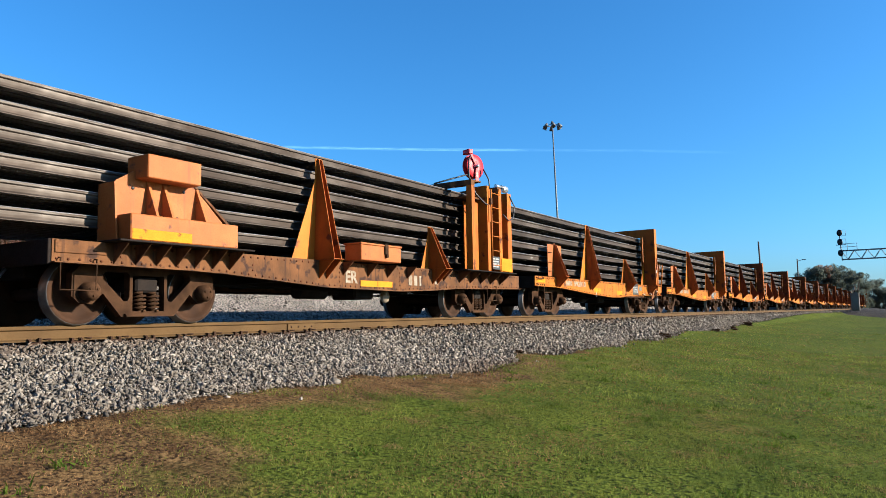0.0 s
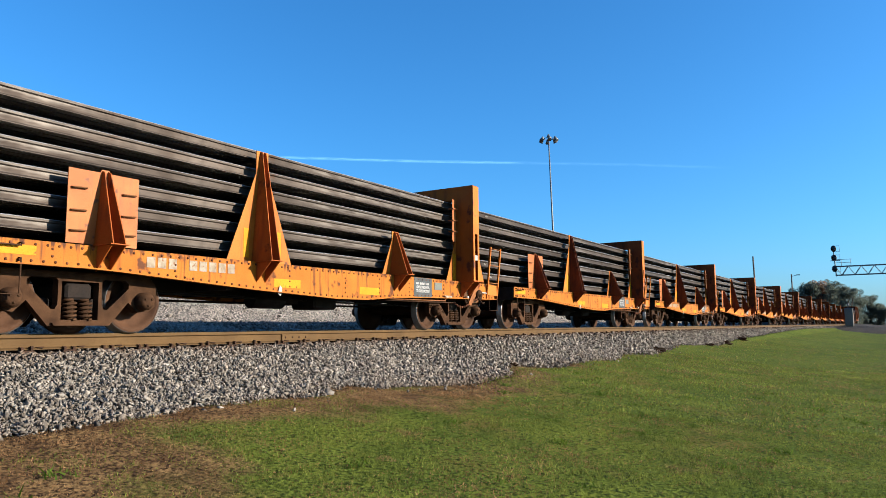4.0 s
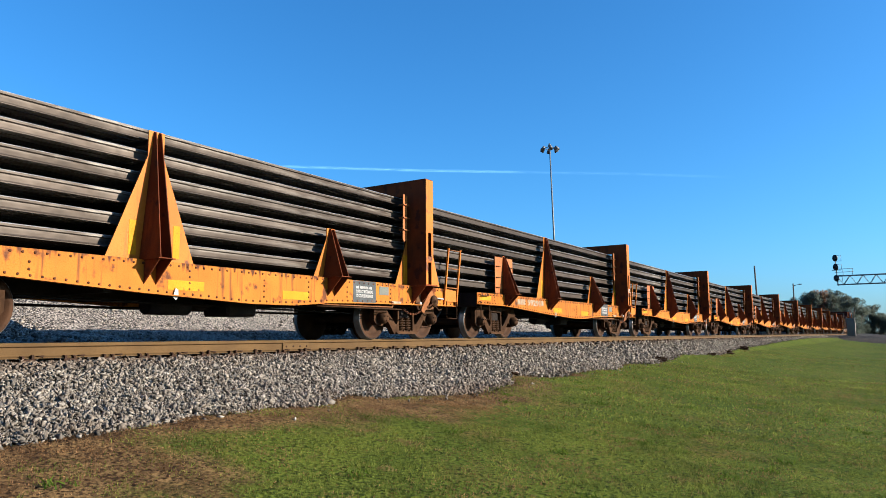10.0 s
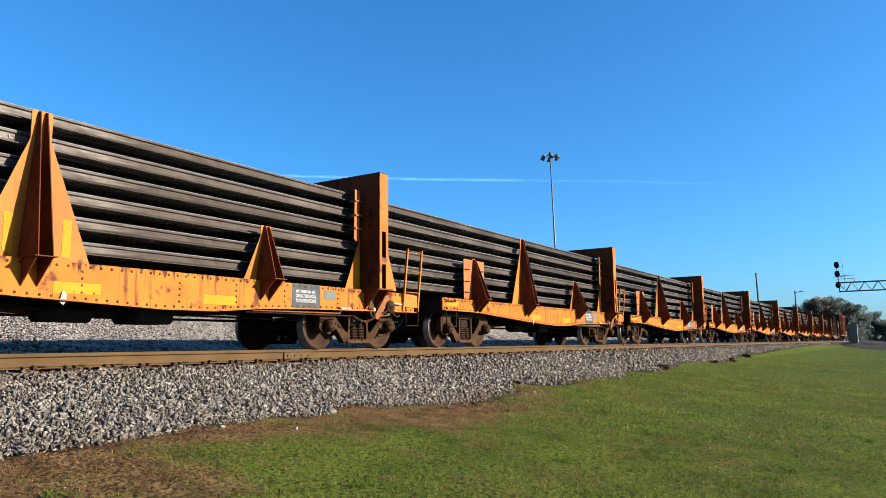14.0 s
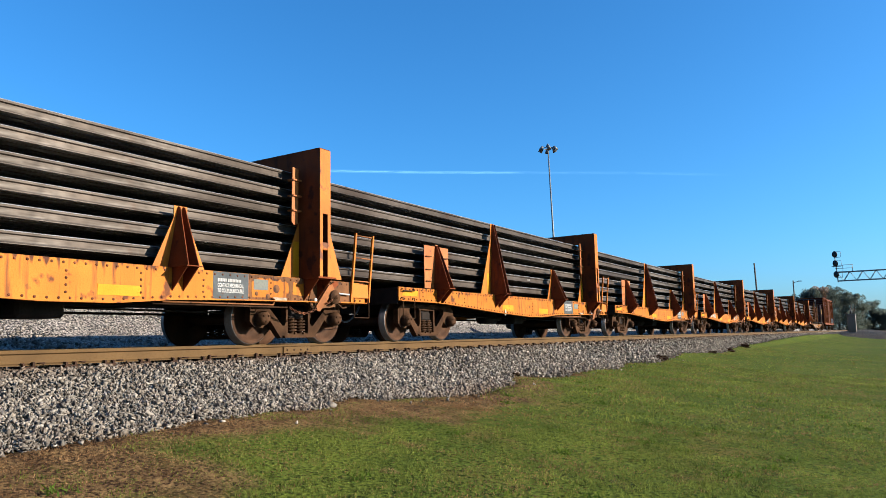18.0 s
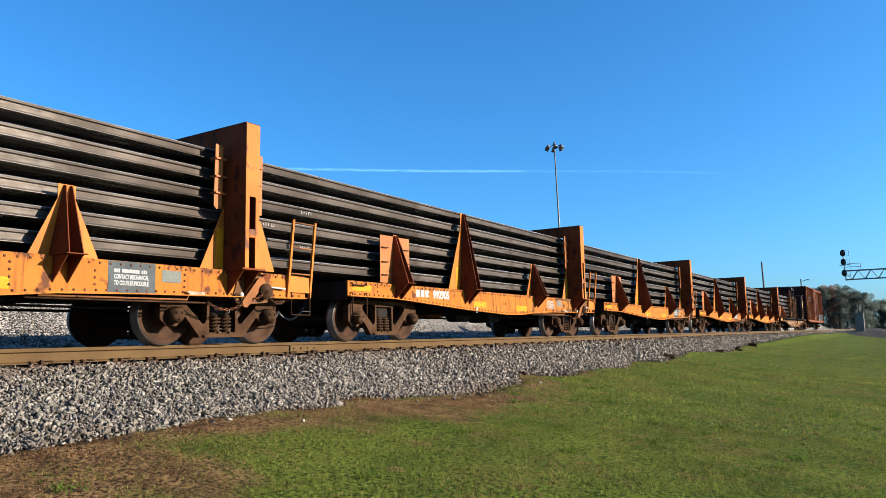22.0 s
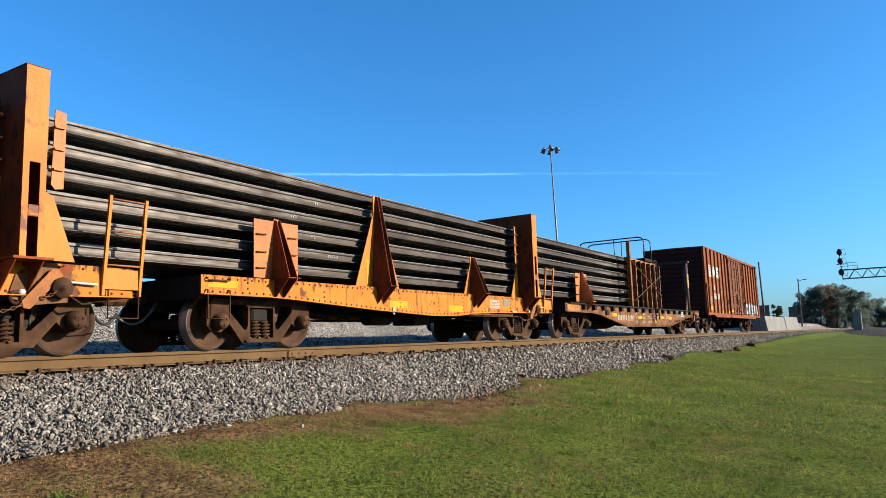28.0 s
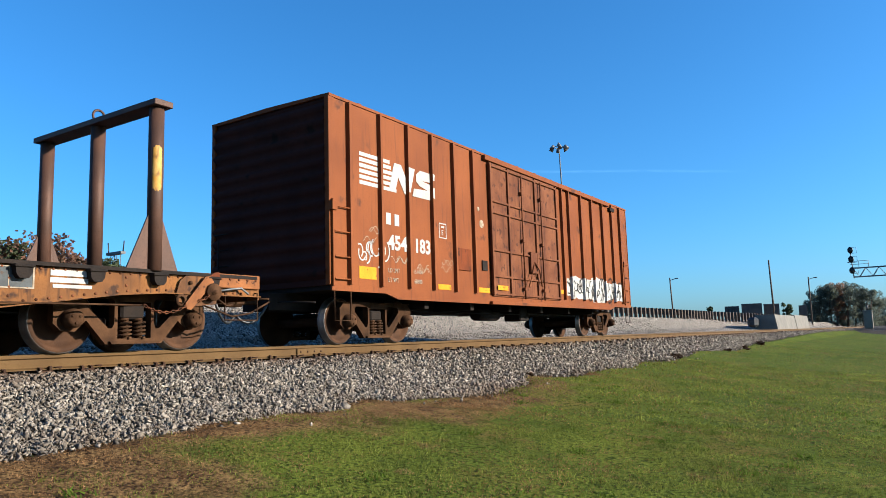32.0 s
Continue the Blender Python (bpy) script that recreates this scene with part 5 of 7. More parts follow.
def crane_car(rng):
    """The rusty equipment car: gripper frame, tool box, stands and the tall hose-reel frame."""
    car = thing("equipment_car", "rust-streaked flat car with an orange frame and red hose reel", "rail car")
    belly = [(-11.08, 0.74), (-9.2, 0.72), (-8.6, 0.70), (-6.4, 0.555), (-4.3, 0.525), (-3.2, 0.56), (-2.2, 0.62), (1.02, 0.68)]
    side_sills(car, belly, 1.02, SILL, M_RUSTSILL, "rust-brown riveted sill with worn orange paint", seams=(-10.2, -8.0, -6.0, -4.2, -2.9, -1.6, 0.1), rows=0.08)
    underframe(car, -11.0, 0.98, 1.02, SILL)
    part("end_sill", boxed(-SILL, SILL, -11.12, -11.08, 0.72, 1.02), M_UNDER, car)
    part("end_sill", boxed(-SILL, SILL, 1.02, 1.06, 0.68, 1.02), M_UNDER, car)
    bogie(car, -9.62)
    bogie(car, -0.66)
    coupler(car, -11.1, -1)
    coupler(car, 1.04, 1)
    part("sill_plate", boxed(SILL + 0.013, SILL + 0.03, -11.05, -10.4, 0.86, 1.015), M_RUSTSILL, car, "bolted corner plate")
    # shelves on triangular brackets
    for y0, y1, n in ((-10.45, -8.3, 7), (-2.19, 0.20, 5)):
        sh = part("bracket_shelf", boxed(SILL - 0.1, 1.66, y0, y1, 1.02, 1.045), M_UNDER, car, "dark steel shelf on brackets")
        for k in range(n):
            y = y0 + (k + 0.5) * (y1 - y0) / n
            part("bracket", plate(bmesh.new(), [(SILL + 0.014, 1.018), (1.62, 1.018), (SILL + 0.014, 0.76)], "y", y - 0.006, y + 0.006), M_RUSTSILL, sh)
    for y in (-5.9, -5.2, -4.6, -3.95, -2.6):
        part("bracket", plate(bmesh.new(), [(SILL + 0.014, 1.018), (1.54, 1.018), (SILL + 0.014, 0.78)], "y", y - 0.01, y + 0.01), M_RUSTSILL, car)
    # gripper frame at the front
    g = part("rail_clamp_frame", plate(bmesh.new(), [(-10.32, 1.05), (-8.50, 1.05), (-8.54, 1.36), (-9.22, 1.98), (-10.06, 1.98), (-10.32, 1.82)], "x", 1.30, 1.325), M_FADED, car,
             "peach-orange clamp frame with a boxed head")
    part("lower_box", boxed(1.30, 1.62, -10.29, -8.58, 1.05, 1.38, bevel=0.012), M_FADED, g, "pale orange lower box")
    part("upper_box", boxed(1.16, 1.60, -10.05, -9.22, 1.865, 2.175, bevel=0.012), M_FADED, g, "pale orange upper box")
    part("yellow_mark", boxed(1.621, 1.624, -10.27, -9.38, 1.06, 1.19, bevel=0), M_YELLOW, g, "yellow reflective patch")
    for y in (-9.86, -9.62, -9.08):
        part("fin", plate(bmesh.new(), [(1.32, 1.38), (1.56, 1.38), (1.34, 1.86), (1.32, 1.86)], "y", y - 0.02, y + 0.02), M_FADED, g)
    part("side_plate", plate(bmesh.new(), [(1.0, 1.05), (1.40, 1.05), (1.34, 1.80), (1.0, 1.80)], "y", -10.345, -10.32), M_FADED, g)
    part("edge_strap", plate(bmesh.new(), [(-9.22, 2.0), (-9.22, 1.965), (-8.48, 1.36), (-8.47, 1.40)], "x", 1.25, 1.34), M_RUSTSILL, g)
    for y, z in ((-10.08, 1.75), (-9.4, 1.42), (-9.30, 1.80)):
        part("bolt_hole", lathe(bmesh.new(), [(0, 0.022), (0.012, 0.02), (0.012, 0)], 10), M_HOSE, g, "", (1.326, y, z))
    stand(car, -6.40, 1.30, 1.03, 2.80, 0.16, 1.16, 1.64, M_ORANGE, "tall_stand", "tall triangular yellow-orange stand", fins=M_SHADEFIN)
    stand(car, -2.86, 0.90, 1.03, 1.93, 0.12, 1.18, 1.64, M_ORANGE, "small_stand", "small triangular orange stand", dy=-0.1, fins=M_SHADEFIN)
    for y, k in ((-9.6, 3), (-6.40, 6), (-2.96, 3)):
        shelves(car, y, 1.14, SHELF_Z[:k])
    # tool box with a hasp
    tb = part("tool_box", boxed(1.22, 1.60, -5.77, -4.57, 1.05, 1.33, bevel=0.01), M_FADED, car, "peach-painted steel tool box")
    part("lid", boxed(1.20, 1.615, -5.79, -4.55, 1.33, 1.365, bevel=0.008), M_FADED, tb)
    bm = box(bmesh.new(), 1.60, 1.63, -5.1, -5.0, 1.18, 1.37, 0.005)
    box(bm, 1.60, 1.65, -5.08, -5.02, 1.12, 1.19, 0.008)
    part("hasp", bm, M_TRUCK, tb, "dark hasp and padlock")
    # hose-reel frame
    f = part("reel_frame", boxed(1.10, 1.13, -1.40, 0.0, 1.06, 2.70, bevel=0), M_CABORANGE, car, "orange channel-built equipment frame")
    for y0, y1, z1, x0 in ((-1.84, -1.70, 2.97, 1.46), (-1.13, -1.00, 3.05, 1.14), (-0.54, -0.42, 3.05, 1.30), (-0.12, 0.08, 3.00, 1.30)):
        bm = bmesh.new()
        box(bm, 1.585, 1.60, y0, y1, 1.06, z1)
        box(bm, x0, 1.585, y0, y0 + 0.014, 1.06, z1)
        part("column", bm, M_CABORANGE, f, "orange steel channel column")
    part("panel", boxed(1.46, 1.475, -1.66, -1.36, 1.06, 2.62, bevel=0), M_CABORANGE, f, "flat orange panel")
    part("panel", boxed(1.40, 1.415, -0.41, -0.22, 1.06, 2.55, bevel=0), M_CABORANGE, f)
    part("panel", boxed(1.30, 1.315, -0.98, -0.56, 1.06, 2.45, bevel=0), M_RUSTSHADE, f, "dark rust-red panel behind the ladder")
    part("stiffener", boxed(1.601, 1.615, -1.08, -0.99, 2.20, 2.98), M_CABORANGE, f)
    part("junction_box", boxed(1.602, 1.66, -1.05, -0.97, 2.62, 2.76), M_RUSTSILL, f, "small rusty junction box")
    part("kick_plate", boxed(1.601, 1.612, -0.50, 0.05, 1.07, 1.38, bevel=0), M_YELLOW, f, "bright yellow kick plate")
    part("top_beam", boxed(1.05, 1.43, -1.70, 0.0, 2.72, 2.76, bevel=0), M_RUSTSILL, f)
    for y0 in (-1.80, -0.55):
        part("cross_beam", boxed(-1.6, 1.57, y0, y0 + 0.16, 2.98, 3.10), M_RUSTSILL, f, "rusty orange beam across the load")
    for x in (-1.6, -1.12):
        part("far_column", boxed(x, x + 0.02, -1.86, 0.05, 1.06, 2.96, bevel=0), M_CABORANGE, f)
    lad = part("ladder", tube(tube(bmesh.new(), (1.60, -0.93, 1.10), (1.60, -0.93, 2.98), 0.020, 6), (1.60, -0.57, 1.10), (1.60, -0.57, 2.98), 0.016, 6), M_CABORANGE, f, "orange rung ladder")
    for k in range(6):
        part("rung", tube(bmesh.new(), (1.605, -0.94, 1.2 + 0.34 * k), (1.605, -0.50, 1.2 + 0.34 * k), 0.012, 6), M_CABORANGE, lad)
    part("stencil_board", boxed(1.605, 1.612, -0.95, -0.60, 1.10, 1.40, bevel=0), M_BLACK, f, "black stencil board")
    bars_on([b for k in range(4) for b in word_bars(-0.93, -0.63, 1.33 - 0.06 * k, 1.36 - 0.06 * k, rng, 0.02)], 1.613, M_WHITE, f)
    # reel on top
    bm = bmesh.new()
    lathe(bm, [(-0.09, 0.10), (-0.09, 0.32), (-0.07, 0.335), (-0.06, 0.32), (-0.06, 0.2), (0.06, 0.2), (0.06, 0.32), (0.07, 0.335), (0.09, 0.32), (0.10, 0.12), (0.07, 0.0)], 28)
    reel = part("hose_reel", bm, M_RED, f, "red steel hose reel")
    reel.matrix_basis = pose(1.32, -1.26, 3.50, 0, 0, -14) @ Matrix.Scale(0.86, 4)
    part("reel_stand", plate(bmesh.new(), [(-0.07, -0.42), (0.07, -0.42), (0.035, 0.03), (-0.035, 0.03)], "x", 0.12, 0.15), M_RED, reel, "red stand plate of the reel")
    part("guide_arm", plate(bmesh.new(), [(-0.03, 0.02), (0.03, -0.02), (-0.19, 0.36), (-0.27, 0.34)], "x", 0.11, 0.14), M_RED, reel, "red hose guide arm")
    part("guide_box", boxed(-0.10, 0.16, -0.30, -0.15, 0.31, 0.44, bevel=0.015), M_RED, reel, "red hose guide box")
    part("foot_plate", boxed(-0.16, 0.16, -0.14, 0.14, -0.44, -0.40), M_RUSTSILL, reel)
    part("data_label", boxed(0.151, 0.154, -0.035, 0.035, -0.30, -0.17, bevel=0), M_WHITE, reel, "small white data label")
    part("hub", lathe(bmesh.new(), [(0.12, 0.05), (0.2, 0.045), (0.21, 0.0)], 12), M_STEEL, reel)
    bm = bmesh.new()
    bent(bm, [(1.4, -1.5, 3.72), (1.42, -1.62, 3.6), (1.43, -1.66, 3.3), (1.42, -1.58, 3.05), (1.5, -1.45, 2.8), (1.58, -1.2, 2.62), (1.6, -1.0, 2.58)], 0.02, 8)
    bent(bm, [(1.5, -1.1, 3.45), (1.6, -1.02, 3.2), (1.62, -1.0, 2.7)], 0.016, 7)
    bent(bm, [(1.6, 0.0, 2.95), (1.64, 0.2, 2.7), (1.62, 0.15, 2.4), (1.62, -0.1, 2.32), (1.6, -0.35, 2.45)], 0.016, 7)
    bent(bm, [(1.3, -1.45, 3.30), (1.1, -1.85, 3.16), (0.9, -2.3, 3.0)], 0.018, 6)
    part("hose", bm, M_HOSE, f, "black rubber air hoses")
    bm = tube(bmesh.new(), (1.45, -0.42, 3.16), (1.45, -0.16, 3.16), 0.04, 10)
    tube(bm, (1.45, -0.14, 3.13), (1.45, 0.1, 3.13), 0.085, 12)
    part("air_valve", bm, M_STEEL, f, "bare metal air valve and filter")
    # marks
    write_on("ER", 0.30, -6.05 + 0.2, 0.66, SILL + 0.014, M_WORN, car, "worn white stencil letters", bold=0.010)
    bars_on([(-3.9, -3.78, 0.66, 0.86), (-3.72, -3.60, 0.66, 0.86), (-3.52, -3.46, 0.66, 0.86), (-2.95, -2.82, 0.70, 0.88)], SILL + 0.014, M_WORN, car, "worn white stencil marks")
    part("yellow_mark", boxed(SILL + 0.013, SILL + 0.017, -5.42, -4.92, 0.60, 0.71, bevel=0), M_YELLOW, car, "yellow reflective patch")
    part("yellow_mark", boxed(SILL + 0.013, SILL + 0.017, -4.90, -4.45, 0.60, 0.71, bevel=0), M_YELLOW, car)
    bm = bmesh.new()
    grab_iron(bm, SILL + 0.01, -11.0, -10.55, 0.42, 0.80)
    grab_iron(bm, SILL + 0.01, -0.75, -0.30, 0.38, 0.72)
    part("grab_irons", bm, M_TRUCK, car)
    part("air_tank_end", lathe(bmesh.new(), [(0, 0.13), (0.05, 0.12), (0.08, 0.06), (0.085, 0)], 14), M_WORN, car, "pale air tank end", (0.9, -4.2, 0.44))
    return car


def rack_car(rng):
    """The last car of the rails: deep brown sill, yellow rack, hoops and the pipe bulkhead."""
    half = 1.34
    car = thing("rack_car", "brown riveted flat car with a yellow rail rack and pipe bulkhead", "rail car")
    belly = [(-6.56, 0.76), (-4.6, 0.75), (-3.9, 0.70), (-1.3, 0.325), (4.25, 0.325), (7.1, 0.70), (7.7, 0.74), (9.36, 0.74)]
    side_sills(car, belly, 1.02, half, M_BROWNSILL, "deep brown riveted sill with worn stencils", seams=(-5.2, -2.6, -0.7, 1.0, 2.8, 4.4, 5.8, 7.2), rows=0.10)
    underframe(car, -6.3, 9.3, 1.02, half)
    # front end black in place of shade, rear end in the sill's brown
    part("end_sill", boxed(-half, half, -6.44, -6.40, 0.72, 1.02), M_UNDER, car)
    part("end_sill", boxed(-half, half, 9.36, 9.40, 0.70, 1.02), M_BROWNSILL, car)
    bogie(car, -5.13)
    bogie(car, 7.53)
    coupler(car, -6.42, -1)
    coupler(car, 9.44, 1)
    part("deck_edge", boxed(half - 0.1, half + 0.07, -6.3, 9.3, 1.0, 1.045, bevel=0), M_UNDER, car, "dark deck edge rail")
    pocket = plate(bmesh.new(), [(-0.10, 0.0), (0.10, 0.0), (0.085, -0.11), (0.05, -0.155), (-0.05, -0.155), (-0.085, -0.11)], "x", 0.0, 0.10)
    box(pocket, 0.0, 0.12, -0.11, 0.11, -0.035, 0.0, 0.008)
    pocket = finish(pocket, "stake_pocket")
    pocket.materials.append(M_UNDER)
    for k in range(17):
        part("stake_pocket", pocket, M_UNDER, car, "", (half + 0.012, -5.2 + 0.855 * k, 1.0))
    yp = -4.88
    stand(car, yp, 0.92, 1.09, 2.05, 0.1, 1.20, 1.62, M_FADED, "plate_stand", "faded orange plate stand with a dark fin",
          [(yp - 0.46, 1.10), (yp + 0.46, 1.10), (yp + 0.46, 1.98), (yp + 0.07, 1.98), (yp + 0.05, 2.02), (yp - 0.05, 2.02), (yp - 0.07, 1.98), (yp - 0.46, 1.98)])
    shelves(car, yp, 1.14, SHELF_Z[:3])
    part("corner_board", boxed(half + 0.012, half + 0.022, -6.42, -5.5, 0.79, 1.0, bevel=0.004), M_BAR, car, "worn yellow end of the sill")
    for s in (-0.36, 0.28):
        for z in (1.30, 1.58, 1.84):
            part("keeper", boxed(1.214, 1.25, yp + s - 0.09, yp + s + 0.09, z, z + 0.03), M_UNDER, car)
    # rack
    rk = part("rack", boxed(1.30, 1.42, -0.56, -0.42, 1.05, 3.40), M_POST, car, "yellow-brown rack of posts and bars")
    for y in (0.08, 0.67, 1.27, 1.87, 2.48, 3.12):
        dull = y == 0.67
        po = part("post", boxed(1.16, 1.405, y - 0.010, y + 0.010, 1.05, 2.78, bevel=0.003), M_UNDER if dull else M_RUSTSILL, rk, "rust-brown angle post")
        part("flange", boxed(1.405, 1.42, y - 0.012, y + 0.048, 1.05, 2.78, bevel=0.003), M_UNDER if dull else M_POST, po)
        part("far_post", boxed(-1.42, -1.32, y - 0.06, y + 0.06, 1.05, 2.78), M_FADED, rk)
    for z in [1.222 + 0.304 * k for k in range(6)]:
        bm = box(bmesh.new(), 1.15, 1.28, -0.5, 3.15, z - 0.02, z + 0.12, 0.03)
        part("bar", bm, M_BAR, rk, "yellow rounded rack bar")
        part("cross_shelf", boxed(-1.3, 1.2, -0.3, -0.2, z - 0.055, z - 0.005, bevel=0), M_UNDER, rk)
        part("cross_shelf", boxed(-1.3, 1.2, 2.9, 3.0, z - 0.055, z - 0.005, bevel=0), M_UNDER, rk)
    part("brace", tube(bmesh.new(), (1.44, -0.51, 2.72), (1.44, 3.13, 1.55), 0.018, 8), M_RUSTSILL, rk, "rusty diagonal brace")
    part("brace", tube(bmesh.new(), (1.46, -0.51, 1.22), (1.46, 3.13, 2.36), 0.018, 8), M_RUSTSILL, rk, "rusty diagonal brace")
    for y in (1.57, 2.46):
        bm = bmesh.new()
        bent(bm, [(-1.32, y, 2.86), (-1.32, y, 3.62), (-1.27, y, 3.75), (-1.14, y, 3.81), (0.13, y, 3.82), (1.14, y, 3.82), (1.27, y, 3.76), (1.32, y, 3.63), (1.32, y, 2.86)], 0.024, 8)
        hoop = part("hoop_rail", bm, M_HOSE, rk, "dark bent handrail hoop across the rack")
        part("middle_post", tube(bmesh.new(), (0.13, y, 2.9), (0.13, y, 3.81), 0.02, 8), M_HOSE, hoop)
    part("platform", boxed(-1.36, 1.36, 1.50, 2.54, 2.86, 2.98), M_UNDER, rk, "dark platform plate")
    lad = part("ladder", tube(tube(bmesh.new(), (1.50, 1.98, 0.55), (1.50, 2.03, 2.92), 0.022, 6), (1.50, 2.40, 0.60), (1.50, 2.48, 2.92), 0.022, 6), M_UNDER, rk, "dark rung ladder")
    for k in range(7):
        part("rung", tube(bmesh.new(), (1.50, 1.99, 0.75 + 0.33 * k), (1.50, 2.44, 0.75 + 0.33 * k), 0.012, 6), M_UNDER, lad)
    # pipe bulkhead at the rear
    bh = part("bulkhead_beam", boxed(-1.52, 1.52, 7.44, 7.72, 3.22, 3.30), M_PIPE, car, "rusty steel pipe bulkhead")
    for x in (1.36, 0.0, -1.36):
        part("bulkhead_post", tube(bmesh.new(), (x, 7.58, 1.03), (x, 7.58, 3.23), 0.10, 16), M_PIPE, bh, "rusty round pipe post")
    for x in (1.36, -1.36):
        part("gusset", plate(bmesh.new(), [(7.18, 1.035), (7.94, 1.035), (7.64, 1.86), (7.52, 1.86)], "x", x - 0.012, x + 0.012), M_PIPE, bh, "triangular plate gusset")
    ring = bent(bmesh.new(), [(0.0, 7.58 + 0.09 * math.sin(a), 3.38 + 0.09 * math.cos(a)) for a in [0.4 * k for k in range(17)]], 0.018, 6)
    part("lifting_ring", ring, M_PIPE, bh)
    part("paint_smear", lathe(bmesh.new(), [(0, 0.072), (0.05, 0.08), (0.57, 0.08), (0.62, 0.074)], 14), M_SMEAR, bh, "streaky smear of cream-yellow paint").matrix_basis = pose(1.385, 7.57, 2.07, 0, -90, 0)
    # writing
    x = half + 0.014
    write_on("CWR CAR", 0.145, 1.41, 0.62, x, M_WORN, car, "worn white stencil: CWR CAR", bold=0.004, width=0.54)
    write_on("DO NOT HUMP", 0.145, 2.20, 0.62, x, M_WORN, car, "worn white stencil: DO NOT HUMP", bold=0.004, width=0.70)
    for k, (txt, y) in enumerate((("54000", 0.75), ("160000", 0.70), ("59200", 0.75))):
        write_on(txt, 0.13, y, 0.755 - 0.15 * k, x, M_WORN, car, bold=0.003, width=1.02 - y)
    for k, txt in enumerate(("CAP", "LD LMT", "LT WT")):
        write_on(txt, 0.13, -0.14, 0.755 - 0.15 * k, x, M_WORN, car, bold=0.003, width=0.15 if k == 0 else 0.22)
    bars_on([(1.41 + 0.075 * k, 1.465 + 0.075 * k, 0.46, 0.55) for k in (0, 1, 2, 3.6, 4.6, 5.6)], x, M_WORN, car, "worn white number bars")
    bars_on([(-2.04, -1.93, 0.54, 0.73), (-1.90, -1.79, 0.54, 0.73), (-1.76, -1.65, 0.54, 0.73), (-1.25, -1.15, 0.54, 0.73)], x, M_WORN, car, "worn white owner's mark bars")
    write_on("99", 0.27, -1.58, 0.54, x, M_WORN, car, "worn white stencil number", bold=0.006, width=0.28)
    write_on("01 MW", 0.27, -1.01, 0.535, x, M_WORN, car, "worn white stencil number", bold=0.010, width=0.66)
    bars_on([b for k in range(3) for b in word_bars(3.91, 4.38, 0.79 - 0.07 * k, 0.83 - 0.07 * k, rng, 0.02)], x, M_WORN, car)
    part("sill_box", boxed(x - 0.002, x + 0.05, -3.26, -2.99, 0.72, 0.86), M_UNDER, car, "dark small box on the sill")
    for y, z in ((-2.62, 0.67), (0.19, 0.61), (2.06, 0.49), (3.11, 0.63), (4.24, 0.62)):
        part("yellow_mark", boxed(x, x + 0.004, y, y + 0.47, z, z + 0.105, bevel=0), M_YELLOW, car, "yellow reflective patch")
    hose = bent(bmesh.new(), [(x + 0.06, 1.75, 0.95), (x + 0.10, 1.72, 0.62), (x + 0.10, 1.80, 0.50), (x + 0.10, 2.27, 0.44), (x + 0.08, 2.27, 0.58), (x + 0.06, 2.01, 0.50), (x + 0.06, 1.98, 0.95)], 0.014, 7)
    part("hose", hose, M_HOSE, car, "dark hose looped over the sill")
    part("stencil_frame", boxed(x, x + 0.004, 5.55, 6.05, 0.74, 0.98, bevel=0), M_BLACK, car, "dark stencil square")
    bars_on([(5.53, 6.07, 0.735, 0.75), (5.53, 6.07, 0.97, 0.985), (5.53, 5.55, 0.75, 0.97), (6.05, 6.07, 0.75, 0.97), (5.79, 5.80, 0.75, 0.97)], x + 0.005, M_WORN, car)
    bars_on([(6.25, 6.75, 0.90, 0.97), (6.25, 6.70, 0.82, 0.88), (6.28, 6.75, 0.76, 0.80)], x, M_WHITE, car, "white painted patch with faded lines")
    board = part("corner_board", boxed(half - 0.05, half + 0.06, 8.55, 9.36, 0.86, 1.06), M_LEVER, car, "rusty worn orange corner board")
    for y in (8.64, 8.80, 8.96, 9.12, 9.28):
        part("bolt_head", domes([((half + 0.06, y, 0.985), 1)], 0.022), M_RIVET, board)
    part("bent_strip", bent(bmesh.new(), [(half + 0.08, 8.55, 0.80), (half + 0.09, 8.80, 0.84), (half + 0.09, 8.98, 0.86), (half + 0.10, 9.10, 0.78)], 0.016, 6), M_GALV, car, "pale bent iron strip")
    brake_lever(car, 8.1, half + 0.1)
    bm = bmesh.new()
    grab_iron(bm, half + 0.02, 8.7, 9.3, 0.40, 0.80)
    bent(bm, [(half, 8.4, 0.6), (half + 0.1, 8.8, 0.45), (half + 0.02, 9.2, 0.5), (half, 9.6, 0.68)], 0.014, 6)
    tube(bm, (0.2, 9.4, 0.78), (half + 0.1, 9.5, 0.72), 0.015, 6)
    part("cut_lever", bm, M_TRUCK, car, "bent uncoupling lever")
    return car


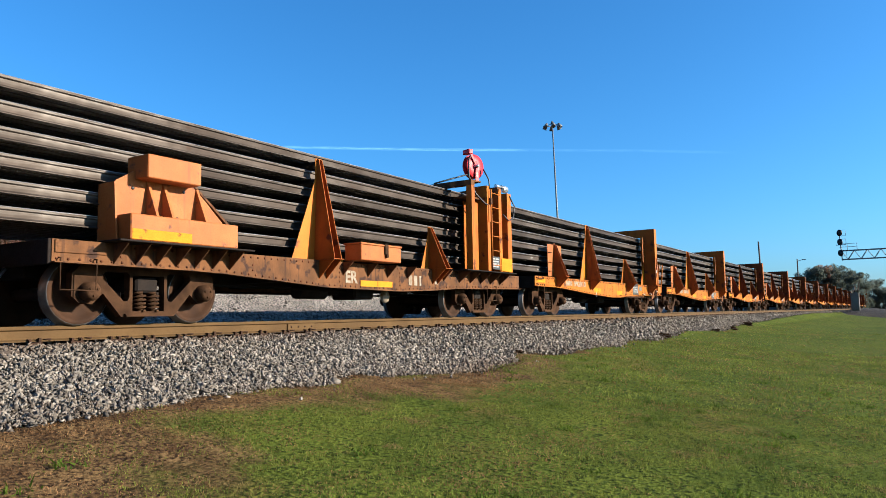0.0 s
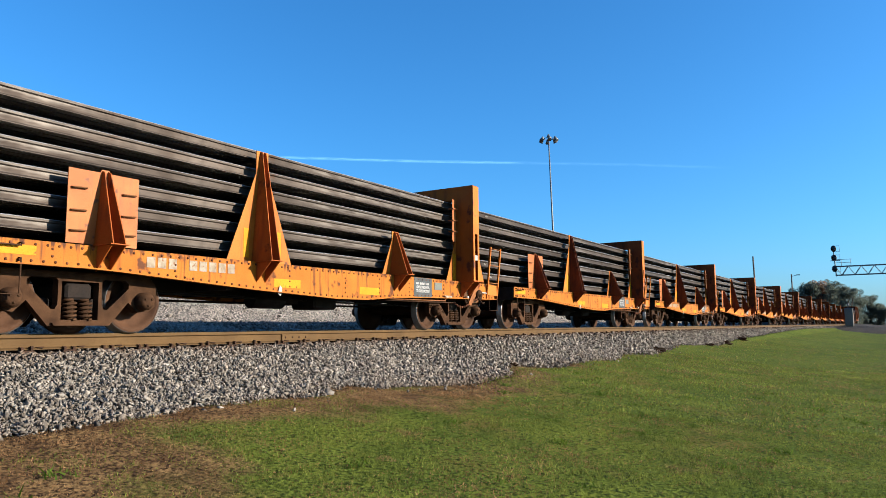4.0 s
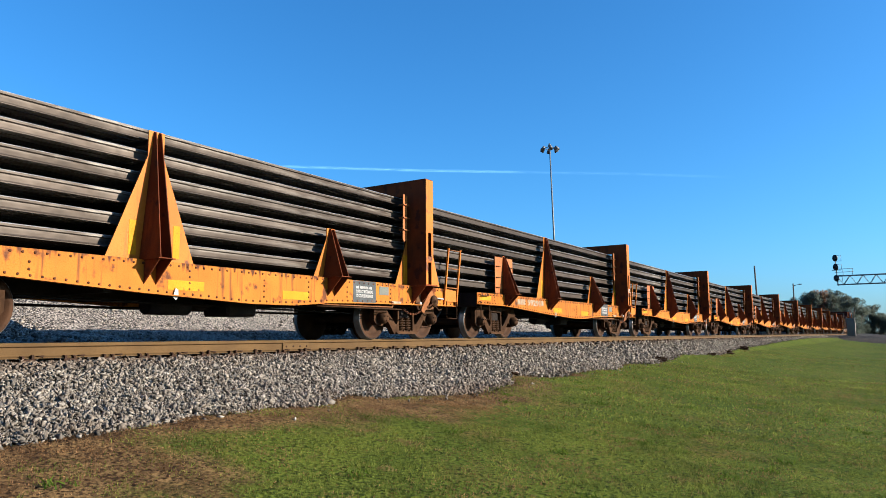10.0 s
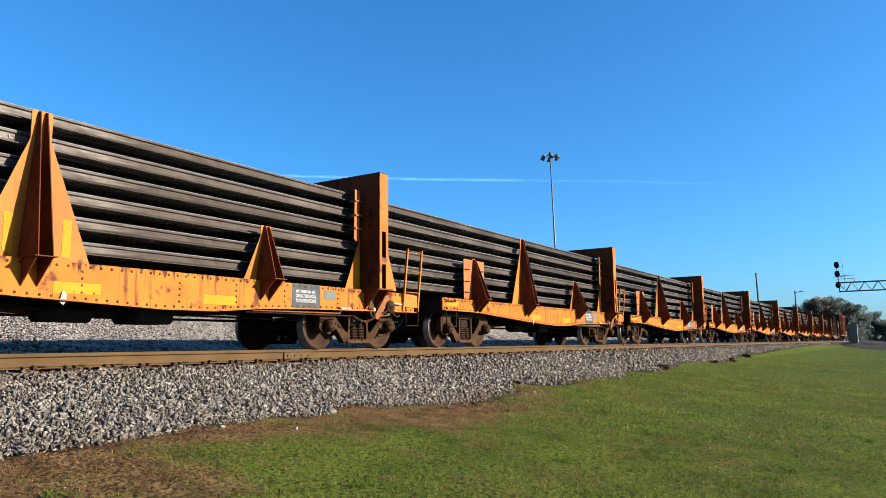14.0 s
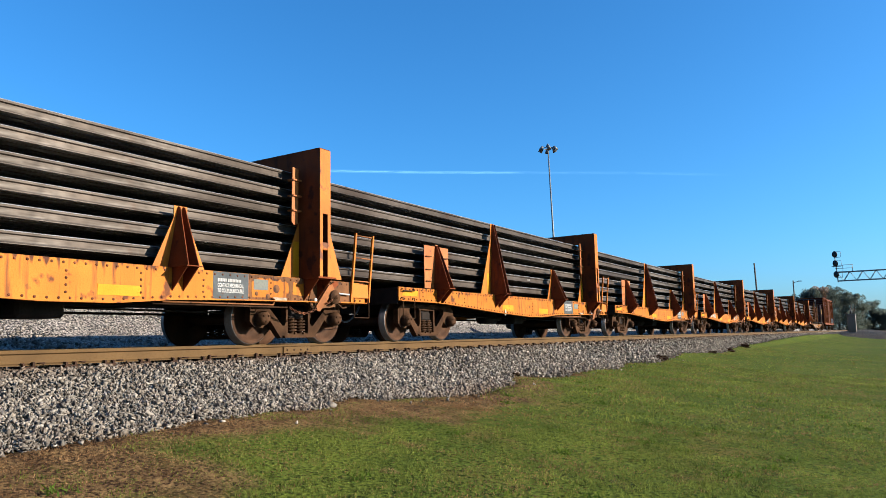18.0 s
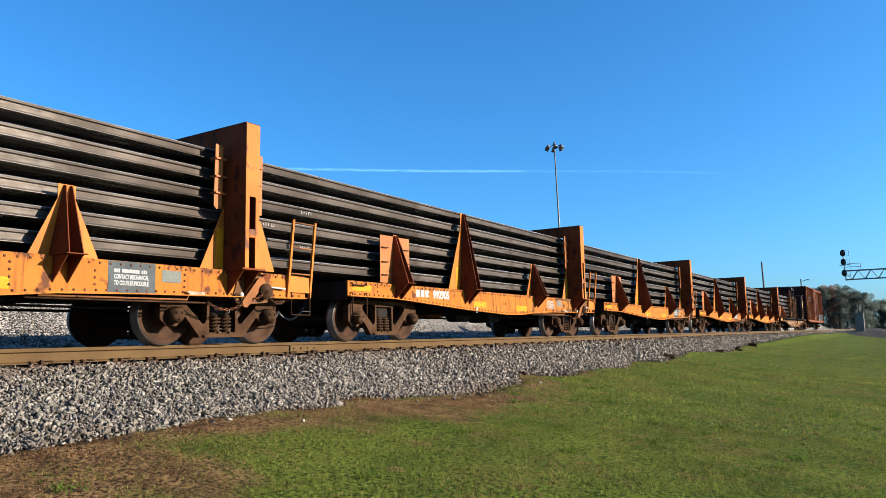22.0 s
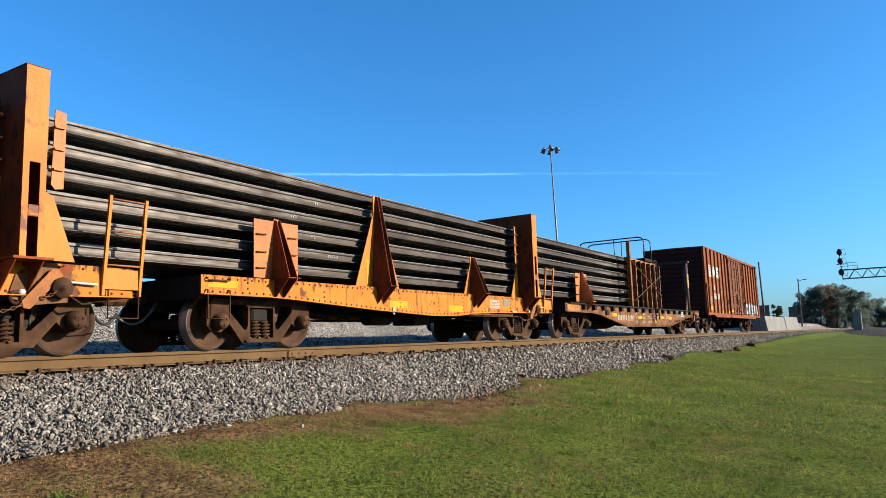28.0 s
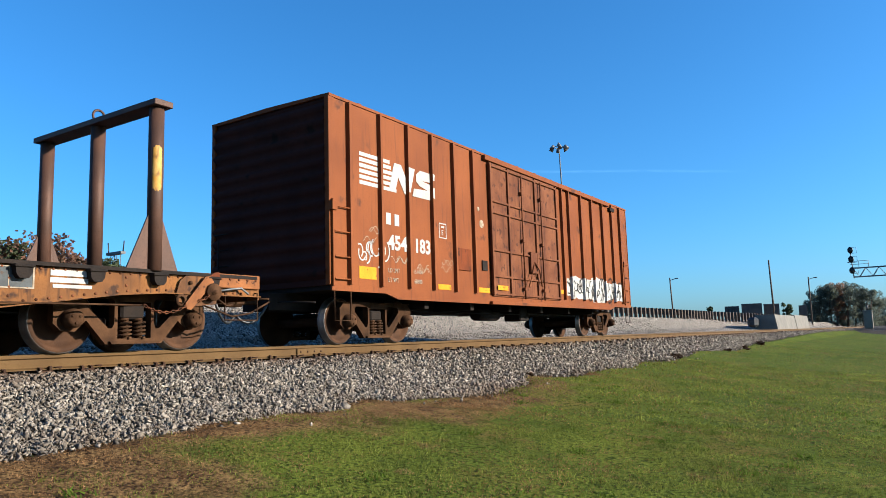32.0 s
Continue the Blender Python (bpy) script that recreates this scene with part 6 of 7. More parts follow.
def box_car(rng):
    """The oxide-red boxcar at the train's tail; its own y runs from 0 at the front end."""
    car = thing("boxcar", "oxide-red steel boxcar with white lettering and graffiti", "boxcar")
    L, H = 15.05, 1.50
    z0, z1 = 1.0, 4.28
    part("side", boxed(H - 0.03, H, 0.0, L, z0, z1, bevel=0), M_BOX, car, "oxide-red ribbed steel side")
    part("side", boxed(-H, -H + 0.03, 0.0, L, z0, z1, bevel=0), M_BOX, car)
    # end walls carry the shade-darkened red, the corner posts the plain one
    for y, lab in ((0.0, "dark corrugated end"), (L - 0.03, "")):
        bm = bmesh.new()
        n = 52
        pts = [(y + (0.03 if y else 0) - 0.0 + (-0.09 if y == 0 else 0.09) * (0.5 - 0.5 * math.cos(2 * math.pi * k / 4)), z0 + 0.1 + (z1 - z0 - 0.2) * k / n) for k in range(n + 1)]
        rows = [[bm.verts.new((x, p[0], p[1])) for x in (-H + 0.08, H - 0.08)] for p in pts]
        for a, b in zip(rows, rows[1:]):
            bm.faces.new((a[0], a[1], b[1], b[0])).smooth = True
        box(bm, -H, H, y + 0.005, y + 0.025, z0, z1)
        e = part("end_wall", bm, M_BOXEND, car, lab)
        for s in (-1, 1):
            a0, a1 = sorted((s * H, s * (H - 0.09)))
            part("corner_post", boxed(a0, a1 + (0.012 if s > 0 else 0), y - (0.05 if y == 0 else -0.02), y + (0.1 if y == 0 else 0.06), z0, z1), M_BOX, e)
    bm = bmesh.new()
    plate(bm, [(-H - 0.02, z1 - 0.02), (H + 0.02, z1 - 0.02), (H + 0.02, z1 + 0.03), (0, z1 + 0.06), (-H - 0.02, z1 + 0.03)], "y", -0.04, L + 0.04)
    roof = part("roof", bm, M_BOX, car, "low-pitched steel roof")
    for k in range(14):
        y = 0.8 + 1.03 * k
        part("roof_rib", plate(bmesh.new(), [(-H - 0.01, z1 + 0.02), (H + 0.01, z1 + 0.02), (H + 0.01, z1 + 0.05), (0, z1 + 0.09), (-H - 0.01, z1 + 0.05)], "y", y - 0.04, y + 0.04), M_BOX, roof)
    # posts: hat-shaped ribs
    rib = finish(plate(bmesh.new(), [(H, -0.05), (H + 0.075, -0.03), (H + 0.075, 0.03), (H, 0.05)], "z", z0 + 0.02, z1 - 0.03), "rib")
    rib.materials.append(M_BOX)
    for y in (0.46, 1.34, 2.21, 3.05, 3.88, 4.69, 9.55, 10.03, 10.93, 11.78, 12.68, 13.53, 14.29):
        part("rib", rib, M_BOX, car, "", (0, y, 0))
    # the deep side sill
    part("side_sill", plate(bmesh.new(), [(0.0, 1.0), (0.0, 0.90), (1.45, 0.90), (1.85, 0.80), (13.1, 0.80), (13.5, 0.90), (L, 0.90), (L, 1.0)], "x", H - 0.02, H + 0.02), M_BOX, car, "red side sill")
    part("side_sill", plate(bmesh.new(), [(0.0, 1.0), (0.0, 0.90), (1.45, 0.90), (1.85, 0.80), (13.1, 0.80), (13.5, 0.90), (L, 0.90), (L, 1.0)], "x", -H - 0.02, -H + 0.02), M_BOX, car)
    part("door_track", boxed(H, H + 0.10, 5.3, 12.9, 0.79, 0.86), M_BOX, car, "lower door track")
    part("door_track", boxed(H, H + 0.09, 5.2, 13.3, z1 - 0.13, z1 - 0.02), M_BOX, car, "upper door track")
    part("floor", boxed(-H + 0.04, H - 0.04, 0.05, L - 0.05, 0.92, 1.0, bevel=0), M_UNDER, car)
    part("centre_sill", boxed(-0.33, 0.33, -0.3, L + 0.3, 0.62, 0.92), M_UNDER, car)
    for k in range(6):
        part("cross_bearer", boxed(-1.3, 1.3, 3.0 + 1.8 * k, 3.14 + 1.8 * k, 0.66, 0.92, bevel=0), M_UNDER, car)
    part("air_reservoir", tube(bmesh.new(), (0.7, 6.0, 0.60), (0.7, 7.0, 0.60), 0.15, 12), M_UNDER, car, "dark air reservoir")
    part("brake_pipe", tube(bmesh.new(), (0.85, 3.2, 0.62), (0.85, 11.8, 0.62), 0.02, 6), M_UNDER, car)
    part("brake_valve", boxed(0.4, 0.9, 8.0, 8.5, 0.45, 0.8, bevel=0.03), M_UNDER, car)
    bogie(car, 1.78)
    bogie(car, 13.3)
    coupler(car, -0.3, -1)
    coupler(car, L + 0.3, 1)
    # plug door
    d = part("plug_door", boxed(H + 0.01, H + 0.05, 5.42, 9.16, 0.98, z1 - 0.14), M_BOXDOOR, car, "faded red plug door with lock rods")
    for y in (5.44, 6.30, 7.78, 9.10):
        part("door_stile", boxed(H + 0.05, H + 0.095, y - 0.035, y + 0.035, 1.0, z1 - 0.16), M_BOXDOOR, d)
    for z in (1.04, 1.45, 2.06, 2.95, 3.22, 4.06):
        part("door_rail", boxed(H + 0.05, H + 0.09, 5.44, 9.14, z - 0.025, z + 0.025), M_BOXDOOR, d)
    for y in (6.95, 8.05):
        part("lock_rod", tube(bmesh.new(), (H + 0.11, y, 0.95), (H + 0.11, y, 4.05), 0.022, 8), M_BOXDOOR, d, "vertical lock rod")
        for z in (1.2, 2.4, 3.6):
            part("rod_bracket", boxed(H + 0.05, H + 0.14, y - 0.05, y + 0.05, z - 0.04, z + 0.04), M_BOXDOOR, d)
    part("gear_plate", boxed(H + 0.06, H + 0.12, 7.32, 7.68, 1.62, 2.16), M_BOXDOOR, d, "door gear plate")
    hand = bent(bmesh.new(), [(H + 0.13, 7.5, 1.9), (H + 0.16, 7.7, 1.7), (H + 0.14, 7.85, 1.3)], 0.02, 6)
    bent(hand, [(H + 0.13, 7.5, 1.9), (H + 0.15, 7.25, 1.5), (H + 0.13, 7.1, 1.25)], 0.016, 6)
    part("door_lever", hand, M_BOXDOOR, d)
    part("placard_board", boxed(H + 0.005, H + 0.03, 3.98, 4.52, 1.50, 1.98), M_RUSTSHADE, car, "brown placard board")
    part("tack_board", boxed(H + 0.005, H + 0.03, 5.02, 5.25, 1.55, 1.78), M_UNDER, car)
    part("marker_box", boxed(H + 0.005, H + 0.09, 13.35, 13.75, 4.02, 4.14), M_UNDER, car)
    # corner ladder
    for y0, y1 in ((0.05, 0.47), (14.5, 14.9)):
        for z in (1.10, 1.48, 1.91, 2.34):
            bm = bmesh.new()
            grab_iron(bm, H + 0.0, y0, y1, z, z + 0.01, 0.013)
            part("grab_iron", bm, M_BOX, car)
        part("ladder_stile", boxed(H + 0.002, H + 0.06, y0 - 0.06, y0 - 0.02, 0.98, 2.46), M_BOX, car)
        part("ladder_bracket", boxed(H + 0.002, H + 0.09, y0 - 0.10, y0 + 0.03, 2.26, 2.42), M_BOX, car)
        bm = bmesh.new()
        grab_iron(bm, H - 0.06, y0 + 0.03, y1 + 0.03, 0.40, 0.92, 0.014)
        part("stirrup_step", bm, M_TRUCK, car)
    bm = bmesh.new()
    tube(bm, (-1.2, -0.12, 2.0), (-1.2, -0.12, 1.0), 0.015, 6)
    for k in range(4):
        tube(bm, (-1.35, -0.1, 1.2 + 0.3 * k), (-0.95, -0.1, 1.2 + 0.3 * k), 0.012, 6)
    tube(bm, (0.5, -0.25, 0.75), (1.4, -0.28, 0.70), 0.014, 6)
    part("end_hardware", bm, M_UNDER, car)
    # markings
    x = H + 0.004
    lx = H + 0.080
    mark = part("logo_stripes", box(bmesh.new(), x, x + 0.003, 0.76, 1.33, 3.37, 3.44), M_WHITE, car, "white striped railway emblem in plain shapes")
    for k in range(1, 6):
        box_y1 = 1.33 + 0.02 * k
        part("logo_stripe", box(bmesh.new(), x, x + 0.003, 0.76, box_y1, 3.37 - 0.105 * k, 3.44 - 0.105 * k), M_WHITE, mark)
    for k in range(6):
        part("logo_stripe", box(bmesh.new(), x, x + 0.003, 1.45, 1.66 + 0.04 * k, 3.37 - 0.105 * k, 3.44 - 0.105 * k), M_WHITE, mark)
    part("logo_letter", plate(bmesh.new(), [(1.62, 2.86), (1.82, 2.86), (1.92, 3.16), (2.12, 2.86), (2.30, 2.86), (2.48, 3.42), (2.29, 3.42), (2.20, 3.14), (2.02, 3.42), (1.80, 3.42)], "x", x + 0.002, x + 0.006), M_WHITE, mark)
    part("logo_letter", plate(bmesh.new(), [(2.38, 2.86), (2.98, 2.86), (3.12, 2.95), (3.14, 3.08), (3.02, 3.18), (2.72, 3.22), (3.14, 3.24), (3.20, 3.42), (2.66, 3.42), (2.52, 3.32), (2.52, 3.18), (2.64, 3.10), (2.92, 3.05), (2.44, 3.02)],
                              "x", x + 0.002, x + 0.006), M_WHITE, mark)
    for y0, z0, z1 in ((2.21, 2.90, 3.40), (3.05, 2.90, 3.12), (3.05, 3.27, 3.41)):
        part("logo_patch", box(bmesh.new(), H + 0.076, H + 0.078, y0 - 0.028, y0 + 0.028, z0, z1), M_WHITE, mark)
    bars_on([(1.52, 1.66, 2.20, 2.42), (1.78, 1.92, 2.20, 2.42)], x, M_WHITE, car, "white mark bars", "mark_bars")
    write_on("454", 0.38, 1.56, 1.74, x, M_WHITE, car, "white stencil number", bold=0.012, width=0.61)
    write_on("183", 0.38, 2.40, 1.75, x, M_WHITE, car, "white stencil number", bold=0.012, width=0.56)
    write_on("LD LMT", 0.12, 1.55, 1.30, x, M_WORN, car, "", 0.9)
    write_on("LT WT", 0.12, 1.55, 1.12, x, M_WORN, car, "", 0.9)
    write_on("151400", 0.12, 2.35, 1.32, x, M_WORN, car, "", 0.9)
    write_on("68600", 0.12, 2.38, 1.13, x, M_WORN, car, "", 0.9)
    bars_on([(3.30, 3.58, 2.42, 2.44), (3.30, 3.58, 2.12, 2.14), (3.30, 3.32, 2.14, 2.42), (3.56, 3.58, 2.14, 2.42), (3.38, 3.50, 2.34, 2.38)], x, M_WHITE, car, "white boxed plate mark")
    write_on("E", 0.15, 3.39, 2.19, x, M_WHITE, car)
    for y, z in ((0.72, 1.14), (3.22, 1.05), (4.86, 1.05), (9.28, 1.18)):
        part("yellow_mark", box(bmesh.new(), x, x + 0.003, y, y + (0.48 if z < 1.16 else 0.30), z, z + (0.22 if y < 1 else 0.11)), M_YELLOW, car, "yellow reflective patch")
    part("yellow_mark", box(bmesh.new(), H + 0.081, H + 0.084, 5.6, 6.1, 1.13, 1.24), M_YELLOW, d, "yellow reflective patch")
    # spray-painted scribbles: strokes of no letters
    def stroke(pts, w):
        bm = bmesh.new()
        vs = []
        for i, (y, z) in enumerate(pts):
            ya, za = pts[max(i - 1, 0)]
            yb, zb = pts[min(i + 1, len(pts) - 1)]
            t = Vector((yb - ya, zb - za)).normalized()
            vs.append((bm.verts.new((x + 0.004, y - t.y * w, z + t.x * w)), bm.verts.new((x + 0.004, y + t.y * w, z - t.x * w))))
        for a, b in zip(vs, vs[1:]):
            bm.faces.new((a[0], a[1], b[1], b[0]))
        return bm
    tag = None
    def curl(y, z, r, a0, a1, squash=1.0):
        return [(y + r * math.cos(a0 + (a1 - a0) * i / 12), z + squash * r * math.sin(a0 + (a1 - a0) * i / 12)) for i in range(13)]
    for k in range(9):
        y = 9.58 + 0.51 * k
        top = 0.36 - 0.03 * abs(k - 4)
        ob = part("graffiti" if tag is None else "spray_fill", stroke([(y, 1.36), (y + 0.15, 1.38), (y + 0.3, 1.39 + 0.04 * math.sin(2 * k)), (y + 0.45, 1.38), (y + 0.6, 1.36)], top + 0.04 * math.sin(k * 1.7)), M_WHITE, tag or car,
                  "white spray-painted bubble scrawl with dark outlines" if tag is None else "")
        ob.location.x = 0.0003 * k
        tag = tag or ob
    for y0 in (10.03, 10.93, 11.78, 12.68, 13.53):
        part("spray_fill", box(bmesh.new(), H + 0.076, H + 0.078, y0 - 0.028, y0 + 0.028, 1.06, 1.70), M_WHITE, tag)
        part("spray_fill", plate(bmesh.new(), [(H + 0.003, y0 - 0.053), (H + 0.075, y0 - 0.033), (H + 0.075, y0 - 0.031), (H + 0.003, y0 - 0.045)], "z", 1.06, 1.68), M_WHITE, tag)
    for k in range(46):
        a = rng.uniform(0, 6.28)
        ob = part("spray_outline", stroke(curl(9.66 + 0.098 * k, 1.38 + rng.uniform(-0.22, 0.22), rng.uniform(0.06, 0.20), a, a + rng.uniform(2.2, 4.6), 1.3), 0.017), M_UNDER, tag)
        ob.location.x = 0.004 + 0.0003 * k
    for k in range(12):
        a = rng.uniform(0, 6.28)
        part("spray_stroke", stroke(curl(0.74 + 0.065 * k, 1.60 + rng.uniform(-0.13, 0.15), rng.uniform(0.05, 0.14), a, a + 3.2, 1.4), 0.014), M_WHITE, tag)
    for k in range(14):
        y = (0.80, 1.6, 2.4, 3.25, 5.7)[k % 5] + rng.uniform(0, 0.25)
        z = rng.uniform(1.25, 2.25) if k % 5 == 0 else rng.uniform(1.38, 1.66)
        pts = [(y + 0.4 * t, z + 0.06 * math.sin(9 * t + k)) for t in [i / 8 for i in range(9)]]
        part("spray_stroke", stroke(pts, 0.006), M_WORN, tag)
    part("paint_blot", lathe(bmesh.new(), [(0, 0.05), (0.004, 0.045), (0.004, 0)], 12), M_WORN, car, "faded white paint blot", (x, 4.95, 2.95))
    part("paint_blot", lathe(bmesh.new(), [(0, 0.10), (0.004, 0.07), (0.004, 0)], 7), M_WORN, car, "faded white paint blot", (x, 5.08, 2.62))
    return car


TRAIN.append((crane_car(random.Random(5)), 15.646))
TRAIN.append((rack_car(random.Random(6)), 217.606))
TRAIN.append((box_car(random.Random(8)), 228.446))

# ---- beyond the train ----
def spot(az, dist, z=0.0):
    """A place by its bearing (degrees to the left of the track's direction) and distance."""
    return Vector((-dist * math.sin(radians(az)), dist * math.cos(radians(az)), z))


def rise(el, dist):
    return EYE + dist * math.tan(radians(el))


def high_mast():
    dist = 105.0
    p = spot(23.45, dist)
    top = rise(14.9, dist)
    m = thing("high_mast_light", "tall grey steel yard mast with a ring of floodlights", "light mast", at=(p.x, p.y, 1.2))
    part("shaft", tube(bmesh.new(), (0.8, -0.3, 0), (0, 0, top - 1.2), 0.20, 12, 0.085), M_GALV, m)
    ring = part("lamp_ring", bent(bmesh.new(), [(0.7 * math.cos(a), 0.7 * math.sin(a), top - 1.5) for a in [2 * math.pi * k / 16 for k in range(17)]], 0.05, 6), M_GALV, m)
    for k in range(6):
        a = 2 * math.pi * k / 6
        c, s = math.cos(a), math.sin(a)
        bm = tube(bmesh.new(), (0.7 * c, 0.7 * s, top - 1.5), (1.0 * c, 1.0 * s, top - 1.5), 0.05, 6)
        tube(bm, (0.95 * c, 0.95 * s, top - 1.35), (1.3 * c, 1.3 * s, top - 1.95), 0.16, 10, 0.34)
        part("floodlight", bm, M_GALV, ring, "grey floodlight head")
    part("cap", tube(bmesh.new(), (0, 0, top - 1.3), (0, 0, top - 0.8), 0.3, 10, 0.1), M_GALV, m)


def pole(az, dist, el, z0, r, lean=0.0, arm=False, name="utility_pole", label="weathered wooden utility pole"):
    p = spot(az, dist, z0)
    h = rise(el, dist) - z0
    m = thing(name, label, "pole", at=p)
    part("pole", tube(bmesh.new(), (lean * h, 0, 0), (0, 0, h), r, 10, r * 0.75), M_POLE, m)
    if arm:
        bm = tube(bmesh.new(), (0, 0, h - 0.5), (1.2, 0, h - 0.2), 0.06, 6)
        box(bm, 1.0, 1.7, -0.15, 0.15, h - 0.3, h - 0.12)
        part("lamp_arm", bm, M_GALV, m)


def signal_gantry():
    y = 128.0
    z_lo, z_hi = rise(3.41, y), rise(4.02, y)
    xl = -y * math.tan(radians(3.35))
    g = thing("signal_gantry", "grey steel cantilever gantry with black signal heads", "signal gantry", at=(0, y, 0))
    x1 = 2.2
    for zz in (z_lo, z_hi):
        for yy in (-0.5, 0.5):
            part("chord", tube(bmesh.new(), (xl, yy, zz), (x1, yy, zz), 0.075, 6), M_GALV, g)
    n = 11
    for k in range(n):
        xa, xb = xl + (x1 - xl) * k / n, xl + (x1 - xl) * (k + 1) / n
        a, b = (z_lo, z_hi) if k % 2 else (z_hi, z_lo)
        for yy in (-0.5, 0.5):
            part("lacing", tube(bmesh.new(), (xa, yy, a), (xb, yy, b), 0.045, 5), M_GALV, g)
    for xx in (0.3, 1.3):
        for yy in (-0.5, 0.5):
            part("leg", tube(bmesh.new(), (xx, yy, -1.5), (xx, yy, z_hi), 0.09, 6), M_GALV, g)
    for k in range(8):
        za, zb = -1.5 + (z_lo + 1.5) * k / 8, -1.5 + (z_lo + 1.5) * (k + 1) / 8
        a, b = (0.3, 1.3) if k % 2 else (1.3, 0.3)
        part("lacing", tube(bmesh.new(), (a, -0.5, za), (b, -0.5, zb), 0.045, 5), M_GALV, g)
    # walkway rail and the heads on their mast
    for xx in (xl + 0.9, xl + 2.2):
        part("rail_post", tube(bmesh.new(), (xx, -0.6, z_hi), (xx, -0.6, z_hi + 1.05), 0.035, 5), M_GALV, g)
    for dz in (0.55, 1.05):
        part("hand_rail", tube(bmesh.new(), (xl - 0.2, -0.6, z_hi + dz), (xl + 2.3, -0.6, z_hi + dz), 0.035, 5), M_GALV, g)
    part("signal_mast", tube(bmesh.new(), (xl + 0.1, -0.4, z_lo - 0.2), (xl - 0.1, -0.4, rise(5.4, y)), 0.08, 6), M_GALV, g)
    for el in (5.25, 4.62, 3.85):
        z = rise(el, y)
        bm = lathe(bmesh.new(), [(-0.12, 0.0), (-0.12, 0.52), (0.0, 0.52), (0.0, 0.0)], 20)
        h = part("signal_head", bm, M_SIGNAL, g, "round black signal head")
        h.matrix_basis = pose(xl - 0.05, -0.75, z, 0, 0, 90) @ Matrix.Diagonal((1, 0.74, 1, 1))
        part("head_bracket", bent(bmesh.new(), [(xl + 0.1, -0.4, z - 0.45), (xl + 0.75, -0.5, z - 0.45), (xl + 0.75, -0.5, z + 0.45), (xl + 0.1, -0.4, z + 0.45)], 0.035, 5), M_GALV, g)
        for k in range(3):
            bm = lathe(bmesh.new(), [(0.0, 0.13), (-0.22, 0.13)], 10)
            v = part("hood", bm, M_SIGNAL, h)
            v.location = (0.0, 0.26 * math.cos(2.1 * k), 0.26 * math.sin(2.1 * k))
    part("platform", boxed(xl - 0.6, xl + 0.7, -0.9, -0.4, rise(4.4, y), rise(4.4, y) + 0.08), M_GALV, g)


def relay_hut():
    y = 118.0
    x = -y * math.tan(radians(2.7))
    h = thing("relay_hut", "pale grey trackside relay cabinet", "cabinet", at=(x, y, -0.3))
    part("cabinet", boxed(-0.55, 0.5, -0.6, 0.6, 0, rise(1.05, y) + 0.3, bevel=0.03), M_CONC, h)
    part("door", boxed(-0.45, 0.40, -0.63, -0.605, 0.2, rise(0.9, y)), M_CONC, h)
    part("cap", boxed(-0.60, 0.55, -0.68, 0.68, rise(1.05, y) + 0.3, rise(1.05, y) + 0.36), M_GALV, h)
    part("bell_post", tube(bmesh.new(), (-0.05, 0, rise(1.1, y) + 0.3), (-0.05, 0, rise(1.45, y) + 0.3), 0.1, 8), M_SIGNAL, h)


def guard_fence():
    """Upright posts with dark boards along the top of the bank."""
    f = thing("guard_fence", "low fence of pale posts and dark boards on the gravel bank", "fence")
    line = [(-20.2, 40.0), (-20.2, 62.0), (-20.0, 88.0), (-17.6, 106.0), (-16.9, 112.0)]
    z0 = (1.36, 1.36, 1.40, 1.25, 1.14)
    pts, total = [], 0.0
    seg = [math.dist(a, b) for a, b in zip(line, line[1:])]
    n = 62
    for k in range(n + 1):
        s = sum(seg) * k / n
        i = 0
        while i < len(seg) - 1 and s > seg[i]:
            s -= seg[i]
            i += 1
        t = s / seg[i]
        pts.append((line[i][0] + (line[i + 1][0] - line[i][0]) * t, line[i][1] + (line[i + 1][1] - line[i][1]) * t, z0[i] + (z0[i + 1] - z0[i]) * t))
    post = finish(box(bmesh.new(), -0.12, 0.12, -0.13, 0.13, -0.25, 0.92, 0.015), "post")
    for (x, y, z) in pts:
        part("post", post, M_POLE, f, "", (x + 0.1, y, z))
    for (xa, ya, za), (xb, yb, zb) in zip(pts, pts[1:]):
        d = Vector((xb - xa, yb - ya, 0))
        bm = bmesh.new()
        box(bm, -0.05, 0.05, 0, d.length - 0.03, 0.36, 0.90)
        o = part("board", bm, M_SIGNAL, f, "")
        o.matrix_basis = pose(xa - 0.08, ya, (za + zb) / 2, 0, 0, math.degrees(math.atan2(-d.x, d.y)))


def abutment():
    a = thing("concrete_abutment", "pale sunlit concrete slope slabs with a dark joint", "abutment", at=(-13.0, 0, 0))
    for y0, y1, top in ((88.5, 104.0, 1.68), (104.4, 117.5, 1.80)):
        part("slab", plate(bmesh.new(), [(0.0, -0.3), (-0.30, top), (-2.4, top), (-2.4, -0.3)], "y", y0, y1), M_CONC, a, "pale concrete slab")
    part("rubble", boxed(-2.9, -1.9, 86.6, 88.3, 0.3, 1.42, bevel=0.25), M_SIGNAL, a, "dark rubble heap")


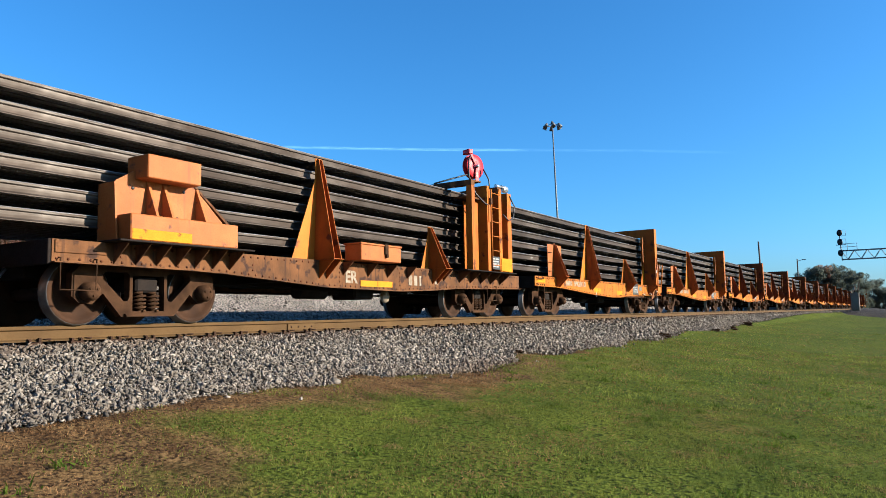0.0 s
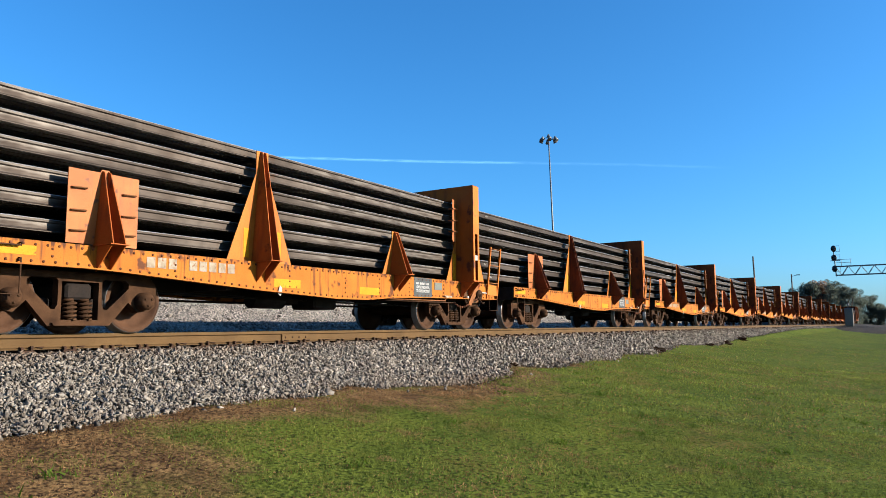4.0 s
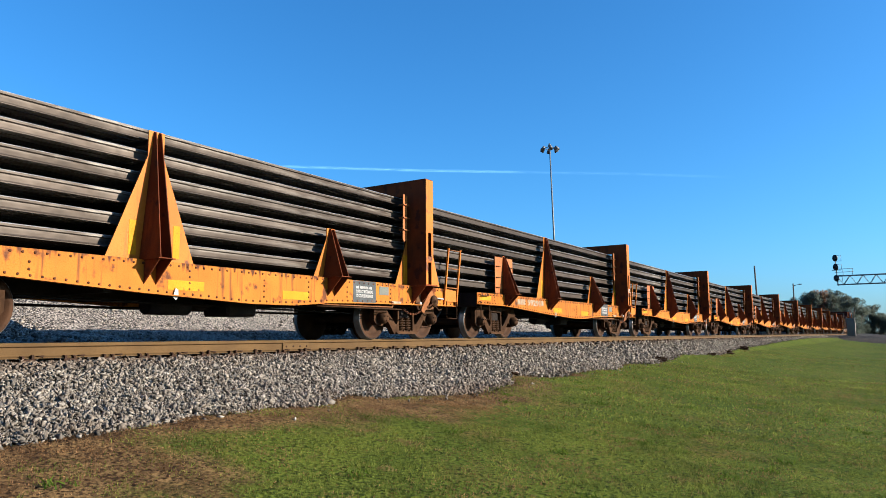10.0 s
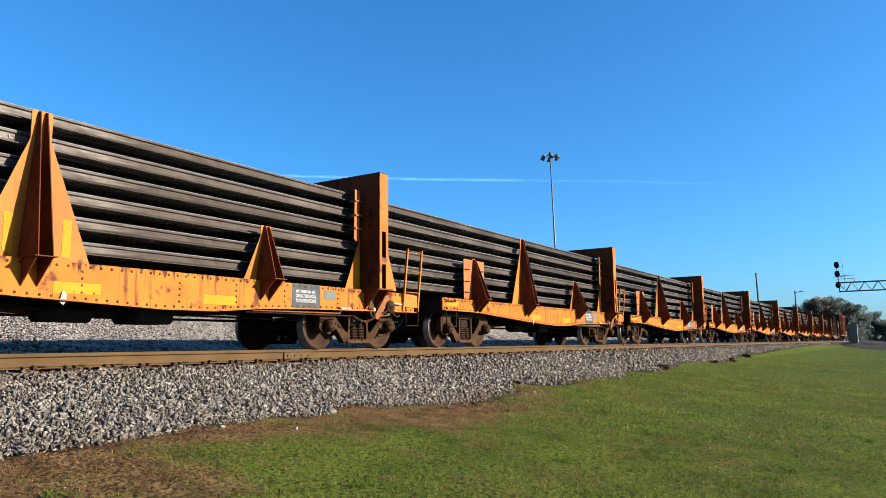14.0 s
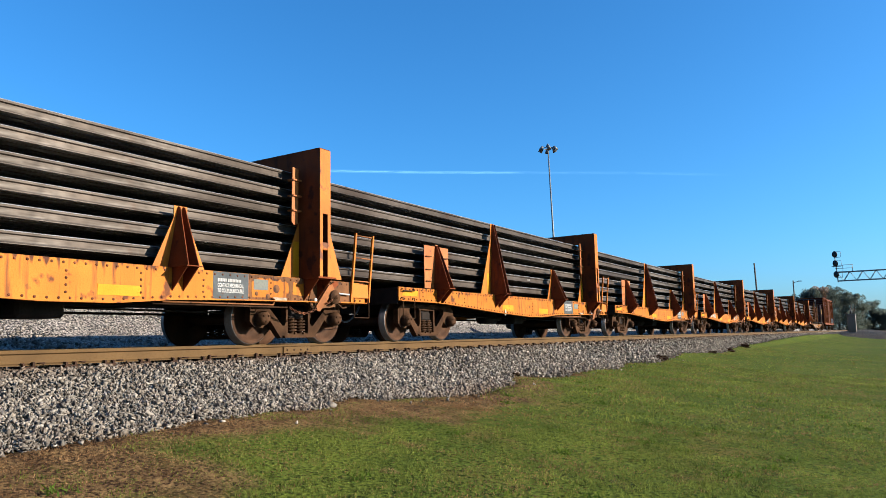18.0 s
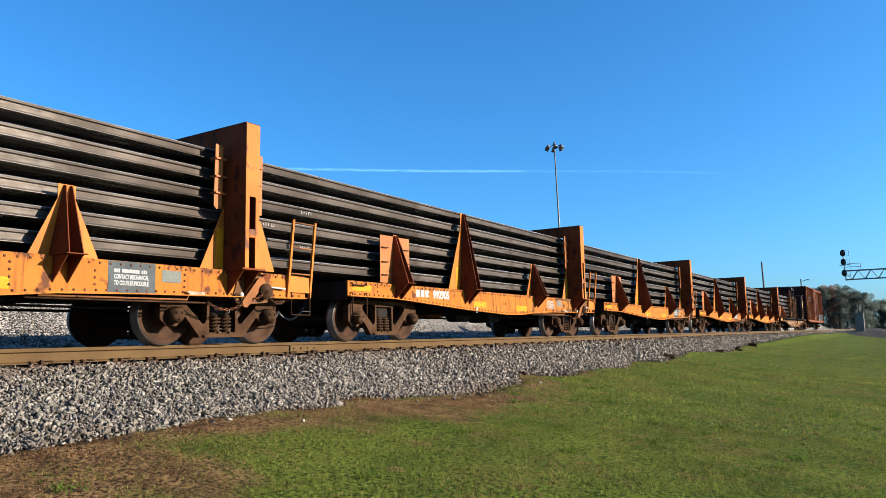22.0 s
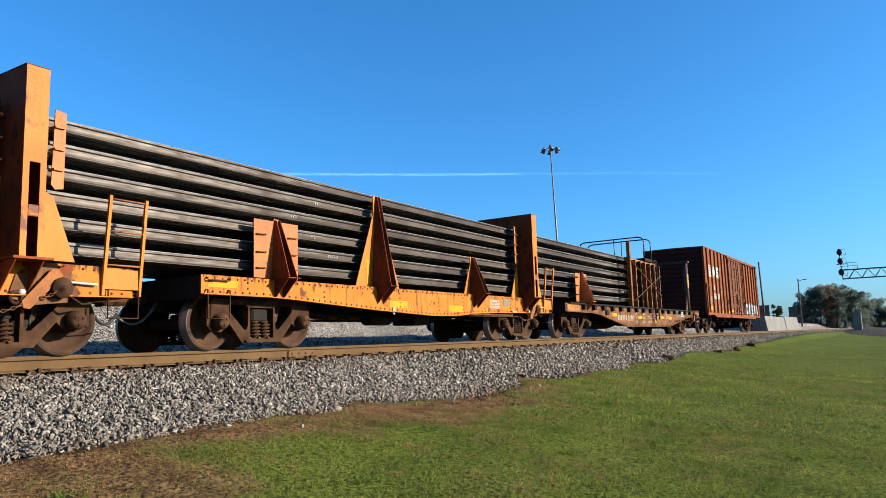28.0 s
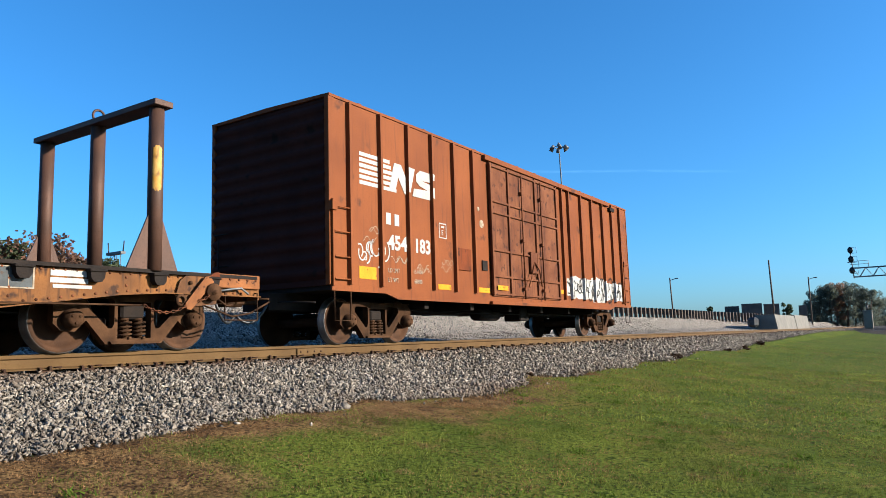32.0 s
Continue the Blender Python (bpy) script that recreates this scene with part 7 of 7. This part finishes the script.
def far_wagons():
    """Parked open wagons far behind the bank."""
    for az0, az1, el, dist, kind in ((11.84, 10.88, 1.76, 190, 0), (10.69, 9.34, 1.90, 180, 1), (9.2, 8.2, 1.82, 185, 0), (6.92, 6.42, 1.62, 200, 0)):
        a, b = spot(az0, dist), spot(az1, dist)
        L = (b - a).length
        ang = math.degrees(math.atan2(b.y - a.y, b.x - a.x))
        z1 = rise(el, dist)
        w = thing("open_wagon", "dark open freight wagon parked in the far yard", "wagon", "parked wagons", at=a)
        w.rotation_euler = (0, 0, radians(ang))
        bd = part("body", boxed(0, L, 0, 2.8, 2.3, z1), M_FARCAR, w)
        part("top_rail", boxed(-0.05, L + 0.05, -0.06, 2.86, z1 - 0.2, z1), M_FARCAR, bd)
        n = 7
        for k in range(n + 1):
            part("stake", boxed(L * k / n - 0.06, L * k / n + 0.06, -0.12, 0, 2.3, z1 - 0.1), M_FARCAR, bd)
        for x in (L * 0.15, L * 0.85):
            part("bogie", boxed(x - 0.9, x + 0.9, 0.3, 2.5, 1.25, 2.2), M_SIGNAL, w)


def tree(at, height, width, rng, leaves=M_LEAF, n=900, leaf=0.34, label="broad green tree", low=0.3, faces=6):
    t = thing("tree", label, "tree", at=at)
    bm = bmesh.new()
    base = 0.045 * height
    tube(bm, (0, 0, 0), (0.02 * height, 0, 0.42 * height), base * 0.5, 8, base * 0.34)
    limbs = []
    for k in range(9):
        a = rng.uniform(0, 6.28)
        z = rng.uniform(0.22, 0.45) * height
        e = Vector((math.cos(a) * width * rng.uniform(0.2, 0.42), math.sin(a) * width * rng.uniform(0.2, 0.42), height * rng.uniform(0.55, 0.92)))
        tube(bm, (0.01 * height, 0, z), e, base * 0.2, 6, base * 0.05)
        limbs.append(e)
    part("trunk", bm, M_BARK, t)
    r = np.random.default_rng(rng.randrange(10 ** 6))
    centres = np.array([tuple(e) for e in limbs] + [(rng.uniform(-0.32, 0.32) * width, rng.uniform(-0.32, 0.32) * width, rng.uniform(low, 0.85) * height) for _ in range(12 if low > 0.2 else 26)])
    sizes = r.uniform(0.13, 0.24, len(centres)) * width
    pick = r.integers(0, len(centres), n)
    d = r.normal(size=(n, 3))
    d /= np.linalg.norm(d, axis=1)[:, None]
    p = centres[pick] + d * sizes[pick][:, None] * r.uniform(0.55, 1.1, n)[:, None] * np.array([1, 1, 0.85])
    p[:, 2] = np.clip(p[:, 2], 0.02 * height, height * 1.02)
    v = np.array([(-0.5, 0, 0), (0, -0.28, 0.08), (0.5, 0, 0), (0, 0.28, 0.08), (0.1, 0.1, 0.35), (-0.15, -0.1, -0.3)])
    f = np.array([(0, 1, 2), (0, 2, 3), (0, 4, 2), (1, 4, 3), (0, 2, 5), (1, 5, 3)])[:faces]
    ob = scatter("crown", v, f, p, any_turns(r, n), leaf * r.uniform(0.6, 1.5, (n, 1)) * np.ones((1, 3)), leaves, "")
    ob.parent = t
    for key in ("label", "category", "kind"):
        if key in ob:
            del ob[key]
    return t


def far_trees():
    rng = random.Random(12)
    d = 235.0
    skyline = [(6.15, 2.0), (5.75, 2.75), (5.35, 3.2), (4.98, 3.38), (4.62, 3.22), (4.3, 3.0), (3.95, 3.25), (3.5, 3.33), (3.05, 3.05), (2.6, 2.75), (2.15, 2.4), (1.65, 2.0), (1.1, 1.5), (0.5, 1.25),
               (-0.3, 1.1), (-1.2, 1.05)]
    for k, (az, el) in enumerate(skyline):
        leaves, lab, w = (M_LEAFRED, "tree with brown autumn leaves", 4) if k == 4 else (M_LEAFHAZE, "dark green tree in a far wood", 4.4)
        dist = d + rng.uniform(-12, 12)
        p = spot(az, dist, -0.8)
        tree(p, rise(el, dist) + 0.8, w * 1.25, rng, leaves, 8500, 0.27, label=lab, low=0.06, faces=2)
    for az, el, w in ((12.9, 2.0, 1.6), (7.7, 1.9, 2.6)):
        p = spot(az, 215, 0.5)
        tree(p, rise(el, 215) - 0.5, w, rng, M_LEAF, 500, 0.6, label="dark tree behind the parked wagons")
    # near trees behind the bank, seen past the train's tail
    for az, el, dist, w, leaves, lab in ((66.5, 7.6, 78, 9, M_LEAF, "green tree behind the bank"), (63.6, 8.0, 80, 8, M_LEAFRED, "thin tree with olive autumn leaves"), (61.0, 7.0, 84, 6, M_LEAFRED, "thin tree with red leaves"),
                                         (59.5, 6.2, 110, 10, M_LEAF, "low green tree behind the bank"), (57.0, 5.9, 120, 10, M_LEAF, "low green tree behind the bank"), (54.0, 5.3, 130, 11, M_LEAF, "low green tree behind the bank"),
                                         (50.5, 5.2, 140, 12, M_LEAF, "low green tree behind the bank"), (47.5, 5.0, 150, 12, M_LEAF, "low green tree behind the bank"), (37.2, 8.1, 70, 6.5, M_LEAFRED, "tree with red-brown autumn leaves"),
                                         (41.5, 4.7, 140, 11, M_LEAF, "low green tree behind the bank"), (44.6, 4.5, 145, 11, M_LEAF, "low green tree behind the bank")):
        p = spot(az, dist, 1.2)
        tree(p, rise(el, dist) - 1.2, w, rng, leaves, 4200, 0.36 if dist < 100 else 0.46, label=lab, low=0.12)


def yard_tower():
    p = spot(57.8, 150, 1.2)
    t = thing("yard_tower", "grey lattice lighting tower with a lamp frame", "light tower", at=p)
    h = rise(7.4, 150) - 1.2
    for x, y in ((-0.6, -0.6), (0.6, -0.6), (0.6, 0.6), (-0.6, 0.6)):
        part("leg", tube(bmesh.new(), (x, y, 0), (x, y, h - 1.5), 0.08, 5), M_GALV, t)
    for k in range(12):
        z = (h - 1.5) * k / 12
        part("lacing", tube(bmesh.new(), (-0.6, -0.6, z), (0.6, -0.6, z + (h - 1.5) / 12), 0.05, 5), M_GALV, t)
    part("lamp_frame", boxed(-2.4, 2.4, -0.5, 0.5, h - 1.6, h - 1.1), M_SIGNAL, t)
    for x in (-2.3, 2.3):
        part("lamp_arm", tube(bmesh.new(), (x, 0, h - 1.2), (x * 1.15, 0, h + 0.9), 0.12, 5), M_SIGNAL, t)


def contrail():
    """A thin vapour trail far off in the sky: a flat ribbon of ice cloud."""
    m = bpy.data.materials.new("vapour_trail")
    m.use_nodes = True
    nt = m.node_tree
    for n in list(nt.nodes):
        if n.type != "OUTPUT_MATERIAL":
            nt.nodes.remove(n)
    out = nt.nodes["Material Output"]
    co = nt.nodes.new("ShaderNodeTexCoord").outputs["UV"]
    sep = nt.nodes.new("ShaderNodeSeparateXYZ")
    nt.links.new(co, sep.inputs[0])
    # soft across its width, ragged along its length
    v = nt.nodes.new("ShaderNodeMath")
    v.operation = "PINGPONG"
    nt.links.new(sep.outputs[1], v.inputs[0])
    v.inputs[1].default_value = 0.5
    soft = ramp(nt, v.outputs[0], 0.0, 0.5)
    rag = ramp(nt, grain(nt, co, 9.0, 5, (3, 0.5, 1)), 0.25, 0.7)
    mul = nt.nodes.new("ShaderNodeMath")
    mul.operation = "MULTIPLY"
    nt.links.new(soft, mul.inputs[0])
    nt.links.new(rag, mul.inputs[1])
    cr = nt.nodes.new("ShaderNodeValToRGB")
    cr.color_ramp.elements[0].position, cr.color_ramp.elements[0].color = 0.0, (0, 0, 0, 1)
    cr.color_ramp.elements[1].position, cr.color_ramp.elements[1].color = 1.0, (0, 0, 0, 1)
    for pos, val in ((0.06, 0.26), (0.50, 0.27), (0.58, 0.07), (0.92, 0.05)):
        e = cr.color_ramp.elements.new(pos)
        e.color = (val, val, val, 1)
    nt.links.new(sep.outputs[0], cr.inputs[0])
    mul2 = nt.nodes.new("ShaderNodeMath")
    mul2.operation = "MULTIPLY"
    nt.links.new(mul.outputs[0], mul2.inputs[0])
    nt.links.new(cr.outputs[0], mul2.inputs[1])
    tr = nt.nodes.new("ShaderNodeBsdfTransparent")
    # the ribbon glows by emission in place of sunlight on the cloud
    em = nt.nodes.new("ShaderNodeEmission")
    em.inputs[0].default_value, em.inputs[1].default_value = (0.72, 0.86, 1.0, 1), 0.85
    mx = nt.nodes.new("ShaderNodeMixShader")
    nt.links.new(mul2.outputs[0], mx.inputs[0])
    nt.links.new(tr.outputs[0], mx.inputs[1])
    nt.links.new(em.outputs[0], mx.inputs[2])
    nt.links.new(mx.outputs[0], out.inputs[0])
    dist = 3800.0
    bm = bmesh.new()
    uv = bm.loops.layers.uv.new("UVMap")
    keys = [(46.5, 13.30), (45.2, 13.30), (34.0, 13.22), (23.6, 12.85), (17.0, 12.40), (11.0, 11.75), (9.5, 11.6)]
    rows = []
    for k, (az, el) in enumerate(keys):
        lo, hi = (spot(az, dist, rise(el + s * 0.14, dist)) for s in (-1, 1))
        rows.append((bm.verts.new(lo), bm.verts.new(hi), (46.5 - az) / 37.0))
    for a, b in zip(rows, rows[1:]):
        f = bm.faces.new((a[0], b[0], b[1], a[1]))
        for loop, c in zip(f.loops, ((a[2], 0), (b[2], 0), (b[2], 1), (a[2], 1))):
            loop[uv].uv = c
    ob = part("vapour_trail", bm, m, None)
    ob.visible_shadow = False
    tagged(ob, "thin white vapour trail across the blue sky", "cloud", kind="structure")


high_mast()
pole(8.63, 150, 5.0, 1.0, 0.18, 0.02)
pole(6.15, 175, 3.6, 0.5, 0.16, 0.0, True, label="thin grey utility pole with a lamp arm")
pole(15.6, 150, 4.1, 1.2, 0.16, 0.03, True, "lamp_pole", "thin lamp pole in the yard")
signal_gantry()
relay_hut()
guard_fence()
abutment()
far_wagons()
far_trees()
yard_tower()
contrail()

# ---- movement ----
def rolled(t):
    return float(np.interp(t, [r[0] for r in ROLL], [r[1] for r in ROLL]))


def motions():
    for ob, y in TRAIN:
        walk(ob, [(t, pose(XC, y - s, 0)) for t, s in ROLL])
    # the wheels turn as the train rolls: the steps stay under a quarter turn
    steps = [k / 15 for k in range(481)]
    turned = [math.degrees(rolled(t) / R_WHEEL) for t in steps]
    done = {}
    for w in WHEELSETS:
        key = round(w.location.y, 4)
        if key not in done:
            walk(w, [(t, pose(0, w.location.y, R_WHEEL, a)) for t, a in zip(steps, turned)])
            done[key] = (w.animation_data.action, w.animation_data.action_slot)
        else:
            w.rotation_mode = "QUATERNION"
            w.animation_data_create()
            w.animation_data.action = done[key][0]
            w.animation_data.action_slot = done[key][1]


motions()
